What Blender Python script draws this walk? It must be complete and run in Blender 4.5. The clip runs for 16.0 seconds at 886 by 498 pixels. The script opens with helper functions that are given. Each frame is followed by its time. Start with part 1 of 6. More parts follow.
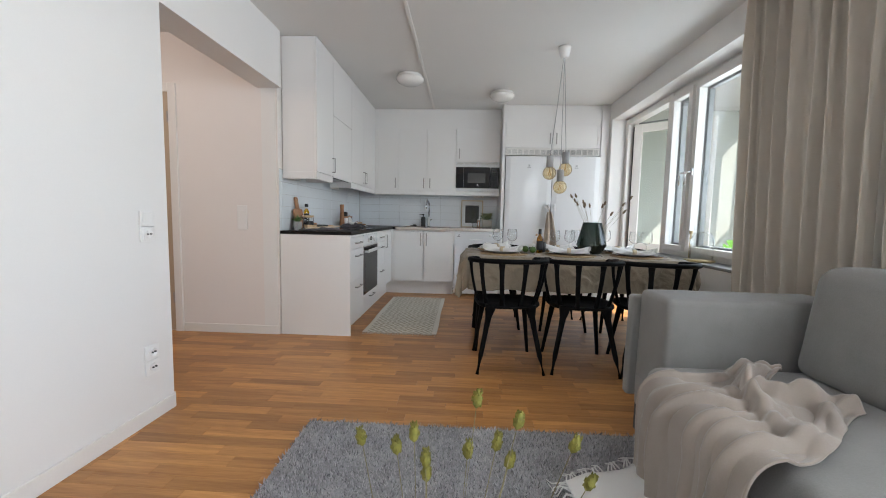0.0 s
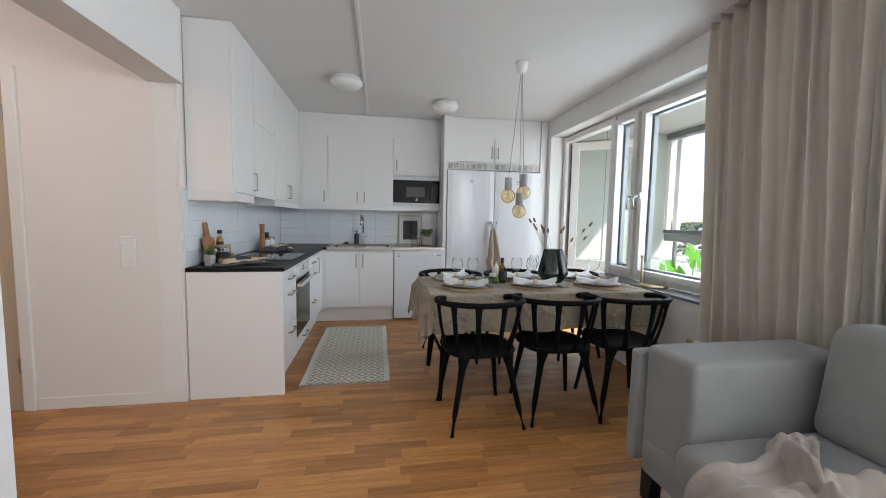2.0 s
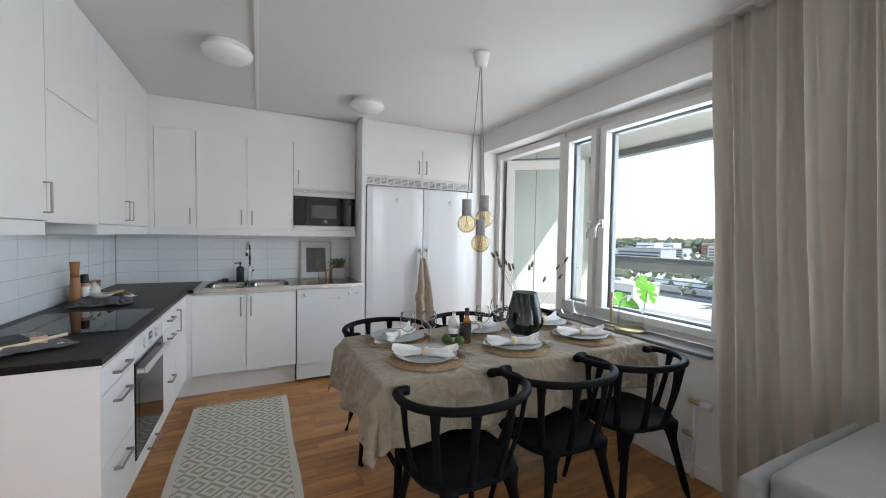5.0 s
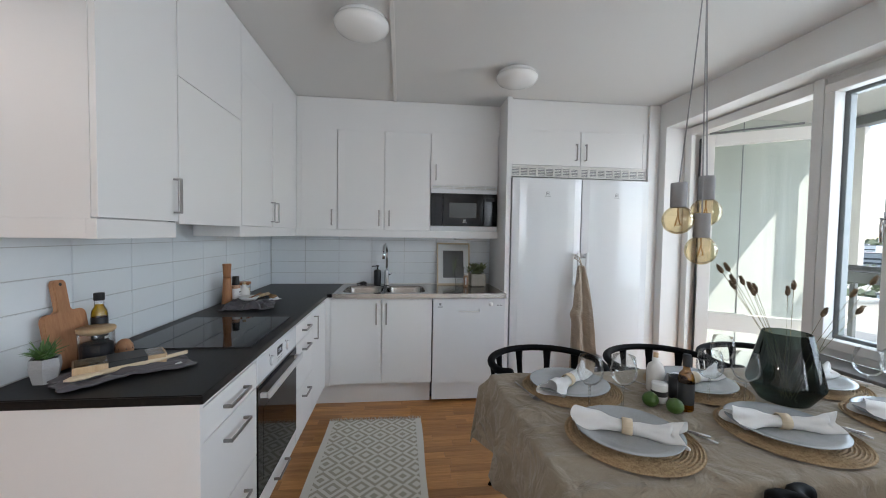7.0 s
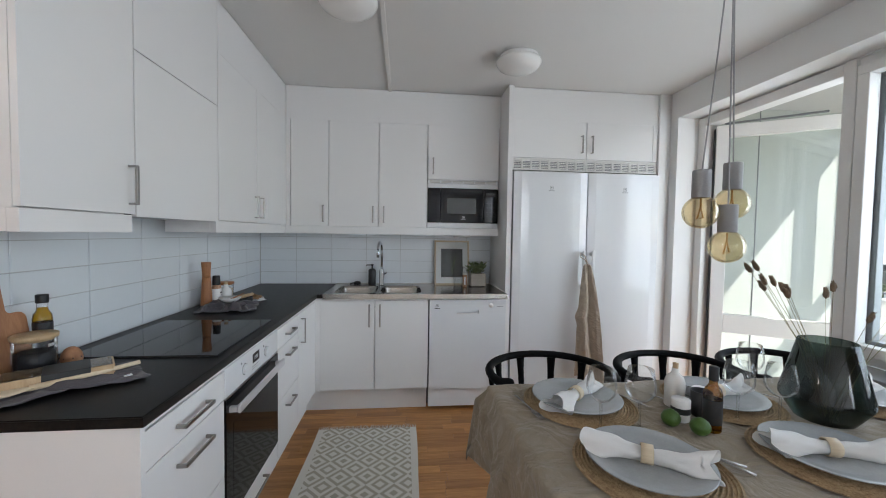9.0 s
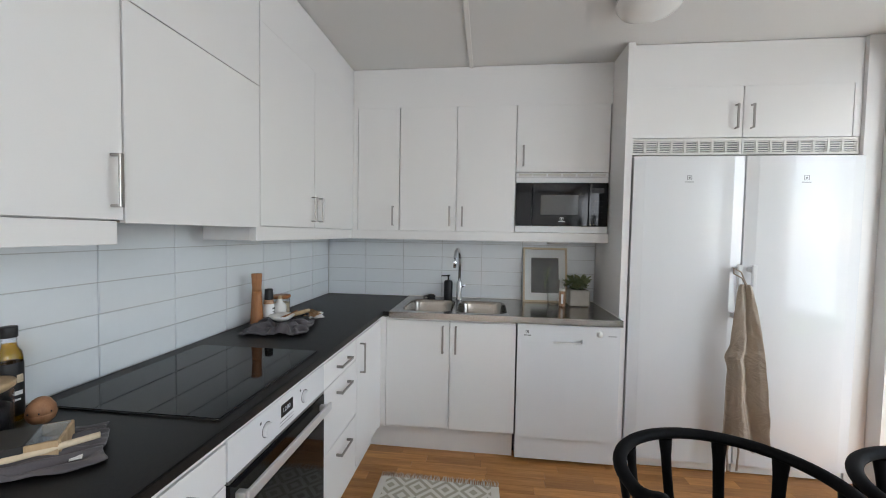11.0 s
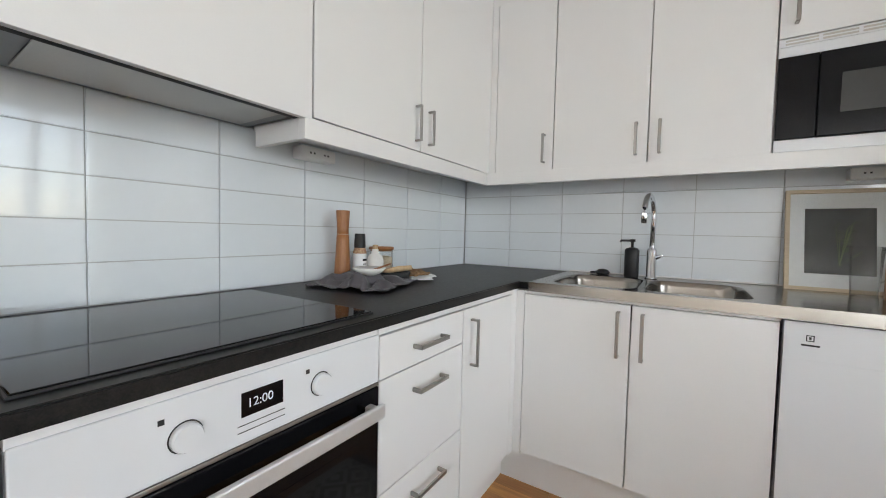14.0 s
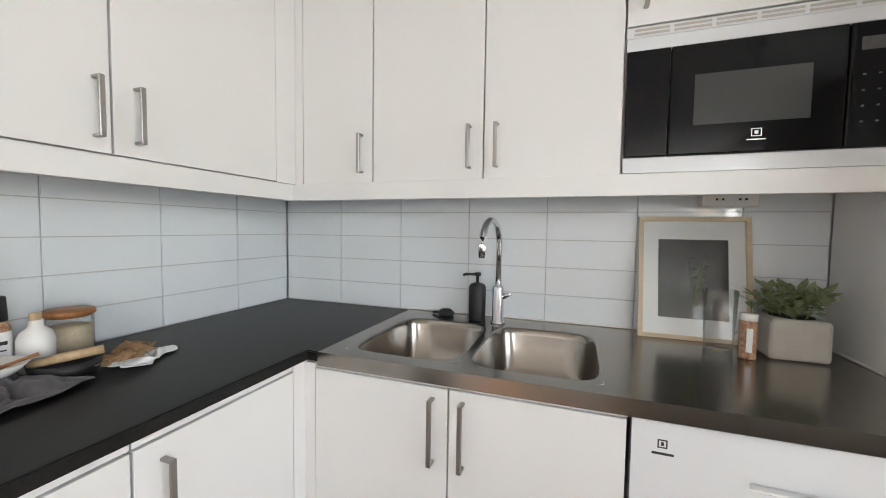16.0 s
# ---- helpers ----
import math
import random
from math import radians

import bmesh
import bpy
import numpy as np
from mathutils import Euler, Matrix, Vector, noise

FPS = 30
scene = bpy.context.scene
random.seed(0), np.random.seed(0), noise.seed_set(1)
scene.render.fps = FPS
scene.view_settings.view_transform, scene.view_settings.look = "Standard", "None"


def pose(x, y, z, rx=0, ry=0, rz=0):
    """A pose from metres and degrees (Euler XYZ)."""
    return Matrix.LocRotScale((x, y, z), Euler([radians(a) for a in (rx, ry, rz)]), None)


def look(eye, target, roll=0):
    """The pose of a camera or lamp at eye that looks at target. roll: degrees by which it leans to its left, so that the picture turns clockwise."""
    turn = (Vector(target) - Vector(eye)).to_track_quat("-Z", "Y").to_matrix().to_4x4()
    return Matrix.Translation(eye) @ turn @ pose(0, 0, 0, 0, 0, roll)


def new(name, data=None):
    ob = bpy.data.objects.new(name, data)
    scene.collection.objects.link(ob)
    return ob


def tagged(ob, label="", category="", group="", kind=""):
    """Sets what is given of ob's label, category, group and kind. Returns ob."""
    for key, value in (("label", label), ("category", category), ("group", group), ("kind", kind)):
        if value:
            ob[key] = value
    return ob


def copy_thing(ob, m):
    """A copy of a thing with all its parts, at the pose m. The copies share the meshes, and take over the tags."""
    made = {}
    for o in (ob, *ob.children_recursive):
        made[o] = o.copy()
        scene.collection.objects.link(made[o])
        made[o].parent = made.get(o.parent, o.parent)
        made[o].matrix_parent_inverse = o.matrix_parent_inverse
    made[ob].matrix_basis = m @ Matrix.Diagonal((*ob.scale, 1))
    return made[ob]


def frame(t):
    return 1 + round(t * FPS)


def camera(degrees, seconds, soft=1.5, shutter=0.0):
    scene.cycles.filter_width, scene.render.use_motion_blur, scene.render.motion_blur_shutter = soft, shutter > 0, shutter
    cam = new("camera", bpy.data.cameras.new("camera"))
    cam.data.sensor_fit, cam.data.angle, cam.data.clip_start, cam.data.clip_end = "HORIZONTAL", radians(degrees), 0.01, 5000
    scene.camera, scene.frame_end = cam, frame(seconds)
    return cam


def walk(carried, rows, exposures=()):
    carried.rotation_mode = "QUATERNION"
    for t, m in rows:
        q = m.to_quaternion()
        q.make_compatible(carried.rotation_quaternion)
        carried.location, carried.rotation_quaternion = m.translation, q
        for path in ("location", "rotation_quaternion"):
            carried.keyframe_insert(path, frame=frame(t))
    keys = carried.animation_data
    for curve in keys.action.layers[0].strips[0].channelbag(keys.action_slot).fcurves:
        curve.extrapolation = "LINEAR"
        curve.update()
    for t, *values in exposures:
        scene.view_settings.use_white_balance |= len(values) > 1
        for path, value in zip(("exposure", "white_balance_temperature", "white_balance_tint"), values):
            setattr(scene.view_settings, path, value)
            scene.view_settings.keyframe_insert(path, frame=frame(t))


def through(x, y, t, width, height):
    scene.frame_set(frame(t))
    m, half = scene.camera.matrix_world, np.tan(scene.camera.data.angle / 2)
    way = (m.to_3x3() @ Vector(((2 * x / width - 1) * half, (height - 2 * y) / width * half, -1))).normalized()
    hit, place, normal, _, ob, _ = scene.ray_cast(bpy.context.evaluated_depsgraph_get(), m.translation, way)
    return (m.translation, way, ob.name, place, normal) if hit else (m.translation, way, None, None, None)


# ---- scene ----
cam = camera(99.2, 16.0, soft=1.0)
PATH = [
    (0, (1.551, -5.566, 1.036), (1.446, -3.576, 0.869), 1.2),
    (0.5, (1.44, -5.491, 1.086), (1.482, -3.498, 0.922), 1.2),
    (1, (1.356, -5.385, 1.143), (1.482, -3.396, 0.983), 1.1),
    (1.5, (1.308, -5.281, 1.197), (1.534, -3.3, 1.04), 1.0),
    (2, (1.247, -5.147, 1.244), (1.585, -3.183, 1.087), 1.0),
    (2.5, (1.174, -4.973, 1.292), (1.693, -3.046, 1.161), 1.0),
    (3, (1.162, -4.807, 1.314), (1.825, -2.923, 1.214), 0.9),
    (3.5, (1.175, -4.644, 1.344), (1.925, -2.791, 1.266), 0.9),
    (5.8, (1.111, -3.952, 1.377), (2.003, -2.163, 1.307), 0.9),
    (6, (1.129, -3.877, 1.383), (1.949, -2.054, 1.308), 0.8),
    (6.5, (1.145, -3.732, 1.371), (1.599, -1.786, 1.295), 0.9),
    (7, (1.174, -3.585, 1.368), (1.397, -1.599, 1.293), 0.9),
    (7.5, (1.186, -3.517, 1.359), (1.34, -1.524, 1.285), 0.9),
    (8, (1.217, -3.511, 1.347), (1.363, -1.517, 1.275), 1.0),
    (8.2, (1.221, -3.51, 1.348), (1.394, -1.519, 1.268), 1.2),
    (10.3, (1.257, -3.062, 1.361), (1.476, -1.075, 1.286), 0.8),
    (10.5, (1.257, -3.003, 1.38), (1.349, -1.007, 1.301), 1.0),
    (11, (1.238, -2.866, 1.382), (1.012, -0.88, 1.302), 1.0),
    (11.5, (1.227, -2.785, 1.363), (0.713, -0.854, 1.282), 1.0),
    (12, (1.21, -2.668, 1.294), (0.464, -0.814, 1.212), 1.0),
    (12.5, (1.203, -2.538, 1.214), (0.308, -0.752, 1.127), 1.1),
    (13, (1.211, -2.404, 1.151), (0.198, -0.682, 1.06), 1.2),
    (13.5, (1.209, -2.26, 1.112), (0.125, -0.583, 1.012), 1.2),
    (14, (1.191, -2.076, 1.091), (0.1, -0.402, 1.003), 1.3),
    (14.5, (1.196, -1.915, 1.131), (0.105, -0.241, 1.044), 1.3),
    (15, (1.237, -1.779, 1.164), (0.178, -0.084, 1.083), 1.3),
    (15.5, (1.289, -1.596, 1.209), (0.36, 0.173, 1.113), 0.9),
    (16, (1.319, -1.458, 1.242), (0.646, 0.422, 1.135), 0.8),
]
walk(cam, [(t, look(eye, target, roll)) for t, eye, target, roll in PATH],
     [(0, 1.38, 6650, 13), (2, 1.42, 6520, 13), (3.5, 1.58, 6430, 12), (8, 1.32, 6420, 13), (10.5, 1.48, 6580, 13), (12.3, 1.95, 6950, 14), (14.5, 1.93, 6980, 14), (16, 2.18, 7150, 15)])

# ---- world and light ----
SUN_DIR = Vector((1.0, -0.45, 1.2)).normalized()
world = bpy.data.worlds.new("world")
scene.world = world
world.use_nodes = True
wn = world.node_tree.nodes
sky = wn.new("ShaderNodeTexSky")
sky.sky_type = "NISHITA"
sky.sun_disc = False
sky.sun_elevation = math.asin(SUN_DIR.z)
sky.sun_rotation = math.atan2(SUN_DIR.x, SUN_DIR.y)
sky.dust_density = 0.8
wn["Background"].inputs["Strength"].default_value = 0.15
world.node_tree.links.new(sky.outputs["Color"], wn["Background"].inputs["Color"])

sun = new("sun", bpy.data.lights.new("sun", "SUN"))
sun.data.energy, sun.data.angle, sun.data.color = 5.0, radians(0.5), (1.0, 0.95, 0.88)
sun.matrix_world = look((20, -9, 24), Vector((20, -9, 24)) - SUN_DIR)


def window_light(name, x, y0, y1, z0, z1, watts, tint):
    d = bpy.data.lights.new(name, "AREA")
    d.shape, d.size, d.size_y, d.energy, d.color = "RECTANGLE", y1 - y0, z1 - z0, watts, tint
    ob = new(name, d)
    ob.matrix_world = look((x, (y0 + y1) / 2, (z0 + z1) / 2), (x - 1, (y0 + y1) / 2, (z0 + z1) / 2 - 0.12))
    return ob


window_light("skylight_dining", 3.98, -3.3, -1.5, 0.75, 2.3, 15, (0.76, 0.88, 1.0))
window_light("skylight_door", 3.70, -1.56, -0.84, 0.1, 2.15, 0.9, (0.80, 0.90, 1.0))
# lamp added in the unseen living room window to light the kitchen
window_light("skylight_living_unseen", 3.62, -7.4, -5.0, 0.3, 2.3, 47, (0.82, 0.91, 1.0))


# ---- materials ----
def ramp2(nt, fac, c0, c1, p0=0.3, p1=0.7):
    r = nt.nodes.new("ShaderNodeValToRGB")
    r.color_ramp.elements[0].color, r.color_ramp.elements[1].color = (*c0, 1), (*c1, 1)
    r.color_ramp.elements[0].position, r.color_ramp.elements[1].position = p0, p1
    nt.links.new(fac, r.inputs[0])
    return r.outputs[0]


def material(name, col, rough=0.5, metal=0.0, col2=None, scale=6.0, fine=90.0, bump=0.0, var=0.06, stretch=(1, 1, 1), spec=0.5, coat=0.0):
    """Principled surface with broad and fine variation of colour, gloss and relief."""
    m = bpy.data.materials.new(name)
    m.use_nodes = True
    nt = m.node_tree
    p = nt.nodes["Principled BSDF"]
    tc = nt.nodes.new("ShaderNodeTexCoord")
    mp = nt.nodes.new("ShaderNodeMapping")
    mp.inputs["Scale"].default_value = stretch
    nt.links.new(tc.outputs["Object"], mp.inputs["Vector"])
    big = nt.nodes.new("ShaderNodeTexNoise")
    big.inputs["Scale"].default_value, big.inputs["Detail"].default_value = scale, 4
    small = nt.nodes.new("ShaderNodeTexNoise")
    small.inputs["Scale"].default_value, small.inputs["Detail"].default_value = fine, 3
    for n in (big, small):
        nt.links.new(mp.outputs[0], n.inputs["Vector"])
    mix = nt.nodes.new("ShaderNodeMath")
    mix.operation = "MULTIPLY_ADD"
    nt.links.new(small.outputs["Fac"], mix.inputs[0])
    mix.inputs[1].default_value = 0.5
    half = nt.nodes.new("ShaderNodeMath")
    half.operation = "MULTIPLY"
    half.inputs[1].default_value = 0.5
    nt.links.new(big.outputs["Fac"], half.inputs[0])
    nt.links.new(half.outputs[0], mix.inputs[2])
    if col2 is None:
        col2 = tuple(min(1, c * (1 + var)) for c in col)
        col = tuple(c * (1 - var) for c in col)
    nt.links.new(ramp2(nt, mix.outputs[0], col, col2), p.inputs["Base Color"])
    rr = nt.nodes.new("ShaderNodeMapRange")
    rr.inputs["To Min"].default_value, rr.inputs["To Max"].default_value = rough * 0.85, min(1, rough * 1.15)
    nt.links.new(big.outputs["Fac"], rr.inputs["Value"])
    nt.links.new(rr.outputs[0], p.inputs["Roughness"])
    p.inputs["Metallic"].default_value = metal
    p.inputs["Specular IOR Level"].default_value = spec
    p.inputs["Coat Weight"].default_value = coat
    if bump:
        b = nt.nodes.new("ShaderNodeBump")
        b.inputs["Strength"].default_value, b.inputs["Distance"].default_value = bump, 0.004
        nt.links.new(mix.outputs[0], b.inputs["Height"])
        nt.links.new(b.outputs[0], p.inputs["Normal"])
    return m


def glassy(name, col=(1, 1, 1), rough=0.0, ior=1.45):
    m = bpy.data.materials.new(name)
    m.use_nodes = True
    p = m.node_tree.nodes["Principled BSDF"]
    p.inputs["Base Color"].default_value = (*col, 1)
    p.inputs["Roughness"].default_value = rough
    p.inputs["Transmission Weight"].default_value = 1
    p.inputs["IOR"].default_value = ior
    return m


def pane_glass(name, gloss=0.06, col=(1, 1, 1), edge=0.35):
    """Thin glazing: clear with a weak mirror."""
    m = bpy.data.materials.new(name)
    m.use_nodes = True
    nt = m.node_tree
    nt.nodes.remove(nt.nodes["Principled BSDF"])
    tr = nt.nodes.new("ShaderNodeBsdfTransparent")
    tr.inputs[0].default_value = (*col, 1)
    gl = nt.nodes.new("ShaderNodeBsdfGlossy")
    gl.inputs["Roughness"].default_value = 0.02
    lw = nt.nodes.new("ShaderNodeLayerWeight")
    lw.inputs["Blend"].default_value = 0.15
    mr = nt.nodes.new("ShaderNodeMath")
    mr.operation = "MULTIPLY_ADD"
    mr.inputs[1].default_value, mr.inputs[2].default_value = edge, gloss * 0.5
    nt.links.new(lw.outputs["Fresnel"], mr.inputs[0])
    mx = nt.nodes.new("ShaderNodeMixShader")
    nt.links.new(mr.outputs[0], mx.inputs[0])
    nt.links.new(tr.outputs[0], mx.inputs[1])
    nt.links.new(gl.outputs[0], mx.inputs[2])
    nt.links.new(mx.outputs[0], nt.nodes["Material Output"].inputs[0])
    return m


def cloth_mat(name, col, through=0.0, weave=500.0, var=0.1, bump=0.3, sheen=0.2, crease=0.0):
    m = material(name, col, 0.9, var=var, scale=9, fine=weave, bump=bump, spec=0.2)
    p = m.node_tree.nodes["Principled BSDF"]
    p.inputs["Sheen Weight"].default_value = sheen
    if crease:
        nt = m.node_tree
        tc = nt.nodes.new("ShaderNodeTexCoord")
        cr = nt.nodes.new("ShaderNodeTexNoise")
        cr.inputs["Scale"].default_value, cr.inputs["Detail"].default_value, cr.inputs["Distortion"].default_value = 8.0, 5, 1.2
        nt.links.new(tc.outputs["Object"], cr.inputs["Vector"])
        b1 = nt.nodes.new("ShaderNodeBump")
        b1.inputs["Strength"].default_value, b1.inputs["Distance"].default_value = crease, 0.03
        nt.links.new(cr.outputs["Fac"], b1.inputs["Height"])
        old = p.inputs["Normal"].links[0].from_node
        nt.links.new(b1.outputs[0], old.inputs["Normal"])
    if through:
        nt = m.node_tree
        t = nt.nodes.new("ShaderNodeBsdfTranslucent")
        t.inputs[0].default_value = (*col, 1)
        mx = nt.nodes.new("ShaderNodeMixShader")
        mx.inputs[0].default_value = through
        nt.links.new(p.outputs[0], mx.inputs[1])
        nt.links.new(t.outputs[0], mx.inputs[2])
        nt.links.new(mx.outputs[0], nt.nodes["Material Output"].inputs[0])
    return m


def wood_mat(name, dark, light, axis=0, rough=0.45, scale=9.0, pieces=False):
    """Wood grain drawn out along one axis; with pieces, each stave has its own tone."""
    m = bpy.data.materials.new(name)
    m.use_nodes = True
    nt = m.node_tree
    p = nt.nodes["Principled BSDF"]
    tc = nt.nodes.new("ShaderNodeTexCoord")
    mp = nt.nodes.new("ShaderNodeMapping")
    s = [scale * 1.6] * 3
    s[axis] = scale * 0.12
    mp.inputs["Scale"].default_value = s
    nt.links.new(tc.outputs["Object"], mp.inputs["Vector"])
    n1 = nt.nodes.new("ShaderNodeTexNoise")
    n1.inputs["Scale"].default_value, n1.inputs["Detail"].default_value, n1.inputs["Distortion"].default_value = 2.2, 6, 0.6
    n2 = nt.nodes.new("ShaderNodeTexNoise")
    n2.inputs["Scale"].default_value, n2.inputs["Detail"].default_value = 14, 3
    for n in (n1, n2):
        nt.links.new(mp.outputs[0], n.inputs["Vector"])
    ad = nt.nodes.new("ShaderNodeMath")
    ad.operation = "MULTIPLY_ADD"
    ad.inputs[1].default_value = 0.35
    nt.links.new(n2.outputs["Fac"], ad.inputs[0])
    hf = nt.nodes.new("ShaderNodeMath")
    hf.operation = "MULTIPLY"
    hf.inputs[1].default_value = 0.65
    nt.links.new(n1.outputs["Fac"], hf.inputs[0])
    nt.links.new(hf.outputs[0], ad.inputs[2])
    colour = ramp2(nt, ad.outputs[0], dark, light, 0.33, 0.68)
    if pieces:
        oi = nt.nodes.new("ShaderNodeObjectInfo")
        ge = nt.nodes.new("ShaderNodeNewGeometry")
        sm = nt.nodes.new("ShaderNodeMath")
        nt.links.new(oi.outputs["Random"], sm.inputs[0])
        nt.links.new(ge.outputs["Random Per Island"], sm.inputs[1])
        fr = nt.nodes.new("ShaderNodeMath")
        fr.operation = "FRACT"
        nt.links.new(sm.outputs[0], fr.inputs[0])
        w4 = nt.nodes.new("ShaderNodeVectorMath")
        w4.operation = "ADD"
        nt.links.new(mp.outputs[0], w4.inputs[0])
        sc = nt.nodes.new("ShaderNodeMath")
        sc.operation = "MULTIPLY"
        sc.inputs[1].default_value = 60
        nt.links.new(fr.outputs[0], sc.inputs[0])
        nt.links.new(sc.outputs[0], w4.inputs[1])
        for n in (n1, n2):
            nt.links.new(w4.outputs[0], n.inputs["Vector"])
        tone = ramp2(nt, fr.outputs[0], (0.70, 0.65, 0.60), (1.20, 1.18, 1.15), 0.0, 1.0)
        mu = nt.nodes.new("ShaderNodeMix")
        mu.data_type, mu.blend_type = "RGBA", "MULTIPLY"
        mu.inputs[0].default_value = 1
        nt.links.new(colour, mu.inputs[6])
        nt.links.new(tone, mu.inputs[7])
        colour = mu.outputs[2]
    nt.links.new(colour, p.inputs["Base Color"])
    p.inputs["Roughness"].default_value = rough
    b = nt.nodes.new("ShaderNodeBump")
    b.inputs["Strength"].default_value, b.inputs["Distance"].default_value = 0.12, 0.002
    nt.links.new(ad.outputs[0], b.inputs["Height"])
    nt.links.new(b.outputs[0], p.inputs["Normal"])
    return m


def rug_mat():
    m = material("woven_rug", (0.55, 0.52, 0.45), 0.95, fine=300, bump=0.5, spec=0.1)
    nt = m.node_tree
    p = nt.nodes["Principled BSDF"]
    tc = nt.nodes.new("ShaderNodeTexCoord")
    sp = nt.nodes.new("ShaderNodeSeparateXYZ")
    nt.links.new(tc.outputs["Object"], sp.inputs[0])

    def op(kind, a, b=None):
        n = nt.nodes.new("ShaderNodeMath")
        n.operation = kind
        for i, v in enumerate((a, b)):
            if v is None:
                continue
            if isinstance(v, (int, float)):
                n.inputs[i].default_value = v
            else:
                nt.links.new(v, n.inputs[i])
        return n.outputs[0]

    def fold(axis, size):
        return op("ABSOLUTE", op("SUBTRACT", op("FRACT", op("DIVIDE", axis, size)), 0.5))

    d = op("ADD", fold(sp.outputs[0], 0.15), fold(sp.outputs[1], 0.15))
    band = op("GREATER_THAN", op("FRACT", op("MULTIPLY", d, 3.0)), 0.52)
    edge = op("LESS_THAN", op("ABSOLUTE", op("SUBTRACT", sp.outputs[0], 1.005)), 0.29)
    f = op("MULTIPLY", band, edge)
    nt.links.new(ramp2(nt, f, (0.70, 0.67, 0.60), (0.43, 0.40, 0.32), 0.2, 0.8), p.inputs["Base Color"])
    return m


M = {
    "wall": material("white_wall_paint", (0.80, 0.79, 0.77), 0.75, scale=2, fine=220, var=0.015, bump=0.05),
    # white paint with the hall's warm light tinted into its colour
    "hall": material("warm_lit_white_paint", (0.80, 0.755, 0.725), 0.75, scale=2, fine=220, var=0.015, bump=0.05),
    "ceiling": material("ceiling_paint", (0.74, 0.73, 0.71), 0.85, scale=1.5, fine=260, var=0.015, bump=0.06),
    "cab": material("cabinet_melamine", (0.80, 0.79, 0.775), 0.38, scale=3, fine=300, var=0.012, bump=0.015),
    "enamel": material("white_enamel", (0.75, 0.76, 0.77), 0.12, scale=2.5, fine=9, var=0.008, spec=0.5, bump=0.10, stretch=(2.2, 2.2, 0.25)),
    "trim": material("painted_trim", (0.79, 0.77, 0.74), 0.4, scale=4, var=0.02),
    "counter": material("black_laminate", (0.004, 0.004, 0.005), 0.38, col2=(0.020, 0.018, 0.016), spec=0.21, scale=90, fine=420, bump=0.04),
    "hob": material("black_ceramic_glass", (0.004, 0.004, 0.005), 0.04, var=0.1, spec=0.22),
    "blackgloss": material("black_gloss", (0.005, 0.005, 0.006), 0.07, var=0.1, spec=0.22),
    "black": material("black_matt", (0.014, 0.014, 0.015), 0.5, var=0.2),
    "chair": material("black_stained_wood", (0.006, 0.006, 0.0065), 0.6, spec=0.08, scale=12, fine=150, var=0.25, bump=0.1, stretch=(1, 1, 0.2)),
    "steel": material("brushed_steel", (0.33, 0.305, 0.275), 0.2, 1.0, scale=8, fine=300, var=0.05, stretch=(0.05, 1, 1), bump=0.02),
    "nickel": material("brushed_nickel", (0.36, 0.345, 0.325), 0.32, 1.0, scale=20, fine=400, var=0.05),
    "chrome": material("chrome", (0.75, 0.76, 0.78), 0.05, 1.0, var=0.02),
    "brass": material("brass", (0.46, 0.36, 0.19), 0.3, 1.0, var=0.06),
    # sky reflection put into the glaze colour as a faint blue
    "tile": material("sky_tinted_white_tile", (0.765, 0.805, 0.83), 0.06, spec=0.7, scale=5, fine=40, var=0.012, bump=0.02),
    "grout": material("grey_grout", (0.50, 0.51, 0.51), 0.9, fine=300, bump=0.2),
    "gap": material("dark_gap", (0.05, 0.05, 0.05), 0.9),
    "plastic": material("white_plastic", (0.82, 0.81, 0.79), 0.35, var=0.01),
    "opal": material("opal_glass", (0.82, 0.81, 0.78), 0.25, var=0.01),
    "concrete": material("grey_concrete", (0.34, 0.34, 0.34), 0.85, scale=20, fine=250, bump=0.25, var=0.12),
    "stonepot": material("pale_stoneware", (0.50, 0.47, 0.42), 0.85, scale=25, fine=300, bump=0.3, var=0.1),
    "sill": material("grey_sill_stone", (0.16, 0.155, 0.15), 0.4, scale=30, fine=300, var=0.2),
    "linen": cloth_mat("natural_linen", (0.285, 0.235, 0.172), 0.0, 420, 0.12, crease=1.0),
    "curtain": cloth_mat("curtain_linen", (0.70, 0.64, 0.56), 0.22, 450, 0.06),
    "sheer": cloth_mat("sheer_curtain", (0.80, 0.77, 0.72), 0.5, 450, 0.03),
    "sofa": cloth_mat("grey_upholstery", (0.245, 0.242, 0.235), 0.0, 260, 0.12),
    "blanket": cloth_mat("taupe_wool", (0.31, 0.265, 0.23), 0.0, 300, 0.08, 0.4, 0.4),
    "napkin": cloth_mat("white_cotton", (0.78, 0.77, 0.75), 0.1, 400, 0.03),
    "towel": cloth_mat("grey_cotton", (0.10, 0.092, 0.10), 0.0, 400, 0.1),
    "apron": cloth_mat("sand_cotton", (0.42, 0.35, 0.28), 0.0, 400, 0.08, crease=0.8),
    "shag": cloth_mat("grey_pile_carpet", (0.32, 0.315, 0.325), 0.0, 110, 0.45, 1.0),
    "pile": material("grey_pile", (0.3, 0.3, 0.3), 0.95, spec=0.1),
    "rug": rug_mat(),
    "rugwool": cloth_mat("rug_wool", (0.60, 0.57, 0.50), 0.0, 300, 0.05),
    "oak": wood_mat("oak_parquet", (0.36, 0.155, 0.046), (0.60, 0.305, 0.106), 0, 0.33, 9, True),
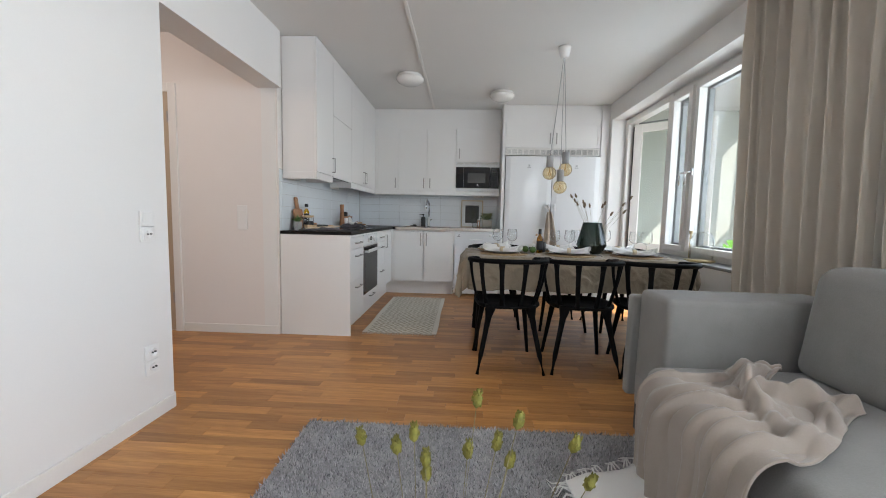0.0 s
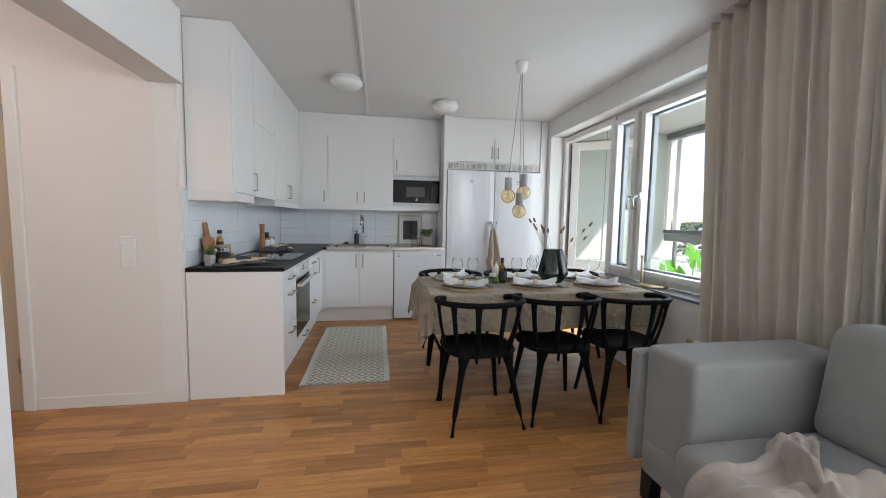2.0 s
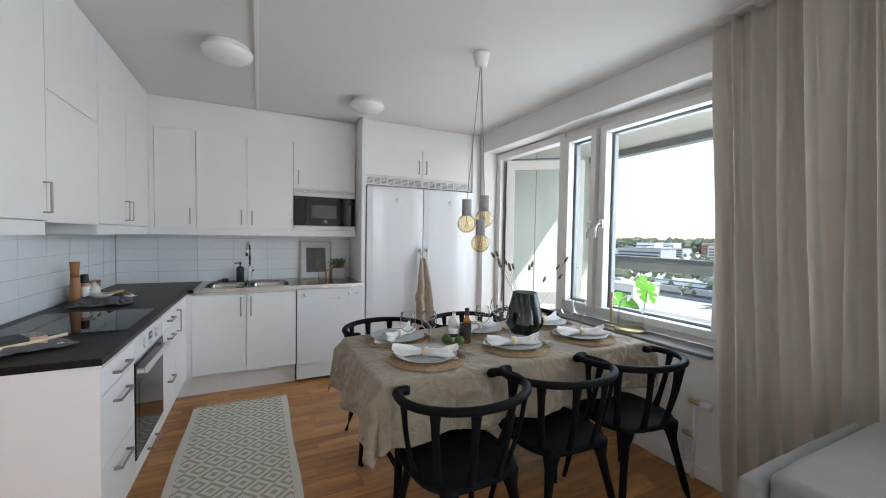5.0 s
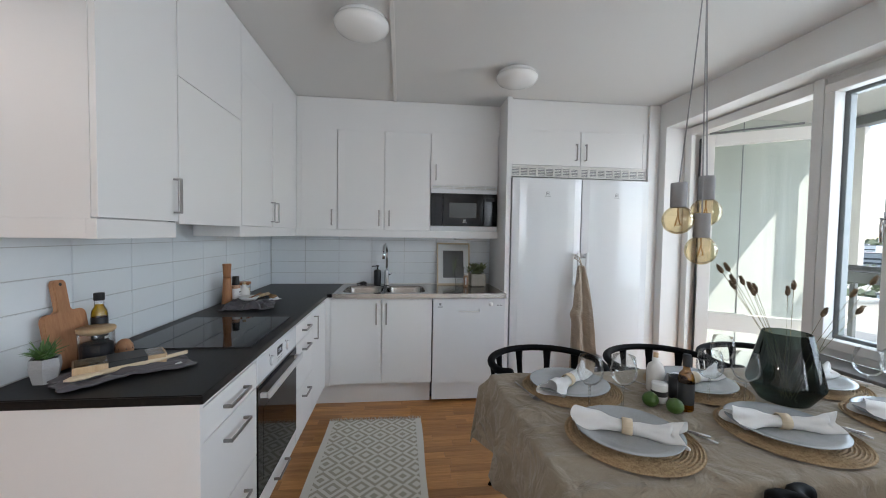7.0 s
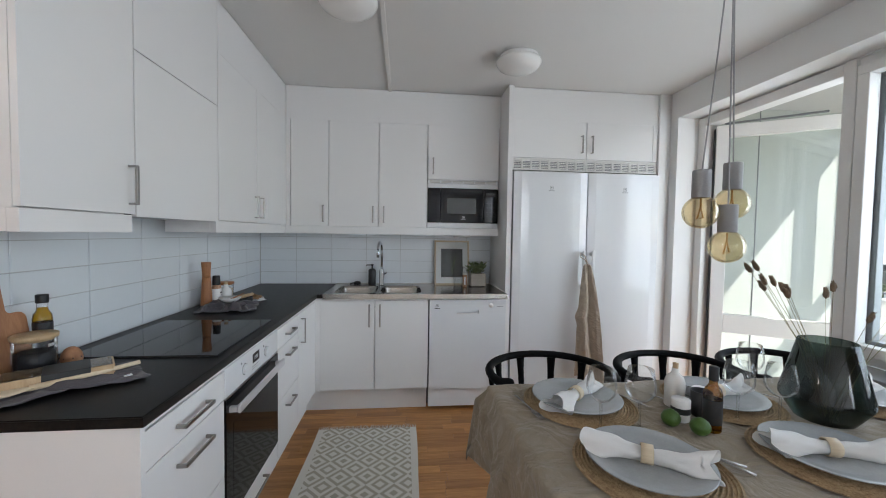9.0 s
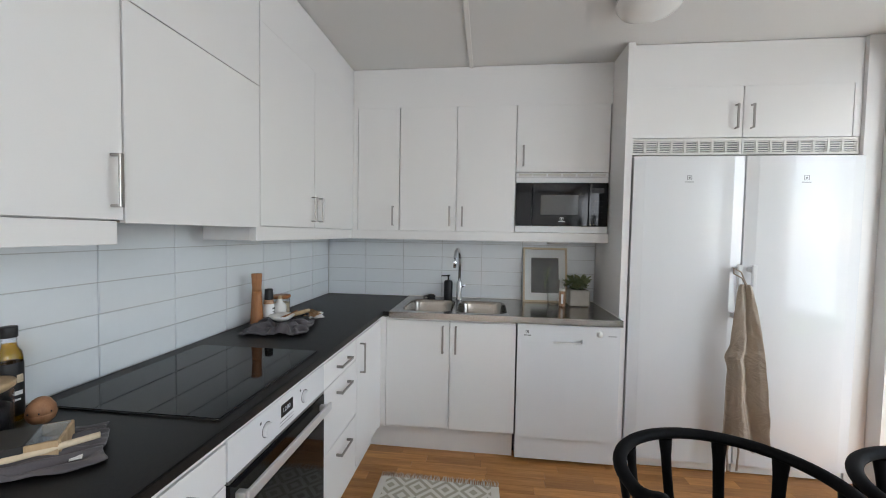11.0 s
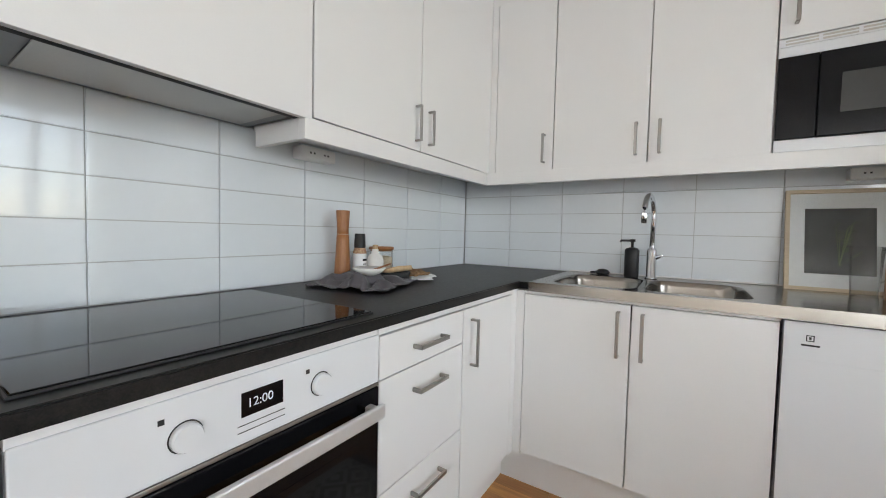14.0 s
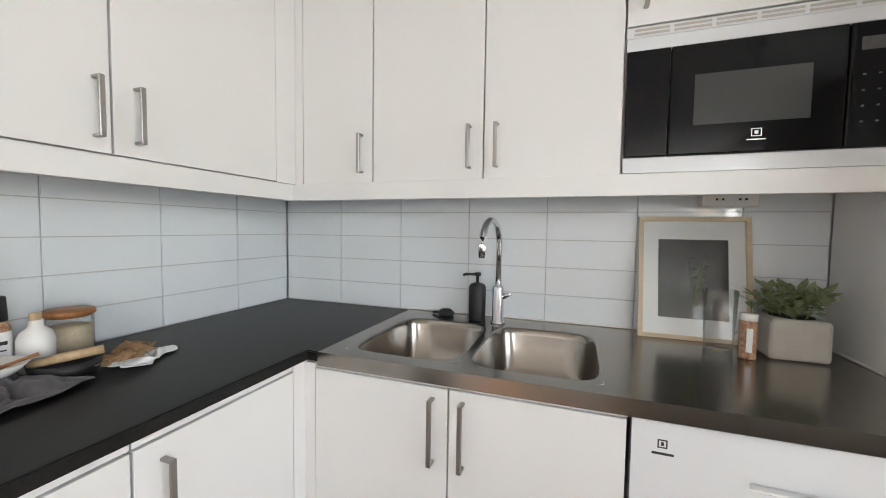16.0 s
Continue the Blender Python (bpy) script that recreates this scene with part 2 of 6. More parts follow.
    "oakplain": wood_mat("pale_oak", (0.42, 0.28, 0.15), (0.58, 0.42, 0.25), 2, 0.5, 14),
    "beech": wood_mat("beech", (0.34, 0.155, 0.075), (0.46, 0.235, 0.12), 2, 0.5, 14),
    "ash": wood_mat("pale_ash", (0.58, 0.47, 0.32), (0.70, 0.58, 0.42), 0, 0.55, 14),
    "millwood": wood_mat("oiled_oak", (0.26, 0.095, 0.03), (0.40, 0.17, 0.06), 2, 0.4, 22),
    "doorwood": wood_mat("hall_door_veneer", (0.44, 0.34, 0.24), (0.51, 0.40, 0.29), 2, 0.5, 6),
    "rattan": material("woven_seagrass", (0.20, 0.125, 0.06), 0.85, col2=(0.47, 0.335, 0.19), scale=70, fine=240, bump=0.8),
    "plate": material("grey_glaze", (0.36, 0.375, 0.38), 0.22, scale=30, fine=250, var=0.08, bump=0.03),
    "white": material("white_glaze", (0.78, 0.77, 0.74), 0.25, var=0.02),
    "lime": material("green_rind", (0.06, 0.13, 0.02), 0.4, fine=200, bump=0.4, var=0.2),
    "leaf": material("green_leaf", (0.05, 0.13, 0.03), 0.45, col2=(0.12, 0.22, 0.06), scale=40),
    "herb": material("grey_green_leaf", (0.13, 0.18, 0.075), 0.6, col2=(0.30, 0.34, 0.18), scale=40),
    "monstera": cloth_mat("monstera_leaf", (0.12, 0.32, 0.05), 0.45, 60, 0.2, 0.1, 0.0),
    "seedhead": material("dried_seed_head", (0.17, 0.12, 0.075), 0.9, fine=200, var=0.3),
    "wheat": material("olive_seed_head", (0.10, 0.095, 0.012), 0.8, col2=(0.24, 0.22, 0.04), scale=60),
    "stem": material("dried_stem", (0.22, 0.19, 0.10), 0.8),
    "soil": material("soil", (0.03, 0.022, 0.016), 0.95, bump=0.6),
    "kraft": material("kraft_paper", (0.34, 0.20, 0.10), 0.8, fine=200, var=0.15, bump=0.1),
    "paper": material("white_paper", (0.80, 0.80, 0.80), 0.7, var=0.03),
    "mesh_glass": material("microwave_window", (0.055, 0.057, 0.056), 0.15, scale=3, var=0.05, spec=0.4),
    "print": material("grey_print", (0.035, 0.035, 0.035), 0.6, col2=(0.09, 0.09, 0.085), scale=9),
    "label": material("dark_label", (0.02, 0.02, 0.02), 0.5),
    "oil": pane_glass("golden_oil", 0.08, (0.90, 0.66, 0.07), 0.3),
    "brownglass": pane_glass("brown_glass", 0.12, (0.70, 0.42, 0.06), 0.5),
    "smoke": pane_glass("smoked_glass", 0.10, (0.14, 0.185, 0.168), 0.6),
    "crystal": pane_glass("drinking_glass", 0.12, (0.955, 0.965, 0.965), 0.62),
    "amber": pane_glass("amber_glass", 0.12, (0.985, 0.935, 0.82)),
    "clear": pane_glass("clear_glass", 0.12, (0.96, 0.97, 0.97), 0.55),
    "pane": pane_glass("window_pane", 0.05, (0.97, 0.985, 0.98)),
    "filament": material("filament", (0.45, 0.25, 0.06), 0.5, 0.6),
    "balwall": material("balcony_render", (0.46, 0.49, 0.45), 0.8, scale=3, fine=200, var=0.03, bump=0.15),
    "darkalu": material("dark_aluminium", (0.10, 0.105, 0.11), 0.45, 0.3, var=0.05),
    "satin": material("satin_aluminium", (0.72, 0.72, 0.72), 0.42, 0.7, var=0.03),
    "alu": material("grey_aluminium", (0.20, 0.21, 0.215), 0.45, 0.5, var=0.05),
    "balconcrete": material("balcony_concrete", (0.46, 0.46, 0.44), 0.85, scale=4, fine=120, var=0.06, bump=0.2),
    "oats": material("oat_flakes", (0.52, 0.42, 0.29), 0.9, col2=(0.72, 0.62, 0.46), scale=140, fine=300, bump=0.6),
    "beans": material("dark_beans", (0.012, 0.012, 0.016), 0.45, scale=150, var=0.5, bump=0.8),
    "nuts": material("mixed_nuts", (0.25, 0.07, 0.03), 0.6, col2=(0.62, 0.44, 0.28), scale=130, bump=0.6),
    # ground and facades paled, painting in haze and glare over the city
    "ground": material("hazed_city_ground", (0.24, 0.25, 0.20), 0.95, col2=(0.44, 0.43, 0.40), scale=0.02, fine=0.12),
    "road": material("asphalt", (0.16, 0.16, 0.16), 0.9, scale=0.5, var=0.15),
    "facade": material("hazed_facade", (0.60, 0.56, 0.50), 0.85, scale=0.3, var=0.12),
    "facade2": material("grey_facade", (0.36, 0.38, 0.40), 0.7, scale=0.3, var=0.12),
    "brickred": material("red_facade", (0.38, 0.16, 0.11), 0.85, scale=0.3, var=0.12),
    "roof": material("felt_roof", (0.22, 0.22, 0.23), 0.9, scale=0.4, var=0.15),
    "woods": material("far_foliage", (0.09, 0.115, 0.07), 0.95, col2=(0.15, 0.17, 0.10), scale=0.15, fine=1.0),
    "darkglass": material("dark_window", (0.04, 0.05, 0.06), 0.15),
}


nt_ = M["pile"].node_tree
ge_ = nt_.nodes.new("ShaderNodeNewGeometry")
nt_.links.new(ramp2(nt_, ge_.outputs["Random Per Island"], (0.10, 0.10, 0.11), (0.60, 0.59, 0.60), 0.0, 1.0), nt_.nodes["Principled BSDF"].inputs["Base Color"])


# ---- building helpers ----
def part(name, bm, mtl, parent=None, label="", smooth=False):
    """One mesh object, whose shape is given in the parent's own coordinates."""
    me = bpy.data.meshes.new(name)
    if smooth:
        for f in bm.faces:
            f.smooth = True
    bm.to_mesh(me)
    bm.free()
    me.materials.append(M[mtl])
    ob = new(name, me)
    if parent is not None:
        ob.parent = parent
    if label:
        ob["label"] = label
    return ob


def thing(name, label, category, at=(0, 0, 0), group="", kind="", turn=0.0):
    ob = new(name)
    ob.empty_display_size = 0.05
    ob.matrix_basis = pose(*at, 0, 0, turn)
    return tagged(ob, label, category, group, kind)


def box(x0, x1, y0, y1, z0, z1, bev=0.0, seg=2, bm=None):
    own = bmesh.new()
    m = Matrix.Translation(((x0 + x1) / 2, (y0 + y1) / 2, (z0 + z1) / 2)) @ Matrix.Diagonal((abs(x1 - x0), abs(y1 - y0), abs(z1 - z0), 1))
    bmesh.ops.create_cube(own, size=1, matrix=m)
    if bev:
        bmesh.ops.bevel(own, geom=list(own.edges), offset=bev, segments=seg, affect="EDGES", profile=0.5)
    return join(bm, own)


def join(bm, own, m=None):
    if m is not None:
        bmesh.ops.transform(own, matrix=m, verts=list(own.verts))
    if bm is None:
        return own
    tmp = bpy.data.meshes.new("tmp")
    own.to_mesh(tmp)
    own.free()
    bm.from_mesh(tmp)
    bpy.data.meshes.remove(tmp)
    return bm


def lathe(profile, seg=24, at=(0, 0, 0), bm=None):
    """Turned shape about z from (radius, height) pairs."""
    own = bmesh.new()
    rings = []
    for r, z in profile:
        if r < 1e-5:
            rings.append([own.verts.new((at[0], at[1], at[2] + z))])
        else:
            rings.append([own.verts.new((at[0] + r * math.cos(2 * math.pi * i / seg), at[1] + r * math.sin(2 * math.pi * i / seg), at[2] + z)) for i in range(seg)])
    for a, b in zip(rings, rings[1:]):
        for i in range(seg):
            j = (i + 1) % seg
            if len(a) == 1 and len(b) == 1:
                continue
            if len(a) == 1:
                own.faces.new((a[0], b[j], b[i]))
            elif len(b) == 1:
                own.faces.new((a[i], a[j], b[0]))
            else:
                own.faces.new((a[i], a[j], b[j], b[i]))
    bmesh.ops.recalc_face_normals(own, faces=list(own.faces))
    return join(bm, own)


def tube(pts, radius, seg=10, bm=None, flat=1.0, caps=True):
    """A rod along points; radius may be a list; flat squeezes it in z."""
    own = bmesh.new()
    pts = [Vector(p) for p in pts]
    rings = []
    for k, p in enumerate(pts):
        d = (pts[min(k + 1, len(pts) - 1)] - pts[max(k - 1, 0)]).normalized()
        up = Vector((0, 0, 1)) if abs(d.z) < 0.95 else Vector((0, 1, 0))
        a = d.cross(up).normalized()
        b = a.cross(d).normalized()
        r = radius[k] if isinstance(radius, (list, tuple)) else radius
        rings.append([own.verts.new(p + a * r * math.cos(2 * math.pi * i / seg) + b * r * flat * math.sin(2 * math.pi * i / seg)) for i in range(seg)])
    for a, b in zip(rings, rings[1:]):
        for i in range(seg):
            own.faces.new((a[i], a[(i + 1) % seg], b[(i + 1) % seg], b[i]))
    if caps:
        own.faces.new(rings[0])
        own.faces.new(rings[-1])
    bmesh.ops.recalc_face_normals(own, faces=list(own.faces))
    return join(bm, own)


def sheet(nu, nv, fn, bm=None):
    """A surface over u, v in 0..1."""
    own = bmesh.new()
    g = [[own.verts.new(fn(i / nu, j / nv)) for j in range(nv + 1)] for i in range(nu + 1)]
    for i in range(nu):
        for j in range(nv):
            own.faces.new((g[i][j], g[i + 1][j], g[i + 1][j + 1], g[i][j + 1]))
    return join(bm, own)


def thicken(ob, t, offset=0.0, levels=0):
    s = ob.modifiers.new("thickness", "SOLIDIFY")
    s.thickness, s.offset = t, offset
    if levels:
        d = ob.modifiers.new("round", "SUBSURF")
        d.levels = d.render_levels = levels
    return ob


def structure(name, bm, mtl, label, category):
    return tagged(part(name, bm, mtl), label, category, kind="structure")


# ---- the large structure ----
H = 2.51
structure("subfloor", box(-3.0, 3.75, -8.0, 0.15, -0.2, -0.012), "grout", "hidden screed under the oak floor", "floor")
structure("ceiling", box(-3.0, 3.75, -8.0, 0.15, H, H + 0.2), "ceiling", "plain white painted ceiling", "ceiling")
structure("wall_north", box(-0.12, 3.75, 0.02, 0.2, -0.1, H), "wall", "white painted wall behind the kitchen cabinets", "wall")
structure("wall_west_kitchen", box(-0.14, -0.02, -2.46, 0.02, -0.1, H), "wall", "white painted wall beside the kitchen counter", "wall")
structure("wall_hall", box(-3.0, -0.006, -2.455, -2.33, -0.1, H), "hall", "white hall wall tinted for warm light, with a switch", "wall")
structure("wall_west_living", box(-0.17, 0.03, -8.0, -3.70, -0.1, H), "wall", "white living room wall with sockets", "wall")
structure("wall_lintel", box(-0.17, 0.03, -3.70, -2.457, 2.065, H), "wall", "white beam over the hall opening", "wall")
structure("wall_south", box(-3.0, 3.75, -8.0, -7.85, -0.1, H), "wall", "plain white wall closing the living room", "wall")
structure("wall_hall_west", box(-3.0, -2.85, -7.85, -2.455, -0.1, H), "hall", "white wall tinted for warm light, closing the hall", "wall")
structure("wall_hall_south", box(-2.85, -0.17, -4.9, -4.78, -0.1, H), "hall", "white wall tinted for warm light, across the hall", "wall")
# east wall: pieces round the window recess and the living room window
XW, XO = 3.39, 3.72
W1, W0 = -0.60, -3.02
structure("wall_east_north", box(XW, XO, W1, 0.02, -0.1, H), "wall", "white wall end beside the balcony door", "wall")
structure("wall_east_lintel", box(XW, XO, W0, W1, 2.30, H), "wall", "white wall over the window recess", "wall")
structure("wall_east_parapet", box(XW, XO, W0, -1.62, -0.1, 0.70), "wall", "white wall below the window sill", "wall")
structure("wall_east_pier", box(XW, XO, -4.9, W0, -0.1, H), "wall", "white pier behind the curtain", "wall")
structure("wall_east_living_low", box(XW, XO, -7.5, -4.9, -0.1, 0.30), "wall", "white wall below the living room window", "wall")
structure("wall_east_living_top", box(XW, XO, -7.5, -4.9, 2.3, H), "wall", "white wall above the living room window", "wall")
structure("wall_east_south", box(XW, XO, -7.85, -7.5, -0.1, H), "wall", "white wall at the end of the living room", "wall")

bb = box(0.03, 0.042, -7.85, -3.702, 0.0, 0.075, 0.003)
box(-0.17, 0.03, -3.70, -3.688, 0.0, 0.075, 0.003, bm=bb)
box(-0.86, -0.008, -2.467, -2.455, 0.0, 0.075, 0.003, bm=bb)
box(3.378, 3.39, -7.85, -1.63, 0.0, 0.075, 0.003, bm=bb)
structure("baseboard", bb, "trim", "low white painted baseboard along the walls", "baseboard")

# hall door with its lining
tr = box(-0.93, -0.865, -2.475, -2.455, 0, 2.10, 0.004)
box(-1.93, -1.865, -2.475, -2.455, 0, 2.10, 0.004, bm=tr)
box(-1.865, -0.93, -2.475, -2.455, 2.035, 2.10, 0.004, bm=tr)
structure("trim_hall_door", tr, "trim", "painted lining round the hall door", "trim")
hd = thing("door_1", "closed pale veneer hall door in a painted lining", "door", (-1.4, -2.46, 0), kind="structure")
part("door_leaf", box(-0.463, 0.468, -0.008, 0.004, 0.008, 2.03, 0.002), "doorwood", hd)
for z in (0.25, 1.78):
    part("hinge", tube([(0.464, -0.012, z), (0.464, -0.012, z + 0.09)], 0.007), "nickel", hd, "small metal hinge")
part("door_handle", tube([(-0.40, -0.01, 1.03), (-0.40, -0.05, 1.03), (-0.28, -0.055, 1.03)], 0.009), "nickel", hd, "metal lever handle")

# lamp added out of view to brighten the hall wall with warm light
hl = thing("hall_lamp", "unseen opal ceiling lamp added to brighten the hall", "lamp", (-1.15, -3.75, H))
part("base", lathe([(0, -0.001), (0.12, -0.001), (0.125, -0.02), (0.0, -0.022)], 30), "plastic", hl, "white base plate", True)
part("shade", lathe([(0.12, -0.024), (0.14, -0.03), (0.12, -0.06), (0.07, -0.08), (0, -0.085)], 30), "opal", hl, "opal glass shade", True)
hlamp = new("hall_fill_light", bpy.data.lights.new("hall_fill_light", "POINT"))
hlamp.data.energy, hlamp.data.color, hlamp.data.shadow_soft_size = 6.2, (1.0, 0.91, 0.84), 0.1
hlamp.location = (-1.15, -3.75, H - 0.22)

# cable cover on the ceiling
structure("trim_ceiling_cover", box(1.103, 1.128, -7.8, -0.237, H - 0.014, H - 0.001, 0.003), "trim", "thin white cable cover along the ceiling", "trim")


# ---- windows ----
def bars(x0, x1, y0, y1, z0, z1, w, bm=None):
    bm = box(x0, x1, y0, y1, z0, z0 + w, 0.004, bm=bm)
    box(x0, x1, y0, y1, z1 - w, z1, 0.004, bm=bm)
    box(x0 + 0.001, x1 - 0.001, y0, y0 + w, z0 + w, z1 - w, 0.004, bm=bm)
    return box(x0 + 0.001, x1 - 0.001, y1 - w, y1, z0 + w, z1 - w, 0.004, bm=bm)


def lever(parent, x, y, z, sign=-1):
    bm = box(x - 0.012, x, y - 0.016, y + 0.016, z - 0.035, z + 0.035, 0.004)
    tube([(x - 0.01, y, z), (x - 0.045, y, z), (x - 0.055, y + sign * 0.01, z - 0.03), (x - 0.055, y + sign * 0.012, z - 0.115)], [0.008, 0.008, 0.009, 0.009], bm=bm)
    part("handle", bm, "chrome", parent, "chrome window handle", True)


win = thing("window_1", "white framed window with narrow and wide casement", "window", (3.56, -2.3, 0.72), kind="structure")
# whole lining
part("window_frame", bars(0.02, 0.11, W0 + 2.3 + 0.005, -1.63 + 2.3, 0.0, 1.575, 0.045), "trim", win)
part("mullion", box(0.019, 0.109, 0.232, 0.272, 0.046, 1.529, 0.003), "trim", win)
for name, y0, y1 in (("narrow_casement", 0.275, 0.622), ("wide_casement", -0.672, 0.229)):
    part(name, bars(-0.02, 0.05, y0, y1, 0.05, 1.525, 0.052), "trim", win)
    g = part("pane", box(0.012, 0.018, y0 + 0.045, y1 - 0.045, 0.095, 1.48), "pane", win)
    g.visible_shadow = False
    part("outer_casement", bars(0.055, 0.10, y0 + 0.012, y1 - 0.012, 0.06, 1.515, 0.06), "alu", win, "grey outer casement")
lever(win, -0.02, 0.305, 0.76)
lever(win, -0.02, 0.195, 0.76, 1)
structure("window_sill", box(3.365, 3.575, W0, -1.615, 0.700, 0.722, 0.005), "sill", "grey stone window sill", "window sill")

fr = box(3.56, 3.66, -0.675, -0.605, 0, 2.29, 0.004)
box(3.56, 3.66, -1.66, -1.60, 0, 2.29, 0.004, bm=fr)
box(3.56, 3.66, -1.60, -0.675, 2.225, 2.29, 0.004, bm=fr)
box(3.56, 3.66, -1.60, -0.675, -0.01, 0.02, 0.004, bm=fr)
box(3.57, 3.65, W0, -1.60, 2.292, 2.30, bm=fr)
structure("trim_balcony_door", fr, "trim", "white frame round the balcony door", "trim")
bd = thing("door_2", "white glazed balcony door standing open outwards", "door", (3.63, -0.70, 0.03), kind="structure", turn=-35)
part("leaf_frame", box(0.0, 0.09, -0.03, 0.03, 0.0, 2.18, 0.005), "trim", bd)
part("leaf_stile", box(0.74, 0.83, -0.03, 0.03, 0.0, 2.18, 0.005), "trim", bd)
for nm, z0, z1 in (("bottom_rail", 0, 0.12), ("middle_rail", 0.60, 0.74), ("top_rail", 2.09, 2.18)):
    part(nm, box(0.09, 0.74, -0.029, 0.029, z0, z1, 0.004), "trim", bd)
for z0, z1 in ((0.12, 0.60), (0.74, 2.09)):
    g = part("pane", box(0.09, 0.74, -0.003, 0.003, z0, z1), "pane", bd)
    g.visible_shadow = False
part("door_handle", tube([(0.785, -0.03, 1.02), (0.785, -0.075, 1.02), (0.67, -0.08, 1.02)], 0.009), "chrome", bd, "chrome lever handle")
# dark strip painted in for the shaded gap beside the hinges
part("hinge_gap_strip", box(-0.012, -0.002, -0.022, 0.022, 0.02, 2.16), "gap", bd, "dark strip for the shaded gap at the hinge edge")
part("stay_bar", tube([(0.05, -0.03, 2.19), (0.62, -0.05, 2.20)], 0.008), "alu", bd, "thin metal door stay")

# window out of view, its position chosen for where its light falls
w2 = thing("window_2", "white framed living room window out of view, placed for light", "window", (3.56, -6.2, 0.3), kind="structure")
part("window_frame", bars(0.0, 0.1, -1.30, 1.30, 0.0, 2.0, 0.07), "trim", w2)
part("mullion", box(0.002, 0.098, -0.04, 0.04, 0.07, 1.93, 0.003), "trim", w2)
for y0, y1 in ((-1.23, -0.04), (0.04, 1.23)):
    g = part("pane", box(0.05, 0.056, y0, y1, 0.07, 1.93), "pane", w2)
    g.visible_shadow = False

# ---- balcony ----
structure("balcony_floor", box(3.72, 5.3, -8.3, 0.6, -0.22, -0.03), "balconcrete", "grey concrete balcony floor", "floor")
# run on south out of view to keep sun off the living room
structure("balcony_ceiling", box(3.72, 5.3, -8.3, 0.6, 2.46, 2.66), "balconcrete", "pale concrete balcony ceiling, extended south to block sun", "ceiling")
structure("balcony_beam", box(5.14, 5.26, -8.1, -0.46, 2.38, 2.458, 0.004), "alu", "grey metal beam along the balcony ceiling", "trim")
structure("wall_balcony_north", box(3.725, 5.3, -0.45, -0.30, -0.03, 2.46), "balwall", "pale rendered balcony end wall", "wall")
# unseen wall added to close the extended balcony
structure("wall_balcony_south_unseen", box(3.725, 5.3, -8.3, -8.15, -0.03, 2.46), "balwall", "pale rendered balcony end wall", "wall")
structure("balcony_wall_joint", box(4.25, 4.258, -0.454, -0.4505, 0.0, 2.45), "alu", "thin joint in the balcony end wall", "trim")
rl = thing("balcony_railing", "grey metal balcony railing with glass infill", "railing", (5.2, -1.9, 0))
part("handrail", box(-0.04, 0.05, -6.2, 1.43, 1.105, 1.155, 0.008), "darkalu", rl, "dark top rail")
part("lower_rail", box(-0.02, 0.02, -6.2, 1.43, 1.0, 1.10, 0.006), "alu", rl)
part("bottom_rail", box(-0.02, 0.02, -6.2, 1.43, 0.03, 0.07, 0.006), "alu", rl)
for i in range(6):
    y = -6.26 + i * 1.5
    part("post", box(-0.02, 0.02, y - 0.02, y + 0.02, -0.03, 0.995, 0.004), "alu", rl)
    if i < 5:
        g = part("pane", box(-0.004, 0.004, y + 0.03, y + 1.47, 0.08, 0.99), "pane", rl, "clear glass infill")
        g.visible_shadow = False
gl = thing("balcony_glazing_frame", "pale sliding balcony glazing frame parked beside the end wall", "window frame", (5.2, -0.66, 1.157))
part("post", box(-0.03, 0.03, -0.04, 0.04, 0, 1.21, 0.004), "trim", gl)
part("post", box(-0.03, 0.03, 0.14, 0.19, 0, 1.21, 0.004), "trim", gl)


# ---- kitchen ----
def bow_handle(parent, at, along, length=0.128, off=(1, 0, 0), w=0.012):
    """A flat square bow pull; along is the way of its bar, off the way it stands out."""
    a, o = Vector(along), Vector(off)
    c = Vector(at)
    s = a.cross(o).normalized()
    bm = bmesh.new()

    def slab(p, q, hw):
        own = bmesh.new()
        d = (q - p)
        L = d.length
        d.normalize()
        e = d.cross(s).normalized()
        m = Matrix((d, s, e)).transposed().to_4x4()
        m.translation = (p + q) / 2
        bmesh.ops.create_cube(own, size=1, matrix=m @ Matrix.Diagonal((L, hw * 2, 0.007, 1)))
        bmesh.ops.bevel(own, geom=list(own.edges), offset=0.0015, segments=1, affect="EDGES")
        join(bm, own)

    half = a * length / 2
    slab(c + half + o * 0.001, c + half + o * 0.026, w / 2)
    slab(c - half + o * 0.001, c - half + o * 0.026, w / 2)
    slab(c - half - a * 0.0035 + o * 0.028, c + half + a * 0.0035 + o * 0.028, w / 2)
    return part("handle", bm, "nickel", parent, "brushed metal bow handle")


G = 0.0017
CT = 0.896


def left_unit(name, label, y0, y1, fronts, category="cabinet", group="base cabinets"):
    """Base unit on the west wall; fronts: (kind, z0, z1)."""
    u = thing(name, label, category, (0.0, y0, 0.17), group)
    L = y1 - y0
    part("body", box(0.004, 0.562, 0.001, L - 0.001, 0.0, 0.677), "cab", u)
    part("top_rail", box(0.40, 0.597, 0.0005, L - 0.0005, 0.679, 0.698, 0.001), "cab", u)
    for kind, z0, z1 in fronts:
        d = part("drawer_front" if kind == "drawer" else "door", box(0.582, 0.60, G, L - G, z0 - 0.17 + G, z1 - 0.17 - G, 0.0015), "cab", u)
        if kind == "drawer":
            zz = (z0 + z1) / 2 if z1 - z0 < 0.15 else z1 - 0.062
            bow_handle(d, (0.60, L / 2, zz - 0.17), (0, 1, 0), 0.16 if L > 0.41 else 0.128)
        else:
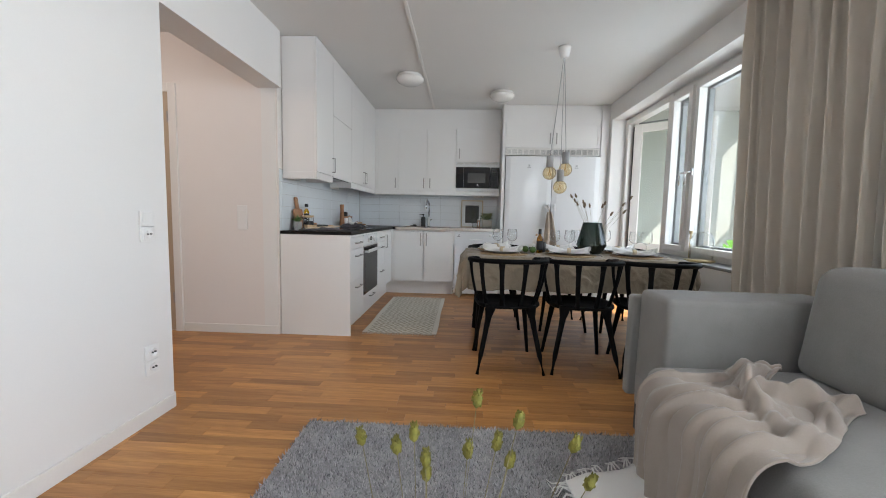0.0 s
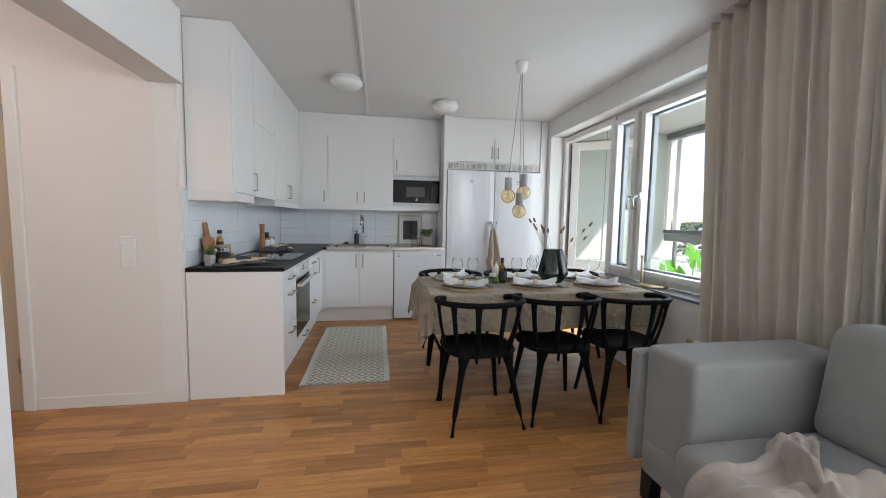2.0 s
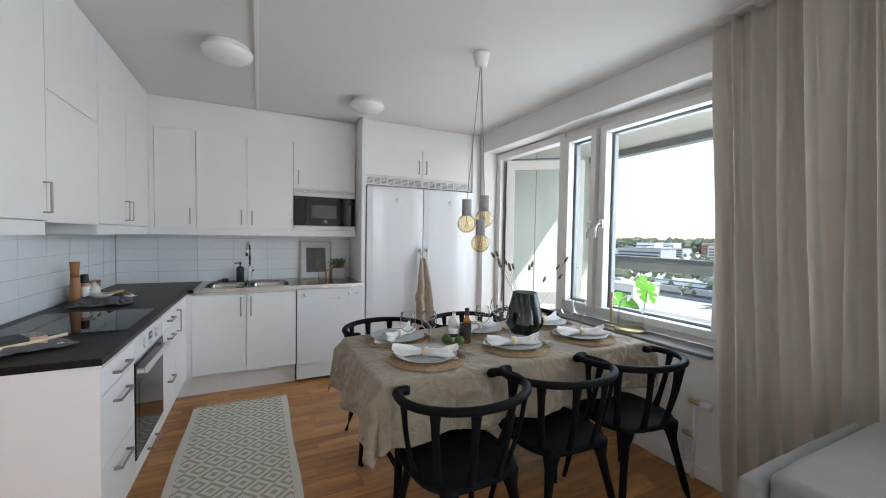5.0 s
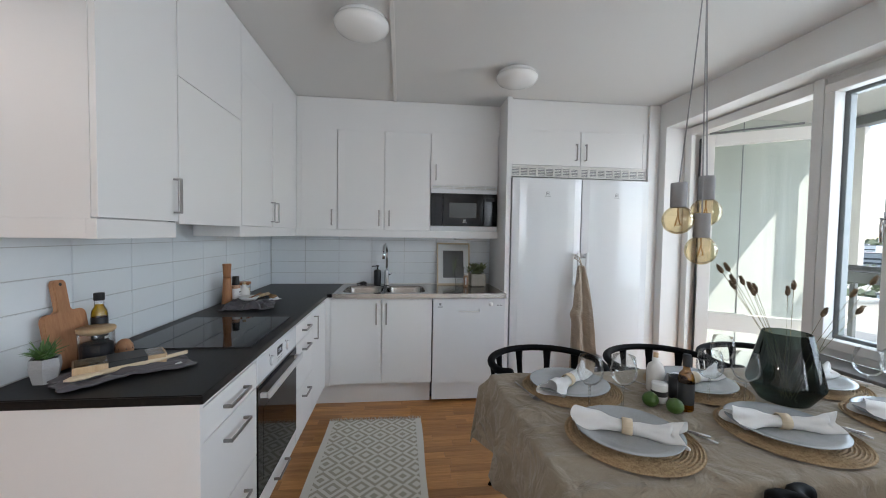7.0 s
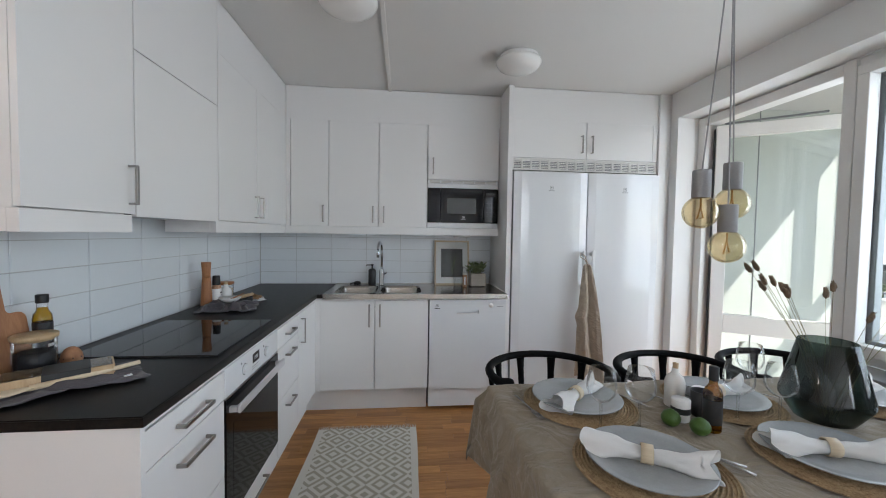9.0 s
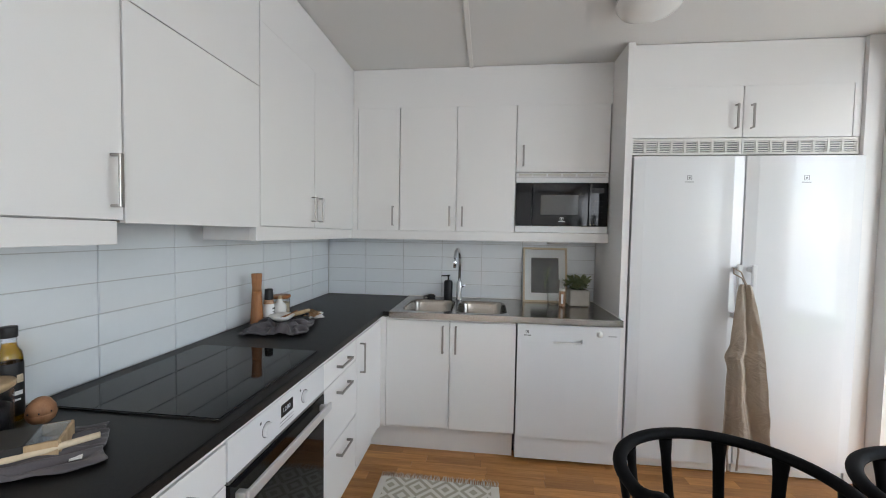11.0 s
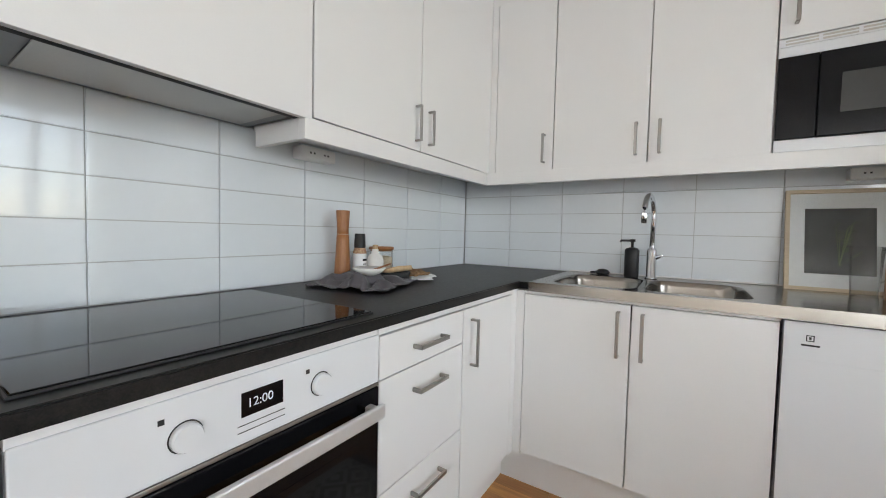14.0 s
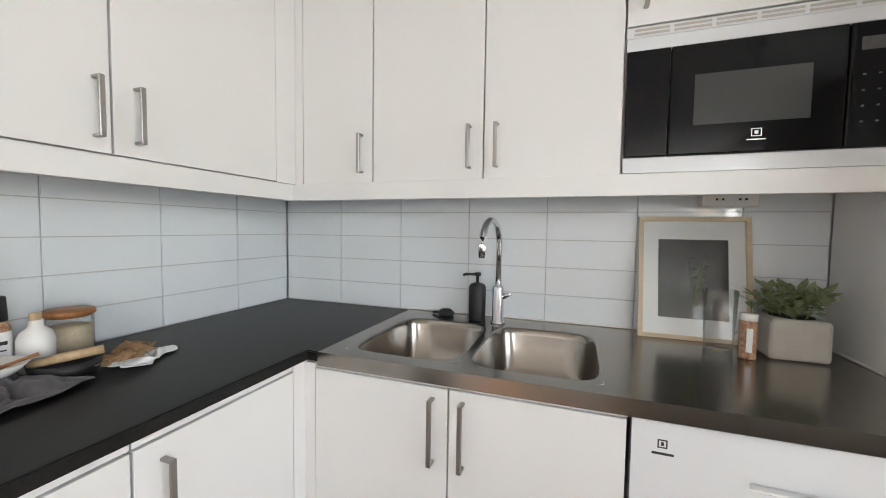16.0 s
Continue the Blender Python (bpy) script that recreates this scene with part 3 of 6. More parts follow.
            bow_handle(d, (0.60, 0.05, z1 - 0.17 - 0.115), (0, 0, 1), 0.15)
    return u


left_unit("drawer_cabinet", "white drawer cabinet with brushed bow handles", -2.425, -2.005, (("drawer", 0.74, 0.8465), ("drawer", 0.46, 0.74), ("drawer", 0.18, 0.46)))
left_unit("drawer_cabinet", "white drawer cabinet beside the built-in oven", -1.43, -1.042, (("drawer", 0.74, 0.8465), ("drawer", 0.46, 0.74), ("drawer", 0.18, 0.46)))
left_unit("corner_cabinet", "white corner base cabinet with one narrow door", -1.04, -0.645, (("door", 0.18, 0.8465),))
left_unit("oven_cabinet", "white oven housing with a low drawer", -2.003, -1.432, (("drawer", 0.18, 0.262),))
ep = tagged(part("end_panel", box(0.002, 0.604, -2.445, -2.427, 0.0, 0.868, 0.0015), "cab"), "tall white end panel closing the cabinet run", "panel", kind="structure")
bm = box(0.58, 0.5985, -0.643, -0.58, 0.17, 0.868)
box(0.599, 0.633, -0.5975, -0.58, 0.17, 0.860, bm=bm)
structure("filler_corner", bm, "cab", "white filler strip in the cabinet corner", "trim")
structure("toe_kick_west", box(0.50, 0.516, -2.426, -0.50, 0.0, 0.168), "cab", "white toe kick below the base cabinets", "trim")
structure("toe_kick_north", box(0.517, 1.425, -0.518, -0.502, 0.0, 0.168), "cab", "white toe kick below the sink cabinet", "trim")

# oven
ov = thing("built_in_oven", "white built-in oven with a black glass door", "oven", (0.0, -1.7175, 0.264))
part("body", box(0.10, 0.583, -0.284, 0.284, 0.0, 0.59), "enamel", ov)
panel = part("control_panel", box(0.584, 0.602, -0.284, 0.284, 0.478, 0.588, 0.002), "enamel", ov)
dr = part("door", box(0.584, 0.604, -0.284, 0.284, 0.002, 0.468, 0.003), "blackgloss", ov, "black glass oven door")
part("door_trim", box(0.584, 0.603, -0.284, 0.284, 0.470, 0.477, 0.001), "nickel", ov)
bm = box(0.634, 0.646, -0.262, 0.262, 0.414, 0.446, 0.004)
for y in (-0.25, 0.25):
    box(0.600, 0.632, y - 0.010, y + 0.010, 0.416, 0.436, 0.003, bm=bm)
part("handle", bm, "satin", dr, "long flat metal door handle")
part("window", box(0.6042, 0.6046, -0.225, 0.225, 0.05, 0.36), "hob", dr, "dark oven window")
part("display", box(0.6022, 0.603, -0.036, 0.038, 0.522, 0.562), "blackgloss", panel, "black clock display")
for y in (-0.1155, 0.1195):
    bm = lathe([(0.0, 0.012), (0.019, 0.012), (0.021, 0.008), (0.021, 0.0)], 28)
    bmesh.ops.transform(bm, matrix=Matrix.Translation((0.602, y, 0.528)) @ Matrix.Rotation(math.pi / 2, 4, "Y"), verts=list(bm.verts))
    part("knob", bm, "enamel", panel, "round white knob")
    bm = lathe([(0.0215, 0.0), (0.0235, 0.0005), (0.0215, 0.001)], 20)
    bmesh.ops.transform(bm, matrix=Matrix.Translation((0.602, y, 0.528)) @ Matrix.Rotation(math.pi / 2, 4, "Y"), verts=list(bm.verts))
    part("knob_ring", bm, "label", panel)
    part("mark", box(0.6022, 0.6026, y - 0.034, y - 0.026, 0.556, 0.564), "label", panel)
part("button_strip", box(0.6022, 0.6026, -0.042, 0.042, 0.497, 0.4985), "label", panel)
part("button_strip", box(0.6022, 0.6026, -0.042, 0.042, 0.508, 0.5095), "label", panel)


def lettering(text, size, m, mtl, parent=None, label=""):
    cu = bpy.data.curves.new("lettering", "FONT")
    cu.body, cu.size, cu.align_x, cu.align_y, cu.extrude = text, size, "CENTER", "CENTER", 0.0002
    ob = new("lettering_tmp", cu)
    me = bpy.data.meshes.new_from_object(ob)
    bpy.data.objects.remove(ob)
    me.materials.clear()
    me.materials.append(M[mtl])
    o = new("lettering", me)
    o.matrix_basis = m
    o.parent = parent
    if label:
        o["label"] = label
    return o


M["glow"] = material("display_digits", (0.75, 0.8, 0.85), 0.5)
lettering("12:00", 0.021, Matrix(((0, 0, 1, 0.6034), (1, 0, 0, -0.004), (0, 1, 0, 0.542), (0, 0, 0, 1))), "glow", panel, "white clock digits")

# worktops
bm = bmesh.new()
ell = [(0.0, -2.448), (0.613, -2.448), (0.613, -0.604), (0.652, -0.604), (0.652, 0.0), (0.0, 0.0)]
top = [bm.verts.new((x, y, CT)) for x, y in ell]
low = [bm.verts.new((x, y, 0.869)) for x, y in ell]
bm.faces.new(top)
bm.faces.new(list(reversed(low)))
for k in range(6):
    bm.faces.new((top[k], low[k], low[(k + 1) % 6], top[(k + 1) % 6]))
bmesh.ops.recalc_face_normals(bm, faces=list(bm.faces))
bmesh.ops.bevel(bm, geom=[e for e in bm.edges if all(v.co.z > 0.89 for v in e.verts)], offset=0.003, segments=2, affect="EDGES")
structure("worktop_black", bm, "counter", "black laminate worktop with speckled edge", "worktop")


def sink_top():
    """Steel worktop with two pressed bowls."""
    x0, x1, y0, y1 = 0.654, 2.033, -0.612, -0.001
    bowls = [(0.708, 1.036, -0.560, -0.135), (1.054, 1.384, -0.560, -0.135)]
    xs = [x0, 0.708, 1.036, 1.054, 1.384, x1]
    ys = [y0, -0.560, -0.135, y1]
    bm = bmesh.new()
    v = {}
    for i, x in enumerate(xs):
        for j, y in enumerate(ys):
            v[i, j] = bm.verts.new((x, y, CT + 0.003))
    for i in range(5):
        for j in range(3):
            if j == 1 and i in (1, 3):
                continue
            bm.faces.new((v[i, j], v[i + 1, j], v[i + 1, j + 1], v[i, j + 1]))
    # rim going down at the front and the sides
    for i in range(5):
        a, b = v[i, 0], v[i + 1, 0]
        c = bm.verts.new((a.co.x, y0 - 0.003, 0.862))
        d = bm.verts.new((b.co.x, y0 - 0.003, 0.862))
        bm.faces.new((a, c, d, b))
    n = 32
    for (bx0, bx1, by0, by1), i in zip(bowls, (1, 3)):
        cx, cy, hx, hy = (bx0 + bx1) / 2, (by0 + by1) / 2, (bx1 - bx0) / 2, (by1 - by0) / 2

        def ring(s, z, rad):
            pts = []
            for k in range(n):
                a = 2 * math.pi * (k + 0.5) / n
                c, sn = math.cos(a), math.sin(a)
                e = rad
                pts.append(bm.verts.new((cx + hx * s * math.copysign(abs(c) ** e, c), cy + hy * s * math.copysign(abs(sn) ** e, sn), z)))
            return pts

        rings = [ring(0.999, CT + 0.003, 0.05), ring(0.985, CT + 0.0028, 0.36), ring(0.97, CT - 0.002, 0.38), ring(0.95, CT - 0.02, 0.4), ring(0.90, CT - 0.13, 0.42), ring(0.80, CT - 0.155, 0.45), ring(0.14, CT - 0.16, 1.0)]
        for a, b in zip(rings, rings[1:]):
            for k in range(n):
                bm.faces.new((a[k], a[(k + 1) % n], b[(k + 1) % n], b[k]))
        bm.faces.new(rings[-1])
    bmesh.ops.recalc_face_normals(bm, faces=list(bm.faces))
    return bm


sk = thing("sink_worktop", "stainless steel worktop with two pressed sink bowls", "sink", (0, 0, 0))
st = part("steel_top", sink_top(), "steel", sk)
for f in st.data.polygons:
    f.use_smooth = f.center.z < CT + 0.0028 and f.center.y > -0.58
part("back_rim", box(0.655, 2.032, -0.010, -0.0005, CT + 0.0035, CT + 0.010, 0.003), "plastic", sk, "white silicone joint")
part("side_rim", box(2.024, 2.0335, -0.60, -0.012, CT + 0.0035, CT + 0.010, 0.003), "plastic", sk, "white silicone joint")
for x in (0.872, 1.219):
    part("drain", lathe([(0.0, 0.004), (0.03, 0.004), (0.036, 0.0)], 20, (x, -0.3475, CT - 0.159)), "chrome", sk, "", True)

fa = thing("tap", "chrome kitchen mixer tap with high arched spout", "tap", (1.05, -0.10, CT + 0.003))
part("tap_body", lathe([(0.0, 0.0), (0.026, 0.0), (0.026, 0.006), (0.021, 0.010), (0.021, 0.13), (0.017, 0.14), (0.0, 0.142)], 20), "chrome", fa, "", True)
arc = [(0, 0, 0.13), (0, 0, 0.29)] + [(0.14 * q, q, 0.29 + 0.085 * math.sin(a)) for a, q in ((a, -0.083 + 0.083 * math.cos(a)) for a in np.linspace(0.2, math.pi, 10))] + [(-0.0232, -0.166, 0.25)]
part("spout", tube(arc, 0.0115, 12), "chrome", fa, "", True)
part("lever", tube([(0.018, 0, 0.10), (0.032, -0.003, 0.105), (0.045, -0.008, 0.112)], [0.012, 0.009, 0.007]), "chrome", fa, "", True)

sd = thing("soap_dispenser", "matt black soap pump bottle beside the tap", "soap dispenser", (0.965, -0.075, CT + 0.004))
part("bottle", lathe([(0.0, 0), (0.030, 0), (0.032, 0.004), (0.032, 0.125), (0.026, 0.135), (0.012, 0.140), (0.0, 0.14)], 24), "black", sd, "", True)
bm = lathe([(0.006, 0.138), (0.006, 0.165), (0.013, 0.167), (0.013, 0.178), (0.0, 0.180)], 14)
tube([(0, 0, 0.172), (-0.045, -0.02, 0.172), (-0.05, -0.022, 0.166)], 0.005, 8, bm=bm)
part("pump", bm, "black", sd, "", True)
dp = thing("dish_brush", "small black dish brush lying beside the sink", "brush", (0.835, -0.06, CT + 0.004))
bm = lathe([(0.0, 0), (0.03, 0.002), (0.034, 0.012), (0.022, 0.024), (0.0, 0.028)], 16)
part("brush_head", bm, "black", dp, "", True)
part("brush_stick", tube([(-0.02, 0, 0.012), (-0.045, 0.01, 0.008), (-0.06, 0.014, 0.006)], 0.005, 8), "black", dp, "", True)

# sink cabinet and dishwasher
u = thing("sink_cabinet", "white two-door sink base cabinet", "cabinet", (0.6, -0.58, 0.17), "base cabinets")
part("body", box(0.032, 0.829, 0.018, 0.40, 0.0, 0.50), "cab", u)
part("top_rail", box(0.034, 0.829, -0.016, 0.018, 0.680, 0.691, 0.001), "cab", u)
for x0, x1, hx in ((0.034, 0.4295, 0.39), (0.4305, 0.829, 0.468)):
    d = part("door", box(x0 + G, x1 - G, -0.018, 0.0, 0.012, 0.677, 0.0015), "cab", u)
    bow_handle(d, (hx, -0.018, 0.57), (0, 0, 1), 0.16, (0, -1, 0))
dw = thing("dishwasher", "white freestanding dishwasher under the steel worktop", "dishwasher", (1.4325, -0.58, 0.0))
part("body", box(0.004, 0.590, 0.0, 0.54, 0.03, 0.857), "enamel", dw)
d = part("door", box(0.004, 0.590, -0.022, -0.002, 0.172, 0.7477, 0.001), "enamel", dw)
pb = box(0.004, 0.590, -0.024, -0.002, 0.775, 0.856)
box(0.004, 0.21, -0.024, -0.002, 0.748, 0.775, bm=pb)
box(0.38, 0.590, -0.024, -0.002, 0.748, 0.775, bm=pb)
cp = part("control_panel", pb, "enamel", dw)
part("grip", box(0.2105, 0.3795, -0.0225, -0.0025, 0.7485, 0.753, 0.001), "plastic", cp, "pale lip of the recessed grip")
part("kick_plate", box(0.01, 0.585, 0.03, 0.05, 0.02, 0.165, 0.003), "enamel", dw)
bm = lathe([(0, 0.014), (0.016, 0.014), (0.018, 0.0)], 18)
bmesh.ops.transform(bm, matrix=Matrix.Translation((0.475, -0.024, 0.812)) @ Matrix.Rotation(math.pi / 2, 4, "X"), verts=list(bm.verts))
part("knob", bm, "plastic", cp, "", True)
for a in ((0.052, 0.070, 0.802, 0.8045), (0.052, 0.070, 0.8175, 0.820), (0.052, 0.0545, 0.8045, 0.8175), (0.0675, 0.070, 0.8045, 0.8175), (0.0585, 0.0635, 0.807, 0.815)):
    part("badge", box(a[0], a[1], -0.0246, -0.0238, a[2], a[3]), "label", cp, "small dark square badge")
part("badge_line", box(0.042, 0.082, -0.0246, -0.0238, 0.788, 0.793), "label", cp)
for i in range(4):
    part("button", box(0.525 + 0.012 * i, 0.532 + 0.012 * i, -0.0246, -0.0238, 0.800, 0.806), "gap", cp)


# wall cabinets, west run
def west_wall_unit(label, y0, y1, doors, ztop=H - 0.003, z0=1.402, body_z=1.402):
    u = thing("wall_cabinet", label, "cabinet", (0.0, y0, body_z), "wall cabinets")
    L = y1 - y0
    part("body", box(0.003, 0.262, 0.001, L - 0.001, 0.0, H - 0.004 - body_z), "cab", u)
    if y0 < -2.3:
        part("side_panel", box(0.003, 0.2812, 0.0, 0.016, -0.002, H - 0.0045 - body_z), "cab", u)
    for a, b, za, zb, hy in doors:
        d = part("door", box(0.282, 0.30, a - y0 + G, b - y0 - G, za - body_z + G, zb - body_z - (0.0002 if zb < 2.3 and zb > 2 else G), 0.0012), "cab", u)
        if hy is not None:
            bow_handle(d, (0.30, hy - y0, za - body_z + 0.10), (0, 0, 1), 0.128)
    return u


west_wall_unit("white wall cabinet with a tall door reaching the ceiling", -2.385, -1.983, ((-2.385, -1.983, 1.402, H - 0.004, -2.014),))
west_wall_unit("white hood housing with a lift-up front", -1.98, -1.388, ((-1.98, -1.388, 1.394, 1.975, None), (-1.98, -1.388, 1.975, H - 0.004, None)), body_z=1.44)
west_wall_unit("white double wall cabinet with bow handles", -1.385, -0.382, ((-1.385, -0.886, 1.402, 2.245, -0.919), (-0.884, -0.382, 1.402, 2.245, -0.835), (-1.385, -0.382, 2.2435, H - 0.004, None)))
bm = box(0.22, 0.2975, -0.380, -0.267, 1.402, H - 0.004)
box(0.2997, 0.3335, -0.2845, -0.267, 1.402, H - 0.004, bm=bm)
structure("filler_wall_corner", bm, "cab", "white corner filler between wall cabinets", "trim")
pm = box(0.27, 0.299, -2.387, -2.0, 1.34, 1.4, 0.0015)
box(0.05, 0.27, -2.02, -2.0, 1.341, 1.3995, 0.001, bm=pm)
box(0.003, 0.27, -2.387, -2.370, 1.341, 1.3995, 0.001, bm=pm)
box(0.27, 0.299, -1.412, -0.30, 1.34, 1.4, 0.0015, bm=pm)
box(0.06, 0.27, -1.412, -1.392, 1.341, 1.3995, 0.001, bm=pm)
box(0.27, 2.03, -0.302, -0.284, 1.34, 1.4, 0.0015, bm=pm)
structure("trim_pelmet", pm, "cab", "white light pelmet below the wall cabinets", "trim")

hood = thing("range_hood", "slim range hood below the lift-up front, toned for recess shade", "range hood", (0.0, -1.684, 1.404))
# body toned dark grey to carry the shade of its recess
part("body", box(0.02, 0.272, -0.27, 0.27, 0.0, 0.034, 0.003), "alu", hood)
part("filter", box(0.05, 0.25, -0.23, 0.23, -0.004, -0.0005, 0.001), "nickel", hood, "metal grease filter")
part("edge_strip", box(0.255, 0.277, -0.27, 0.27, -0.006, -0.001, 0.001), "gap", hood)

# wall cabinets, north run
for label, xs in (("narrow white wall cabinet beside the corner", ((0.335, 0.632, 0.59),)), ("white double wall cabinet above the sink", ((0.634, 1.029, 0.985), (1.030, 1.425, 1.072)))):
    u = thing("wall_cabinet", label, "cabinet", (xs[0][0], -0.285, 1.402), "wall cabinets")
    part("body", box(0.0, xs[-1][1] - xs[0][0], 0.038, 0.282, 0.0, H - 0.006 - 1.402), "cab", u)
    for x0, x1, hx in xs:
        d = part("door", box(x0 - xs[0][0] + G, x1 - xs[0][0] - G, 0.0, 0.018, 0.0, 0.842, 0.0012), "cab", u)
        bow_handle(d, (hx - xs[0][0], 0.0, 0.10), (0, 0, 1), 0.128, (0, -1, 0))
u = thing("wall_cabinet", "white wall cabinet above the microwave", "cabinet", (1.427, -0.285, 1.80), "wall cabinets")
part("body", box(0.0, 0.60, 0.038, 0.282, 0.0, H - 0.006 - 1.80), "cab", u)
structure("fascia_north", box(0.3338, 2.0335, -0.2847, -0.267, 2.2443, H - 0.004), "cab", "white fascia closing the cabinets to the ceiling", "panel")
d = part("door", box(G, 0.60 - G, 0.0, 0.018, 0.002, 0.444, 0.0012), "cab", u)
bow_handle(d, (0.045, 0.0, 0.11), (0, 0, 1), 0.128, (0, -1, 0))
structure("filler_microwave", box(1.4265, 2.028, -0.262, -0.003, 1.402, 1.798), "cab", "white niche round the microwave", "cabinet")
structure("cabinet_underside_shelf", box(0.302, 2.028, -0.282, -0.003, 1.385, 1.4005), "cab", "white bottom boards of the wall cabinets", "cabinet")

mw = thing("microwave", "built-in microwave with black door and white frame", "microwave", (1.427, -0.285, 1.403))
f = part("trim_frame", box(0.002, 0.598, 0.0, 0.02, 0.0, 0.042, 0.002), "enamel", mw)
part("trim_frame", box(0.002, 0.598, 0.0, 0.02, 0.331, 0.366, 0.002), "enamel", mw)
part("side_panel", box(0.004, 0.109, -0.005, 0.018, 0.044, 0.329, 0.002), "blackgloss", mw, "black glass side strip")
d = part("door", box(0.111, 0.473, -0.006, 0.018, 0.044, 0.329, 0.003), "blackgloss", mw, "black glass door")
part("window", box(0.166, 0.409, -0.0068, -0.0062, 0.119, 0.249), "mesh_glass", d, "grey viewing window")
for a in ((0.293, 0.315, 0.082, 0.084), (0.293, 0.315, 0.100, 0.102), (0.293, 0.295, 0.084, 0.100), (0.313, 0.315, 0.084, 0.100), (0.300, 0.308, 0.088, 0.096)):
    part("badge", box(a[0], a[1], -0.0068, -0.0062, a[2], a[3]), "satin", d, "small pale square badge")
part("badge_line", box(0.284, 0.324, -0.0068, -0.0062, 0.073, 0.076), "satin", d)
cp = part("control_panel", box(0.476, 0.596, -0.006, 0.018, 0.044, 0.329, 0.003), "blackgloss", mw, "black control panel")
part("display", box(0.495, 0.57, -0.0068, -0.0062, 0.265, 0.295), "print", cp)
for r in range(4):
    for c in range(3):
        part("button", box(0.500 + c * 0.028, 0.506 + c * 0.028, -0.0068, -0.0062, 0.10 + r * 0.036, 0.104 + r * 0.036), "darkalu", cp)
vt = part("vent", box(0.002, 0.598, 0.004, 0.02, 0.368, 0.396, 0.001), "enamel", mw)
for i in range(2):
    for c in range(6):
        part("slot", box(0.02 + c * 0.095, 0.105 + c * 0.095, 0.0025, 0.0035, 0.373 + i * 0.011, 0.379 + i * 0.011), "stonepot", vt)

# tall housing and refrigerators
structure("tall_panel", box(2.0337, 2.074, -0.535, -0.003, 0.0, H - 0.003, 0.001), "cab", "tall white panel beside the refrigerators", "panel")
structure("filler_east", box(3.292, 3.388, -0.52, -0.48, 0.0, H - 0.003, 0.001), "cab", "white filler strip beside the freezer", "panel")
for label, x0, x1, badge, hx in (("tall white refrigerator with an apron on its handle", 2.080, 2.682, True, 0.565), ("tall white freezer beside the refrigerator", 2.686, 3.288, True, 0.035)):
    fg = thing("refrigerator", label, "refrigerator", (x0, -0.50, 0.0), "refrigerators")
    w = x1 - x0
    part("body", box(0.003, w - 0.003, 0.0, 0.49, 0.05, 1.852, 0.004), "enamel", fg)

    def curved(i0, i1, z0, z1, depth):
        n = 10
        bmx = bmesh.new()
        rows = []
        for k in range(n + 1):
            t = k / n
            x = 0.003 + (w - 0.006) * t
            y = -0.052 - depth * (1 - (2 * t - 1) ** 4) * 0.5
            if k in (0, n):
                y = -0.046
            rows.append([bmx.verts.new((x, y, z0)), bmx.verts.new((x, y, z1)), bmx.verts.new((x, -0.003, z1)), bmx.verts.new((x, -0.003, z0))])
        for a, b in zip(rows, rows[1:]):
            for q in range(4):
                bmx.faces.new((a[q], a[(q + 1) % 4], b[(q + 1) % 4], b[q]))
        bmx.faces.new(rows[0])
        bmx.faces.new(rows[-1])
        bmesh.ops.recalc_face_normals(bmx, faces=list(bmx.faces))
        return bmx

    d = part("door", curved(0, 1, 0.075, 1.85, 0.016), "enamel", fg)
    bm = box(hx - 0.012, hx + 0.012, -0.105, -0.088, 0.92, 1.24, 0.006)
    for z in (0.95, 1.21):
        box(hx - 0.010, hx + 0.010, -0.092, -0.050, z - 0.015, z + 0.015, 0.003, bm=bm)
    part("handle", bm, "enamel", d, "white bar handle")
    for a in ((-0.013, 0.013, 1.713, 1.7155), (-0.013, 0.013, 1.7365, 1.739), (-0.013, -0.0105, 1.7155, 1.7365), (0.0105, 0.013, 1.7155, 1.7365), (-0.005, 0.005, 1.721, 1.731)):
        part("badge", box(w / 2 + a[0], w / 2 + a[1], -0.0612, -0.0602, a[2], a[3]), "alu", d, "small grey square badge")
    part("badge_line", box(w / 2 - 0.024, w / 2 + 0.024, -0.0612, -0.0602, 1.700, 1.704), "alu", d)
    part("plinth", box(0.01, w - 0.01, -0.02, 0.0, 0.012, 0.072), "trim", fg)
    vg = thing("vent_grille", "white ventilation grille above the refrigerator", "vent", (x0, -0.50, 1.868), "vent grilles")
    part("backing", box(0.0, w, 0.02, 0.03, 0.0, 0.094), "alu", vg)
    bm = box(0.0, w, 0.0, 0.018, 0.0, 0.014, 0.001)
    box(0.0, w, 0.0, 0.018, 0.080, 0.094, 0.001, bm=bm)
    for i in range(9):
        x = i * (w - 0.012) / 8
        box(x, x + 0.012, 0.001, 0.017, 0.014, 0.080, bm=bm)
    part("frame", bm, "trim", vg)
    for i in range(5):
        part("slat", box(0.012, w - 0.012, 0.003, 0.016, 0.020 + i * 0.013, 0.026 + i * 0.013), "trim", vg)
u = thing("top_cabinet", "white double cabinet above the refrigerators", "cabinet", (2.078, -0.50, 1.966), "wall cabinets")
part("body", box(0.0, 1.212, 0.036, 0.49, 0.0, H - 0.005 - 1.966), "cab", u)
part("fascia", box(0.0, 1.212, 0.0008, 0.019, 0.2914, H - 0.005 - 1.966), "cab", u)
for a, b, hx in ((0.0, 0.605, 0.565), (0.607, 1.172, 0.648)):
    d = part("door", box(a + G, b - G, 0.0, 0.018, 0.0, 0.291, 0.0012), "cab", u)
    bow_handle(d, (hx, 0.0, 0.115), (0, 0, 1), 0.13, (0, -1, 0))
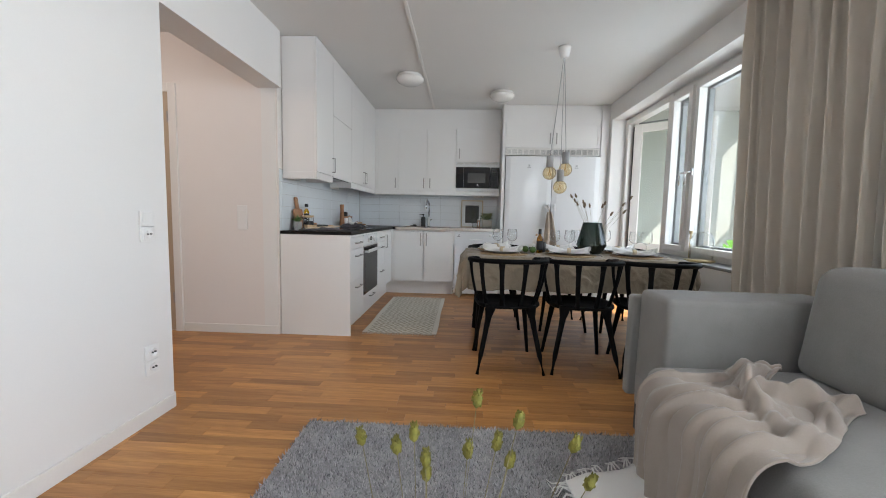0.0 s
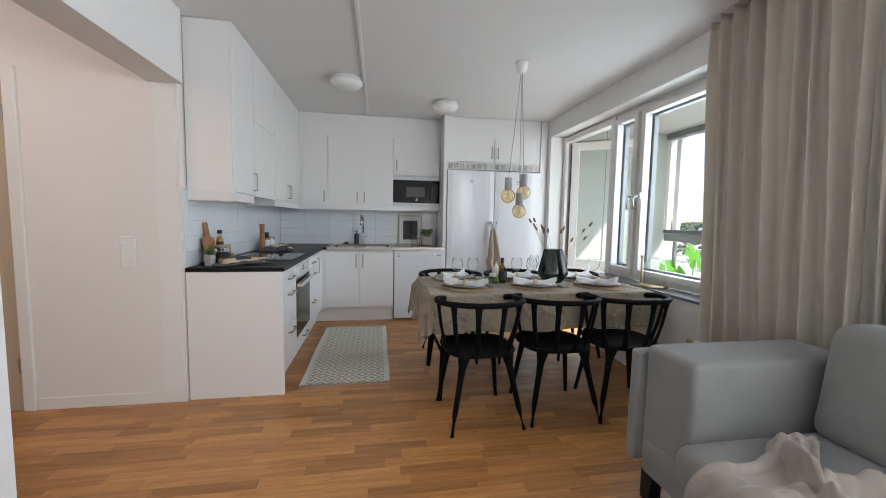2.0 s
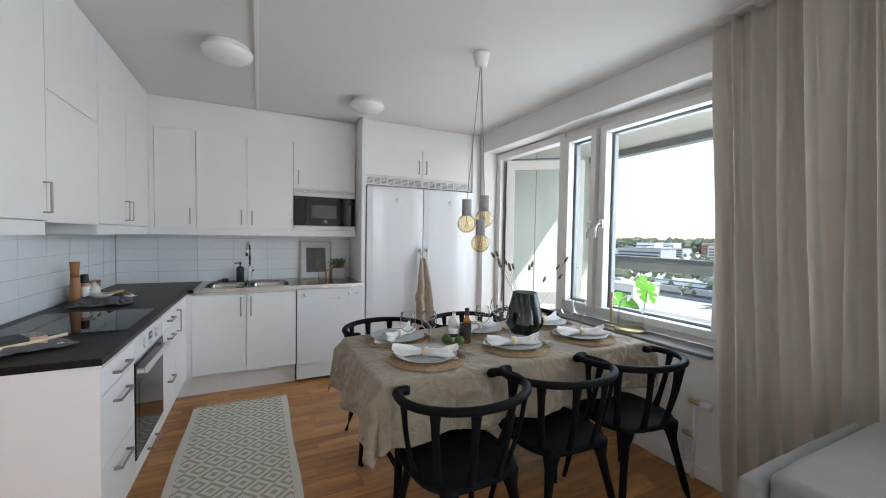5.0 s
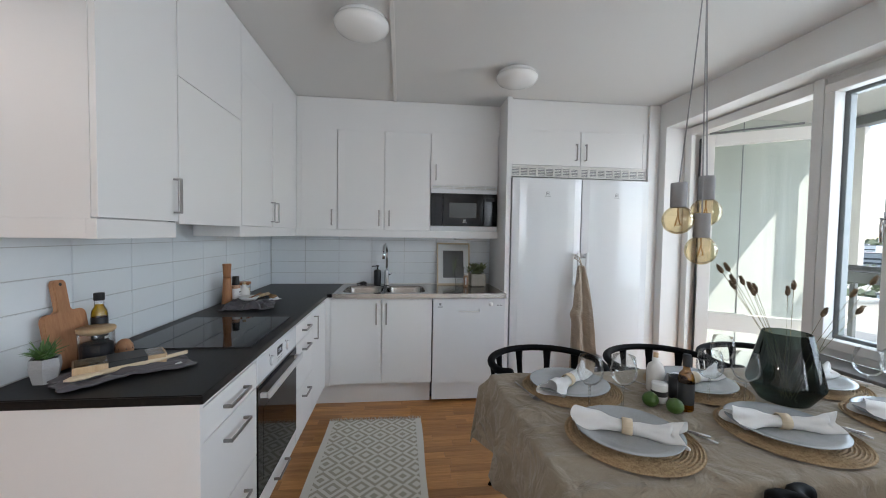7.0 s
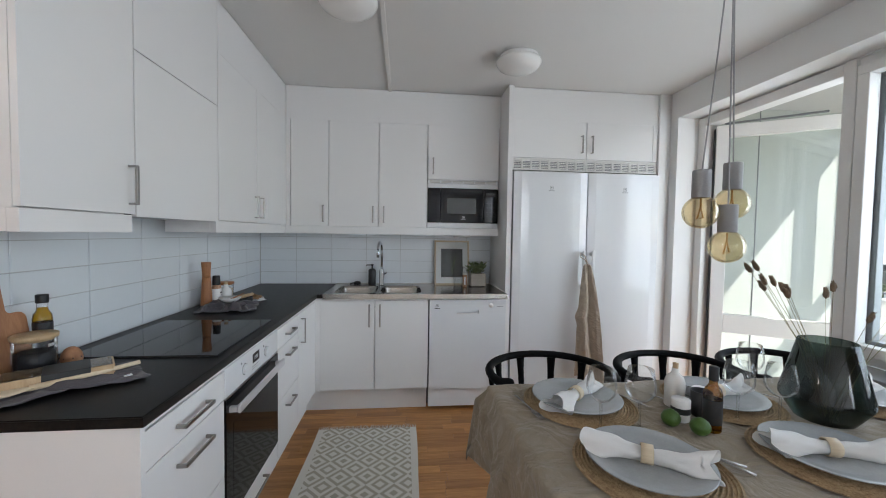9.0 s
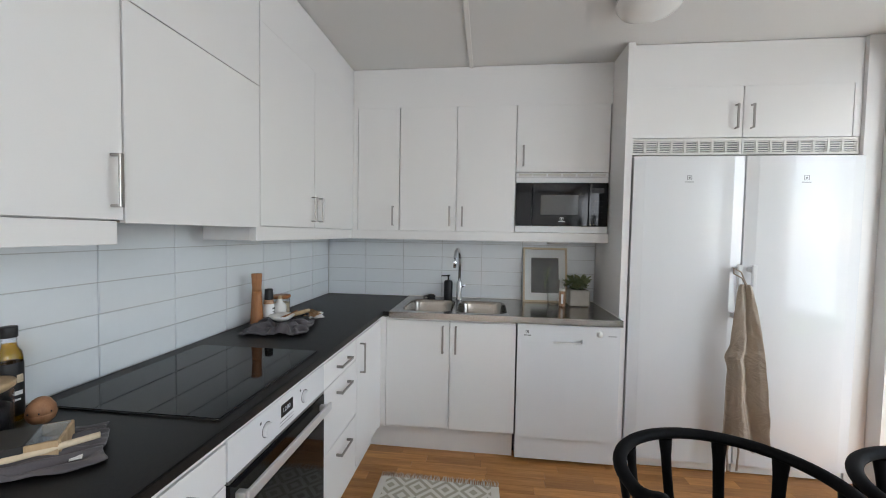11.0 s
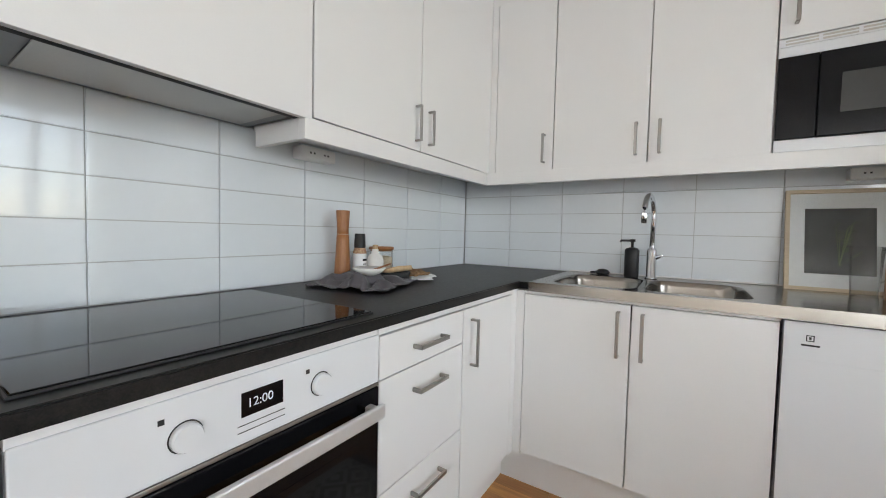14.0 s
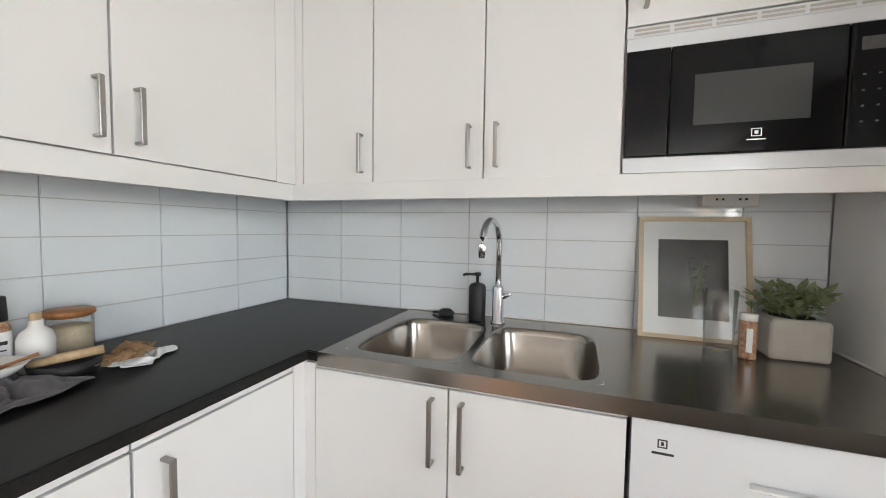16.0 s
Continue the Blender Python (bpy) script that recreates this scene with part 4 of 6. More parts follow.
part("filler", box(1.174, 1.212, 0.0, 0.018, 0.0, 0.291), "cab", u)

# hob
hb = thing("induction_hob", "black glass induction hob set in the worktop", "hob", (0.32, -1.712, CT))
part("glass_top", box(-0.253, 0.253, -0.283, 0.283, 0.0012, 0.0064, 0.002), "hob", hb)
part("edge_frame", box(-0.256, 0.256, -0.286, 0.286, 0.0003, 0.0042, 0.001), "black", hb, "thin black edge frame")


# socket strips below the wall cabinets
def socket_strip(x, y, z, turn):
    s = thing("socket_strip", "white socket strip below the wall cabinet", "socket", (x, y, z), "socket strips", turn=turn)
    part("casing", box(-0.075, 0.075, -0.055, 0.0, -0.022, 0.022, 0.006), "plastic", s)
    for dx in (-0.03, 0.03):
        for e in (-0.008, 0.008):
            part("hole", box(dx + e - 0.003, dx + e + 0.003, -0.0565, -0.0548, -0.003, 0.003), "gap", s)


socket_strip(0.004, -1.17, 1.362, 90)
socket_strip(0.004, -2.22, 1.362, 90)
socket_strip(1.76, -0.004, 1.345, 0)


def wall_plate(name, label, m, n, rocker):
    s = thing(name, label, "switch" if rocker else "socket")
    s.matrix_basis = m
    for i in range(n):
        z = i * 0.075
        part("plate", box(-0.04, 0.04, -0.009, 0.0, z - 0.04, z + 0.033, 0.003), "plastic", s)
        if rocker and i == n - 1 or rocker and n == 2:
            part("rocker", box(-0.03, 0.03, -0.013, -0.008, z - 0.03, z + 0.026, 0.002), "plastic", s)
        if not rocker or (n == 2 and rocker == "mixed" and i == 0):
            bmx = lathe([(0.021, 0.0), (0.021, 0.012), (0.0195, 0.012), (0.0195, 0.002), (0, 0.002)], 20)
            bmesh.ops.transform(bmx, matrix=Matrix.Translation((0, -0.008, z - 0.003)) @ Matrix.Rotation(math.pi / 2, 4, "X"), verts=list(bmx.verts))
            part("socket", bmx, "plastic", s, "", True)
            for e in (-0.009, 0.009):
                part("hole", box(e - 0.003, e + 0.003, -0.0205, -0.0105, z - 0.006, z), "gap", s)
    return s


sw = thing("light_switch", "white double light switch on the hall wall", "switch", (-0.318, -2.4555, 1.0))
part("plate", box(-0.042, 0.042, -0.012, 0.0, -0.102, 0.102, 0.004), "plastic", sw)
for z in (-0.032, 0.032):
    part("rocker", box(-0.031, 0.031, -0.017, -0.0125, z - 0.030, z + 0.030, 0.002), "plastic", sw)
wall_plate("switch_and_socket", "white switch above a socket on the wall", pose(0.0305, -3.835, 0.93, 0, 0, 90), 2, "mixed")
wall_plate("wall_socket", "white double wall socket near the floor", pose(0.0305, -3.838, 0.275, 0, 0, 90), 2, "")

# backsplash tiles
grout_w = tagged(part("backsplash_west", box(-0.02, -0.006, -2.44, 0.0, 0.86, 1.42), "grout"), "glossy white tile backsplash tinted for sky reflection, grey grout", "backsplash", kind="structure")
grout_n = tagged(part("backsplash_north", box(-0.004, 2.0335, 0.006, 0.0195, 0.86, 1.42), "grout"), "glossy white tile backsplash tinted for sky reflection, grey grout", "backsplash", kind="structure")
tile_meshes = {}


def tile(parent, loc, w, h, turn):
    key = (round(w, 3), round(h, 3))
    if key not in tile_meshes:
        bmx = box(-w / 2, w / 2, -0.006, 0.0, -h / 2, h / 2)
        bmesh.ops.bevel(bmx, geom=[e for e in bmx.edges if all(v.co.y < -0.004 for v in e.verts)], offset=0.0018, segments=2, affect="EDGES")
        me = bpy.data.meshes.new("tile")
        bmx.to_mesh(me)
        bmx.free()
        me.materials.append(M["tile"])
        tile_meshes[key] = me
    o = new("tile", tile_meshes[key])
    o.parent = parent
    o.matrix_basis = pose(*loc, random.uniform(-0.12, 0.12), 0, turn + random.uniform(-0.15, 0.15))


ROWS = [(0.897, 1.0), (1.0, 1.103), (1.103, 1.206), (1.206, 1.309), (1.309, 1.412)]
for z0, z1 in ROWS:
    for k in range(9):
        y1 = -0.283 - 0.3015 * (k - 1) if k else -0.004
        y0 = max(-2.438, -0.283 - 0.3015 * k)
        if y1 - y0 > 0.02:
            tile(grout_w, (-0.006, (y0 + y1) / 2, (z0 + z1) / 2), y1 - y0 - 0.003, z1 - z0 - 0.003, 90)
    for k in range(7):
        x0, x1 = 0.002 + 0.3015 * k, min(2.033, 0.002 + 0.3015 * (k + 1))
        tile(grout_n, ((x0 + x1) / 2, 0.006, (z0 + z1) / 2), x1 - x0 - 0.003, z1 - z0 - 0.003, 0)


# ---- dining place ----
def chair_model(label):
    """Facing +y; base at the floor."""
    c = thing("dining_chair", label, "chair", (0, 0, 0), "chairs round the table")
    n = 36

    def outline(k, s):
        a = 2 * math.pi * k / n
        x, y = math.cos(a), math.sin(a)
        return 0.228 * s * math.copysign(abs(x) ** 0.62, x) * (1 + 0.05 * y), 0.215 * s * math.copysign(abs(y) ** 0.68, y) + 0.01

    bm = bmesh.new()
    rings = []
    for s, z in ((0.0, 0.425), (0.80, 0.424), (0.97, 0.432), (1.0, 0.443), (0.985, 0.453), (0.9, 0.455), (0.6, 0.447), (0.0, 0.444)):
        if s == 0:
            rings.append([bm.verts.new((0, 0.01, z))])
        else:
            rings.append([bm.verts.new((*outline(k, s), z)) for k in range(n)])
    for a, b in zip(rings, rings[1:]):
        for k in range(n):
            j = (k + 1) % n
            if len(a) == 1:
                bm.faces.new((a[0], b[j], b[k]))
            elif len(b) == 1:
                bm.faces.new((a[k], a[j], b[0]))
            else:
                bm.faces.new((a[k], a[j], b[j], b[k]))
    bmesh.ops.recalc_face_normals(bm, faces=list(bm.faces))
    part("seat", bm, "chair", c, "", True)
    for sx in (-1, 1):
        part("leg", tube([(sx * 0.135, -0.165, 0.452), (sx * 0.138, -0.165, 0.425), (sx * 0.148, -0.170, 0.37), (sx * 0.165, -0.185, 0.28), (sx * 0.198, -0.215, 0.12), (sx * 0.222, -0.248, 0.0)], [0.038, 0.036, 0.022, 0.0175, 0.0165, 0.012], 12), "chair", c, "", True)
        part("leg", tube([(sx * 0.15, 0.13, 0.428), (sx * 0.158, 0.142, 0.38), (sx * 0.172, 0.160, 0.28), (sx * 0.21, 0.205, 0.0)], [0.034, 0.021, 0.017, 0.012], 12), "chair", c, "", True)
    # bowed top rail whose ends hook inwards
    pts, rad = [], []
    for k in range(33):
        a = math.radians(-14 + 208 * k / 32)
        pts.append((0.272 * math.cos(a), -0.228 * math.sin(a) - 0.03, 0.748 + 0.010 * math.sin(a)))
        rad.append(0.0185)
    for sx, at_end in ((1, False), (-1, True)):
        hook = []
        for k in range(1, 7):
            b = math.radians(21 * k)
            hook.append((sx * (0.264 - 0.042 * (1 - math.cos(b))), 0.025 + 0.040 * math.sin(b), 0.7455 - 0.006 * k / 6))
        grown = [0.0185 + 0.005 * k / 6 for k in range(1, 6)] + [0.017]
        if at_end:
            pts, rad = pts + hook, rad + grown
        else:
            pts, rad = hook[::-1] + pts, grown[::-1] + rad
    part("top_rail", tube(pts, rad, 14, flat=0.88), "chair", c, "", True)
    for deg in (3, 40, 73, 107, 140, 177):
        a = math.radians(deg)
        ca, sa = math.cos(a), math.sin(a)
        top = Vector((0.268 * ca, -0.224 * sa - 0.03, 0.742))
        low = Vector((0.205 * ca, -0.192 * sa - 0.002, 0.440))
        bm = bmesh.new()
        side = Vector((-sa * 0.268, -ca * 0.224, 0)).normalized()
        out = Vector((ca, -sa, 0)).normalized()
        rings_ = []
        for q in range(7):
            f = q / 6
            w, d = 0.0155 + 0.006 * (2 * f - 1) ** 4, 0.0095 + 0.004 * (2 * f - 1) ** 4
            mid = low.lerp(top, f) + out * 0.010 * math.sin(f * math.pi)
            rings_.append([bm.verts.new(mid + side * w * math.cos(t) + out * d * math.sin(t)) for t in (math.pi * j / 5 for j in range(10))])
        for r0, r1 in zip(rings_, rings_[1:]):
            for j in range(10):
                bm.faces.new((r0[j], r0[(j + 1) % 10], r1[(j + 1) % 10], r1[j]))
        bmesh.ops.recalc_face_normals(bm, faces=list(bm.faces))
        part("slat", bm, "chair", c, "", True)
    return c


ch = chair_model("black wooden dining chair with bowed spindle back")
ch.matrix_basis = pose(1.875, -2.865, 0, 0, 0, 3)
copy_thing(ch, pose(2.395, -2.845, 0, 0, 0, -2))
copy_thing(ch, pose(2.88, -2.86, 0, 0, 0, -8))
copy_thing(ch, pose(1.89, -1.86, 0, 0, 0, 178))
copy_thing(ch, pose(2.49, -1.88, 0, 0, 0, 181))
copy_thing(ch, pose(3.03, -1.87, 0, 0, 0, 184))

TX0, TX1, TY0, TY1, TZ = 1.59, 3.20, -2.745, -1.965, 0.745
tb = thing("dining_table", "black dining table under a linen cloth", "table", (2.39, -2.355, 0))
part("tabletop", box(-0.79, 0.80, -0.38, 0.38, 0.715, 0.743, 0.004), "chair", tb)
for sx in (-0.68, 0.69):
    for sy in (-0.28, 0.28):
        part("leg", tube([(sx, sy, 0.714), (sx * 1.06, sy * 1.12, 0.0)], [0.024, 0.015], 10), "chair", tb, "", True)
    part("stretcher", tube([(sx * 1.02, -0.29, 0.30), (sx * 1.02, 0.29, 0.30)], 0.012, 8), "chair", tb, "", True)


def tablecloth():
    """A cloth lying on the table with hanging, folded sides."""
    nu, nv = 230, 150
    drop = {"w": 0.28, "e": 0.12, "s": 0.25, "n": 0.24}
    L, W = TX1 - TX0, TY1 - TY0
    bm = bmesh.new()
    g = []
    for i in range(nu + 1):
        col = []
        for j in range(nv + 1):
            s = -drop["w"] + (L + drop["w"] + drop["e"]) * i / nu
            t = -drop["s"] + (W + drop["s"] + drop["n"]) * j / nv
            ox = min(0, s) + max(0, s - L)
            oy = min(0, t) + max(0, t - W)
            bx, by = min(max(s, 0), L), min(max(t, 0), W)
            d = math.hypot(ox, oy)
            w = noise.noise(Vector((s * 3.1, t * 3.3, 1))) * 0.5 + noise.noise(Vector((s * 9, t * 8, 4))) * 0.25
            rid = 1 - abs(noise.noise(Vector((s * 6 + 3, t * 7, 12)))) * 2
            rid2 = 1 - abs(noise.noise(Vector((s * 13, t * 12 + 4, 22)))) * 2
            wr = 0.0035 * max(0, rid) ** 6 + 0.002 * max(0, rid2) ** 5
            if d < 1e-6:
                crease = 0.004 * math.exp(-((t - 0.30 - 0.05 * math.sin(s * 3)) / 0.012) ** 2) + 0.006 * math.exp(-((s - 0.42 + 0.25 * t) / 0.010) ** 2) * (1 if t < 0.6 else 0.3)
                fold = 0.003 * math.exp(-((t - 0.55) / 0.006) ** 2) + 0.003 * math.exp(-((s - 0.95) / 0.006) ** 2)
                col.append(bm.verts.new((TX0 + bx, TY0 + by, TZ + 0.004 + max(0, 0.007 * w) + wr + max(crease, fold))))
                continue
            dx, dy = ox / d, oy / d
            if ox and oy:
                ang = math.atan2(oy, ox)
                flow = d * (0.92 + 0.06 * math.sin(ang * 6))
                out = 0.012 + 0.05 * (d / 0.35) * abs(math.sin(ang * 3 + 0.5)) + 0.028
            else:
                flow = d
                k = s if oy else t
                out = 0.010 + 0.055 * d / 0.3 * (0.45 + 0.55 * math.sin(k * 17 + 2.2 * noise.noise(Vector((k * 2.2, 2, 0)))))
                out += 0.02 * w * d / 0.3 + 3.5 * wr * min(1, d / 0.1)
            r = 0.016
            if flow < r * 1.57:
                a = flow / r
                z, o = TZ + 0.004 - r * (1 - math.cos(a)), r * math.sin(a)
            else:
                z, o = TZ + 0.004 - r - (flow - r * 1.57), r + out * min(1, (flow - r * 1.57) / 0.05)
            ends = 0.012 * noise.noise(Vector((s * 5, t * 5, 7)))
            col.append(bm.verts.new((TX0 + bx + dx * o, TY0 + by + dy * o, z + ends)))
        g.append(col)
    for i in range(nu):
        for j in range(nv):
            bm.faces.new((g[i][j], g[i + 1][j], g[i + 1][j + 1], g[i][j + 1]))
    return bm


tc = tagged(part("tablecloth", tablecloth(), "linen", None, "", True), "natural linen tablecloth hanging in loose folds", "tablecloth")
thicken(tc, 0.0018, 1.0)
TT = TZ + 0.0105

# place settings
prof = [(0.0, 0.001), (0.19, 0.001)]
k = 0.19
ring = []
while k > 0.006:
    ring += [(k, 0.0035), (k - 0.003, 0.0072), (k - 0.006, 0.0035)]
    k -= 0.0095
pm_ = thing("placemat", "round woven seagrass placemat on the tablecloth", "placemat", (0, 0, 0), "placemats")
bm = lathe(prof + [(0.193, 0.003)] + ring + [(0.0, 0.004)], 120)
for v in bm.verts:
    r_v = math.hypot(v.co.x, v.co.y)
    if v.co.z > 0.005:
        v.co.z += 0.0011 * math.sin(math.atan2(v.co.y, v.co.x) * round(r_v * 260) + r_v * 900)
part("weave", bm, "rattan", pm_)
pl = thing("dinner_plate", "grey glazed dinner plate with a raised rim", "plate", (0, 0, 0), "dinner plates")
part("dish", lathe([(0.0, 0.0), (0.085, 0.0), (0.09, 0.003), (0.125, 0.010), (0.152, 0.019), (0.155, 0.021), (0.152, 0.0225), (0.125, 0.0145), (0.098, 0.0075), (0.088, 0.006), (0.0, 0.006)], 56), "plate", pl, "", True)
nk = thing("napkin", "white cotton napkin in a pale wooden ring", "napkin", (0, 0, 0), "napkins")


def napkin_roll():
    def fn(u, v):
        t = (u - 0.5) * 2
        a = 2 * math.pi * v
        wdt = 0.016 + 0.030 * abs(t) ** 1.1 * (1 if t < 0 else 0.55)
        hgt = 0.017 + 0.016 * abs(t) ** 1.5
        r = 1 + 0.30 * math.sin(3 * a + 4 * t) * abs(t) + 0.18 * noise.noise(Vector((t * 4, math.cos(a) * 1.5, math.sin(a) * 1.5)))
        x = 0.148 * t + (0.015 * math.sin(a * 2) * (abs(t) > 0.85))
        return (x, wdt * r * math.cos(a), max(0.0005, 0.019 + hgt * r * math.sin(a)))
    return sheet(40, 28, fn)


c1 = part("cloth", napkin_roll(), "napkin", nk, "", True)
bm = lathe([(0.0215, -0.015), (0.0245, -0.0145), (0.0245, 0.0145), (0.0215, 0.015), (0.0215, -0.015)], 28)
bmesh.ops.transform(bm, matrix=Matrix.Translation((0, 0, 0.020)) @ Matrix.Rotation(math.pi / 2, 4, "Y"), verts=list(bm.verts))
part("napkin_ring", bm, "ash", nk, "pale wooden ring", True)


def cutlery(name, label, knife):
    f = thing(name, label, "cutlery", (0, 0, 0), "cutlery")
    bm = tube([(0, -0.09, 0.003), (0, -0.02, 0.004), (0, 0.03, 0.005)], [0.005, 0.0035, 0.003], 8, flat=0.5)
    if knife:
        tube([(0, 0.03, 0.005), (0.002, 0.07, 0.004), (0.0, 0.105, 0.003)], [0.004, 0.008, 0.002], 8, bm=bm, flat=0.25)
    else:
        tube([(0, 0.03, 0.005), (0, 0.045, 0.004), (0, 0.06, 0.004)], [0.003, 0.010, 0.011], 8, bm=bm, flat=0.2)
        for dx in (-0.009, -0.003, 0.003, 0.009):
            tube([(dx, 0.058, 0.004), (dx, 0.10, 0.006)], [0.0018, 0.0012], 6, bm=bm)
    part("metal", bm, "nickel", f, "", True)
    return f


fk, kn = cutlery("fork", "metal fork on the tablecloth", False), cutlery("knife", "metal knife on the tablecloth", True)
wg = thing("wine_glass", "clear stemmed wine glass on the table", "wine glass", (0, 0, 0), "wine glasses")
bowl = [(0.022, 0.096), (0.037, 0.111), (0.0445, 0.130), (0.0435, 0.152), (0.0365, 0.194)]
part("bowl", lathe([(0.0, 0.0885)] + bowl + [(0.0358, 0.1942)], 32), "crystal", wg, "", True).visible_shadow = False
part("stem", lathe([(0.0, 0.0005), (0.036, 0.0005), (0.036, 0.0018), (0.010, 0.005), (0.004, 0.012), (0.0035, 0.05), (0.0045, 0.0875), (0.0, 0.0883)], 28), "crystal", wg, "", True).visible_shadow = False

SETTINGS = ((1.880, -2.525, 10, -30), (2.405, -2.535, 0, -16), (2.915, -2.530, -5, -20), (1.865, -2.150, 170, 40), (2.40, -2.165, 185, 15), (2.93, -2.17, 180, 10))
first = True
for x, y, turn, nturn in SETTINGS:
    m1 = pose(x, y, TT, 0, 0, turn)
    m2 = pose(x - 0.006, y + 0.008, TT + 0.0074, 0, 0, turn)
    m3 = pose(x - 0.01, y + 0.005, TT + 0.0145, 0, 0, nturn)
    side = 1 if y < -2.35 else -1
    fx = pose(x + 0.195 * side, y + 0.02 * side, TT + 0.002, 0, 0, turn + 20)
    kx = pose(x + 0.175, y + 0.03, TT + 0.0075, 0, 0, turn + 35)
    if first:
        pm_.matrix_basis, pl.matrix_basis, nk.matrix_basis, fk.matrix_basis, kn.matrix_basis = m1, m2, m3, fx, kx
        first = False
    else:
        for a, m in ((pm_, m1), (pl, m2), (nk, m3), (fk, fx), (kn, kx)):
            copy_thing(a, m)
GLASSES = ((1.845, -2.335), (1.965, -2.345), (2.33, -2.31), (2.445, -2.345), (2.985, -2.33), (3.07, -2.36), (2.82, -2.13), (2.56, -2.12))
for i, (x, y) in enumerate(GLASSES):
    if i == 0:
        wg.matrix_basis = pose(x, y, TT)
    else:
        copy_thing(wg, pose(x, y, TT, 0, 0, i * 40))

vs = thing("vase", "smoked green glass vase with dried stems", "vase", (2.635, -2.32, TT))
wall_ = [(0.078, 0.005), (0.112, 0.058), (0.1175, 0.067), (0.119, 0.076), (0.117, 0.088), (0.0745, 0.262)]
part("glass", lathe([(0.0, 0.001), (0.070, 0.001)] + wall_ + [(0.073, 0.2635), (0.0715, 0.262)], 64), "smoke", vs, "", True).visible_shadow = False
rs = random.Random(11)


def dried_bunch(name, label, at, heads, mtl, head_len, head_r, base_spread=0.03):
    b = thing(name, label, "dried flowers", at)
    for hx, hy, hz in heads:
        p0 = (rs.uniform(-base_spread, base_spread), rs.uniform(-base_spread, base_spread), 0.012)
        mid = (hx * 0.42 + p0[0] * 0.4, hy * 0.42 + p0[1] * 0.4, hz * 0.55)
        part("stem", tube([p0, mid, (hx, hy, hz)], 0.0009, 5), "stem", b)
        d = (Vector((hx, hy, hz)) - Vector(mid)).normalized()
        own = lathe([(0, 0), (head_r * 0.7, head_len * 0.15), (head_r, head_len * 0.4), (head_r * 0.7, head_len * 0.75), (0.0, head_len)], 8)
        for q in range(30):
            a, f = rs.uniform(0, 6.28), rs.uniform(0.1, 0.9)
            rr = head_r * (1 - abs(f - 0.4)) * 0.95
            c = Vector((rr * math.cos(a), rr * math.sin(a), head_len * f))
            tip = c + Vector((math.cos(a) * head_r * 0.16, math.sin(a) * head_r * 0.16, head_len * 0.14))
            tube([c, (c + tip) / 2, tip], [head_r * 0.22, head_r * 0.18, head_r * 0.03], 4, bm=own)
        bmesh.ops.transform(own, matrix=Matrix.Translation((hx, hy, hz)) @ d.to_track_quat("Z", "Y").to_matrix().to_4x4(), verts=list(own.verts))
        part("seed_head", own, mtl, b, "", True)
    return b


dried_bunch("dried_grass", "dark dried grass heads on thin stems in the vase", (2.655, -2.325, TT), [(-0.15, 0.16, 0.47), (-0.11, 0.17, 0.475), (-0.13, 0.12, 0.43), (-0.10, 0.15, 0.405), (-0.05, 0.16, 0.42), (-0.045, 0.13, 0.40), (-0.06, 0.10, 0.385), (0.0, 0.15, 0.39), (0.10, 0.09, 0.41), (0.085, 0.10, 0.385), (0.12, 0.0, 0.32), (0.20, -0.03, 0.40), (0.24, -0.06, 0.45), (0.20, -0.05, 0.34)], "seedhead", 0.046, 0.0085)

# bottles and limes in the middle of the table
ob_ = thing("oil_bottle", "brown glass oil bottle with dark label", "bottle", (2.195, -2.36, TT))
part("glass", lathe([(0, 0), (0.024, 0), (0.026, 0.003), (0.026, 0.115), (0.022, 0.130), (0.012, 0.145), (0.011, 0.165), (0, 0.166)], 24), "brownglass", ob_, "", True)
part("cap", lathe([(0.0135, 0.158), (0.0135, 0.198), (0.012, 0.2), (0, 0.2)], 18), "black", ob_, "black cap", True)
part("label", lathe([(0.0264, 0.025), (0.0266, 0.03), (0.0266, 0.098), (0.0264, 0.1)], 24), "label", ob_, "dark paper label", True)
wb = thing("ceramic_bottle", "white ceramic bottle with cork stopper", "bottle", (2.20, -2.19, TT))
part("body", lathe([(0, 0), (0.030, 0), (0.033, 0.004), (0.033, 0.085), (0.027, 0.105), (0.012, 0.118), (0.011, 0.135), (0, 0.135)], 24), "white", wb, "", True)
part("stopper", lathe([(0.009, 0.13), (0.0095, 0.152), (0, 0.153)], 14), "oakplain", wb, "cork stopper", True)
bj = thing("spice_jar", "small dark jar with pale lid", "jar", (2.145, -2.29, TT))
part("jar", lathe([(0, 0), (0.026, 0), (0.028, 0.003), (0.028, 0.05), (0, 0.051)], 22), "white", bj, "", True)
part("lid", lathe([(0.0285, 0.046), (0.0285, 0.068), (0.027, 0.07), (0, 0.07)], 22), "white", bj, "pale lid", True)
part("band", lathe([(0.0284, 0.026), (0.0287, 0.03), (0.0287, 0.043), (0.0284, 0.045)], 22), "label", bj, "dark band", True)
cu = thing("cup", "black ceramic cup on the table", "cup", (2.235, -2.27, TT))
part("body", lathe([(0, 0), (0.026, 0), (0.030, 0.006), (0.032, 0.085), (0.029, 0.085), (0.027, 0.008), (0, 0.007)], 24), "black", cu, "", True)
lm = None
for x, y, r in ((2.085, -2.325, 0), (2.135, -2.385, 60)):
    if lm is None:
        lm = thing("lime", "whole green lime on the tablecloth", "lime", (x, y, TT), "limes")
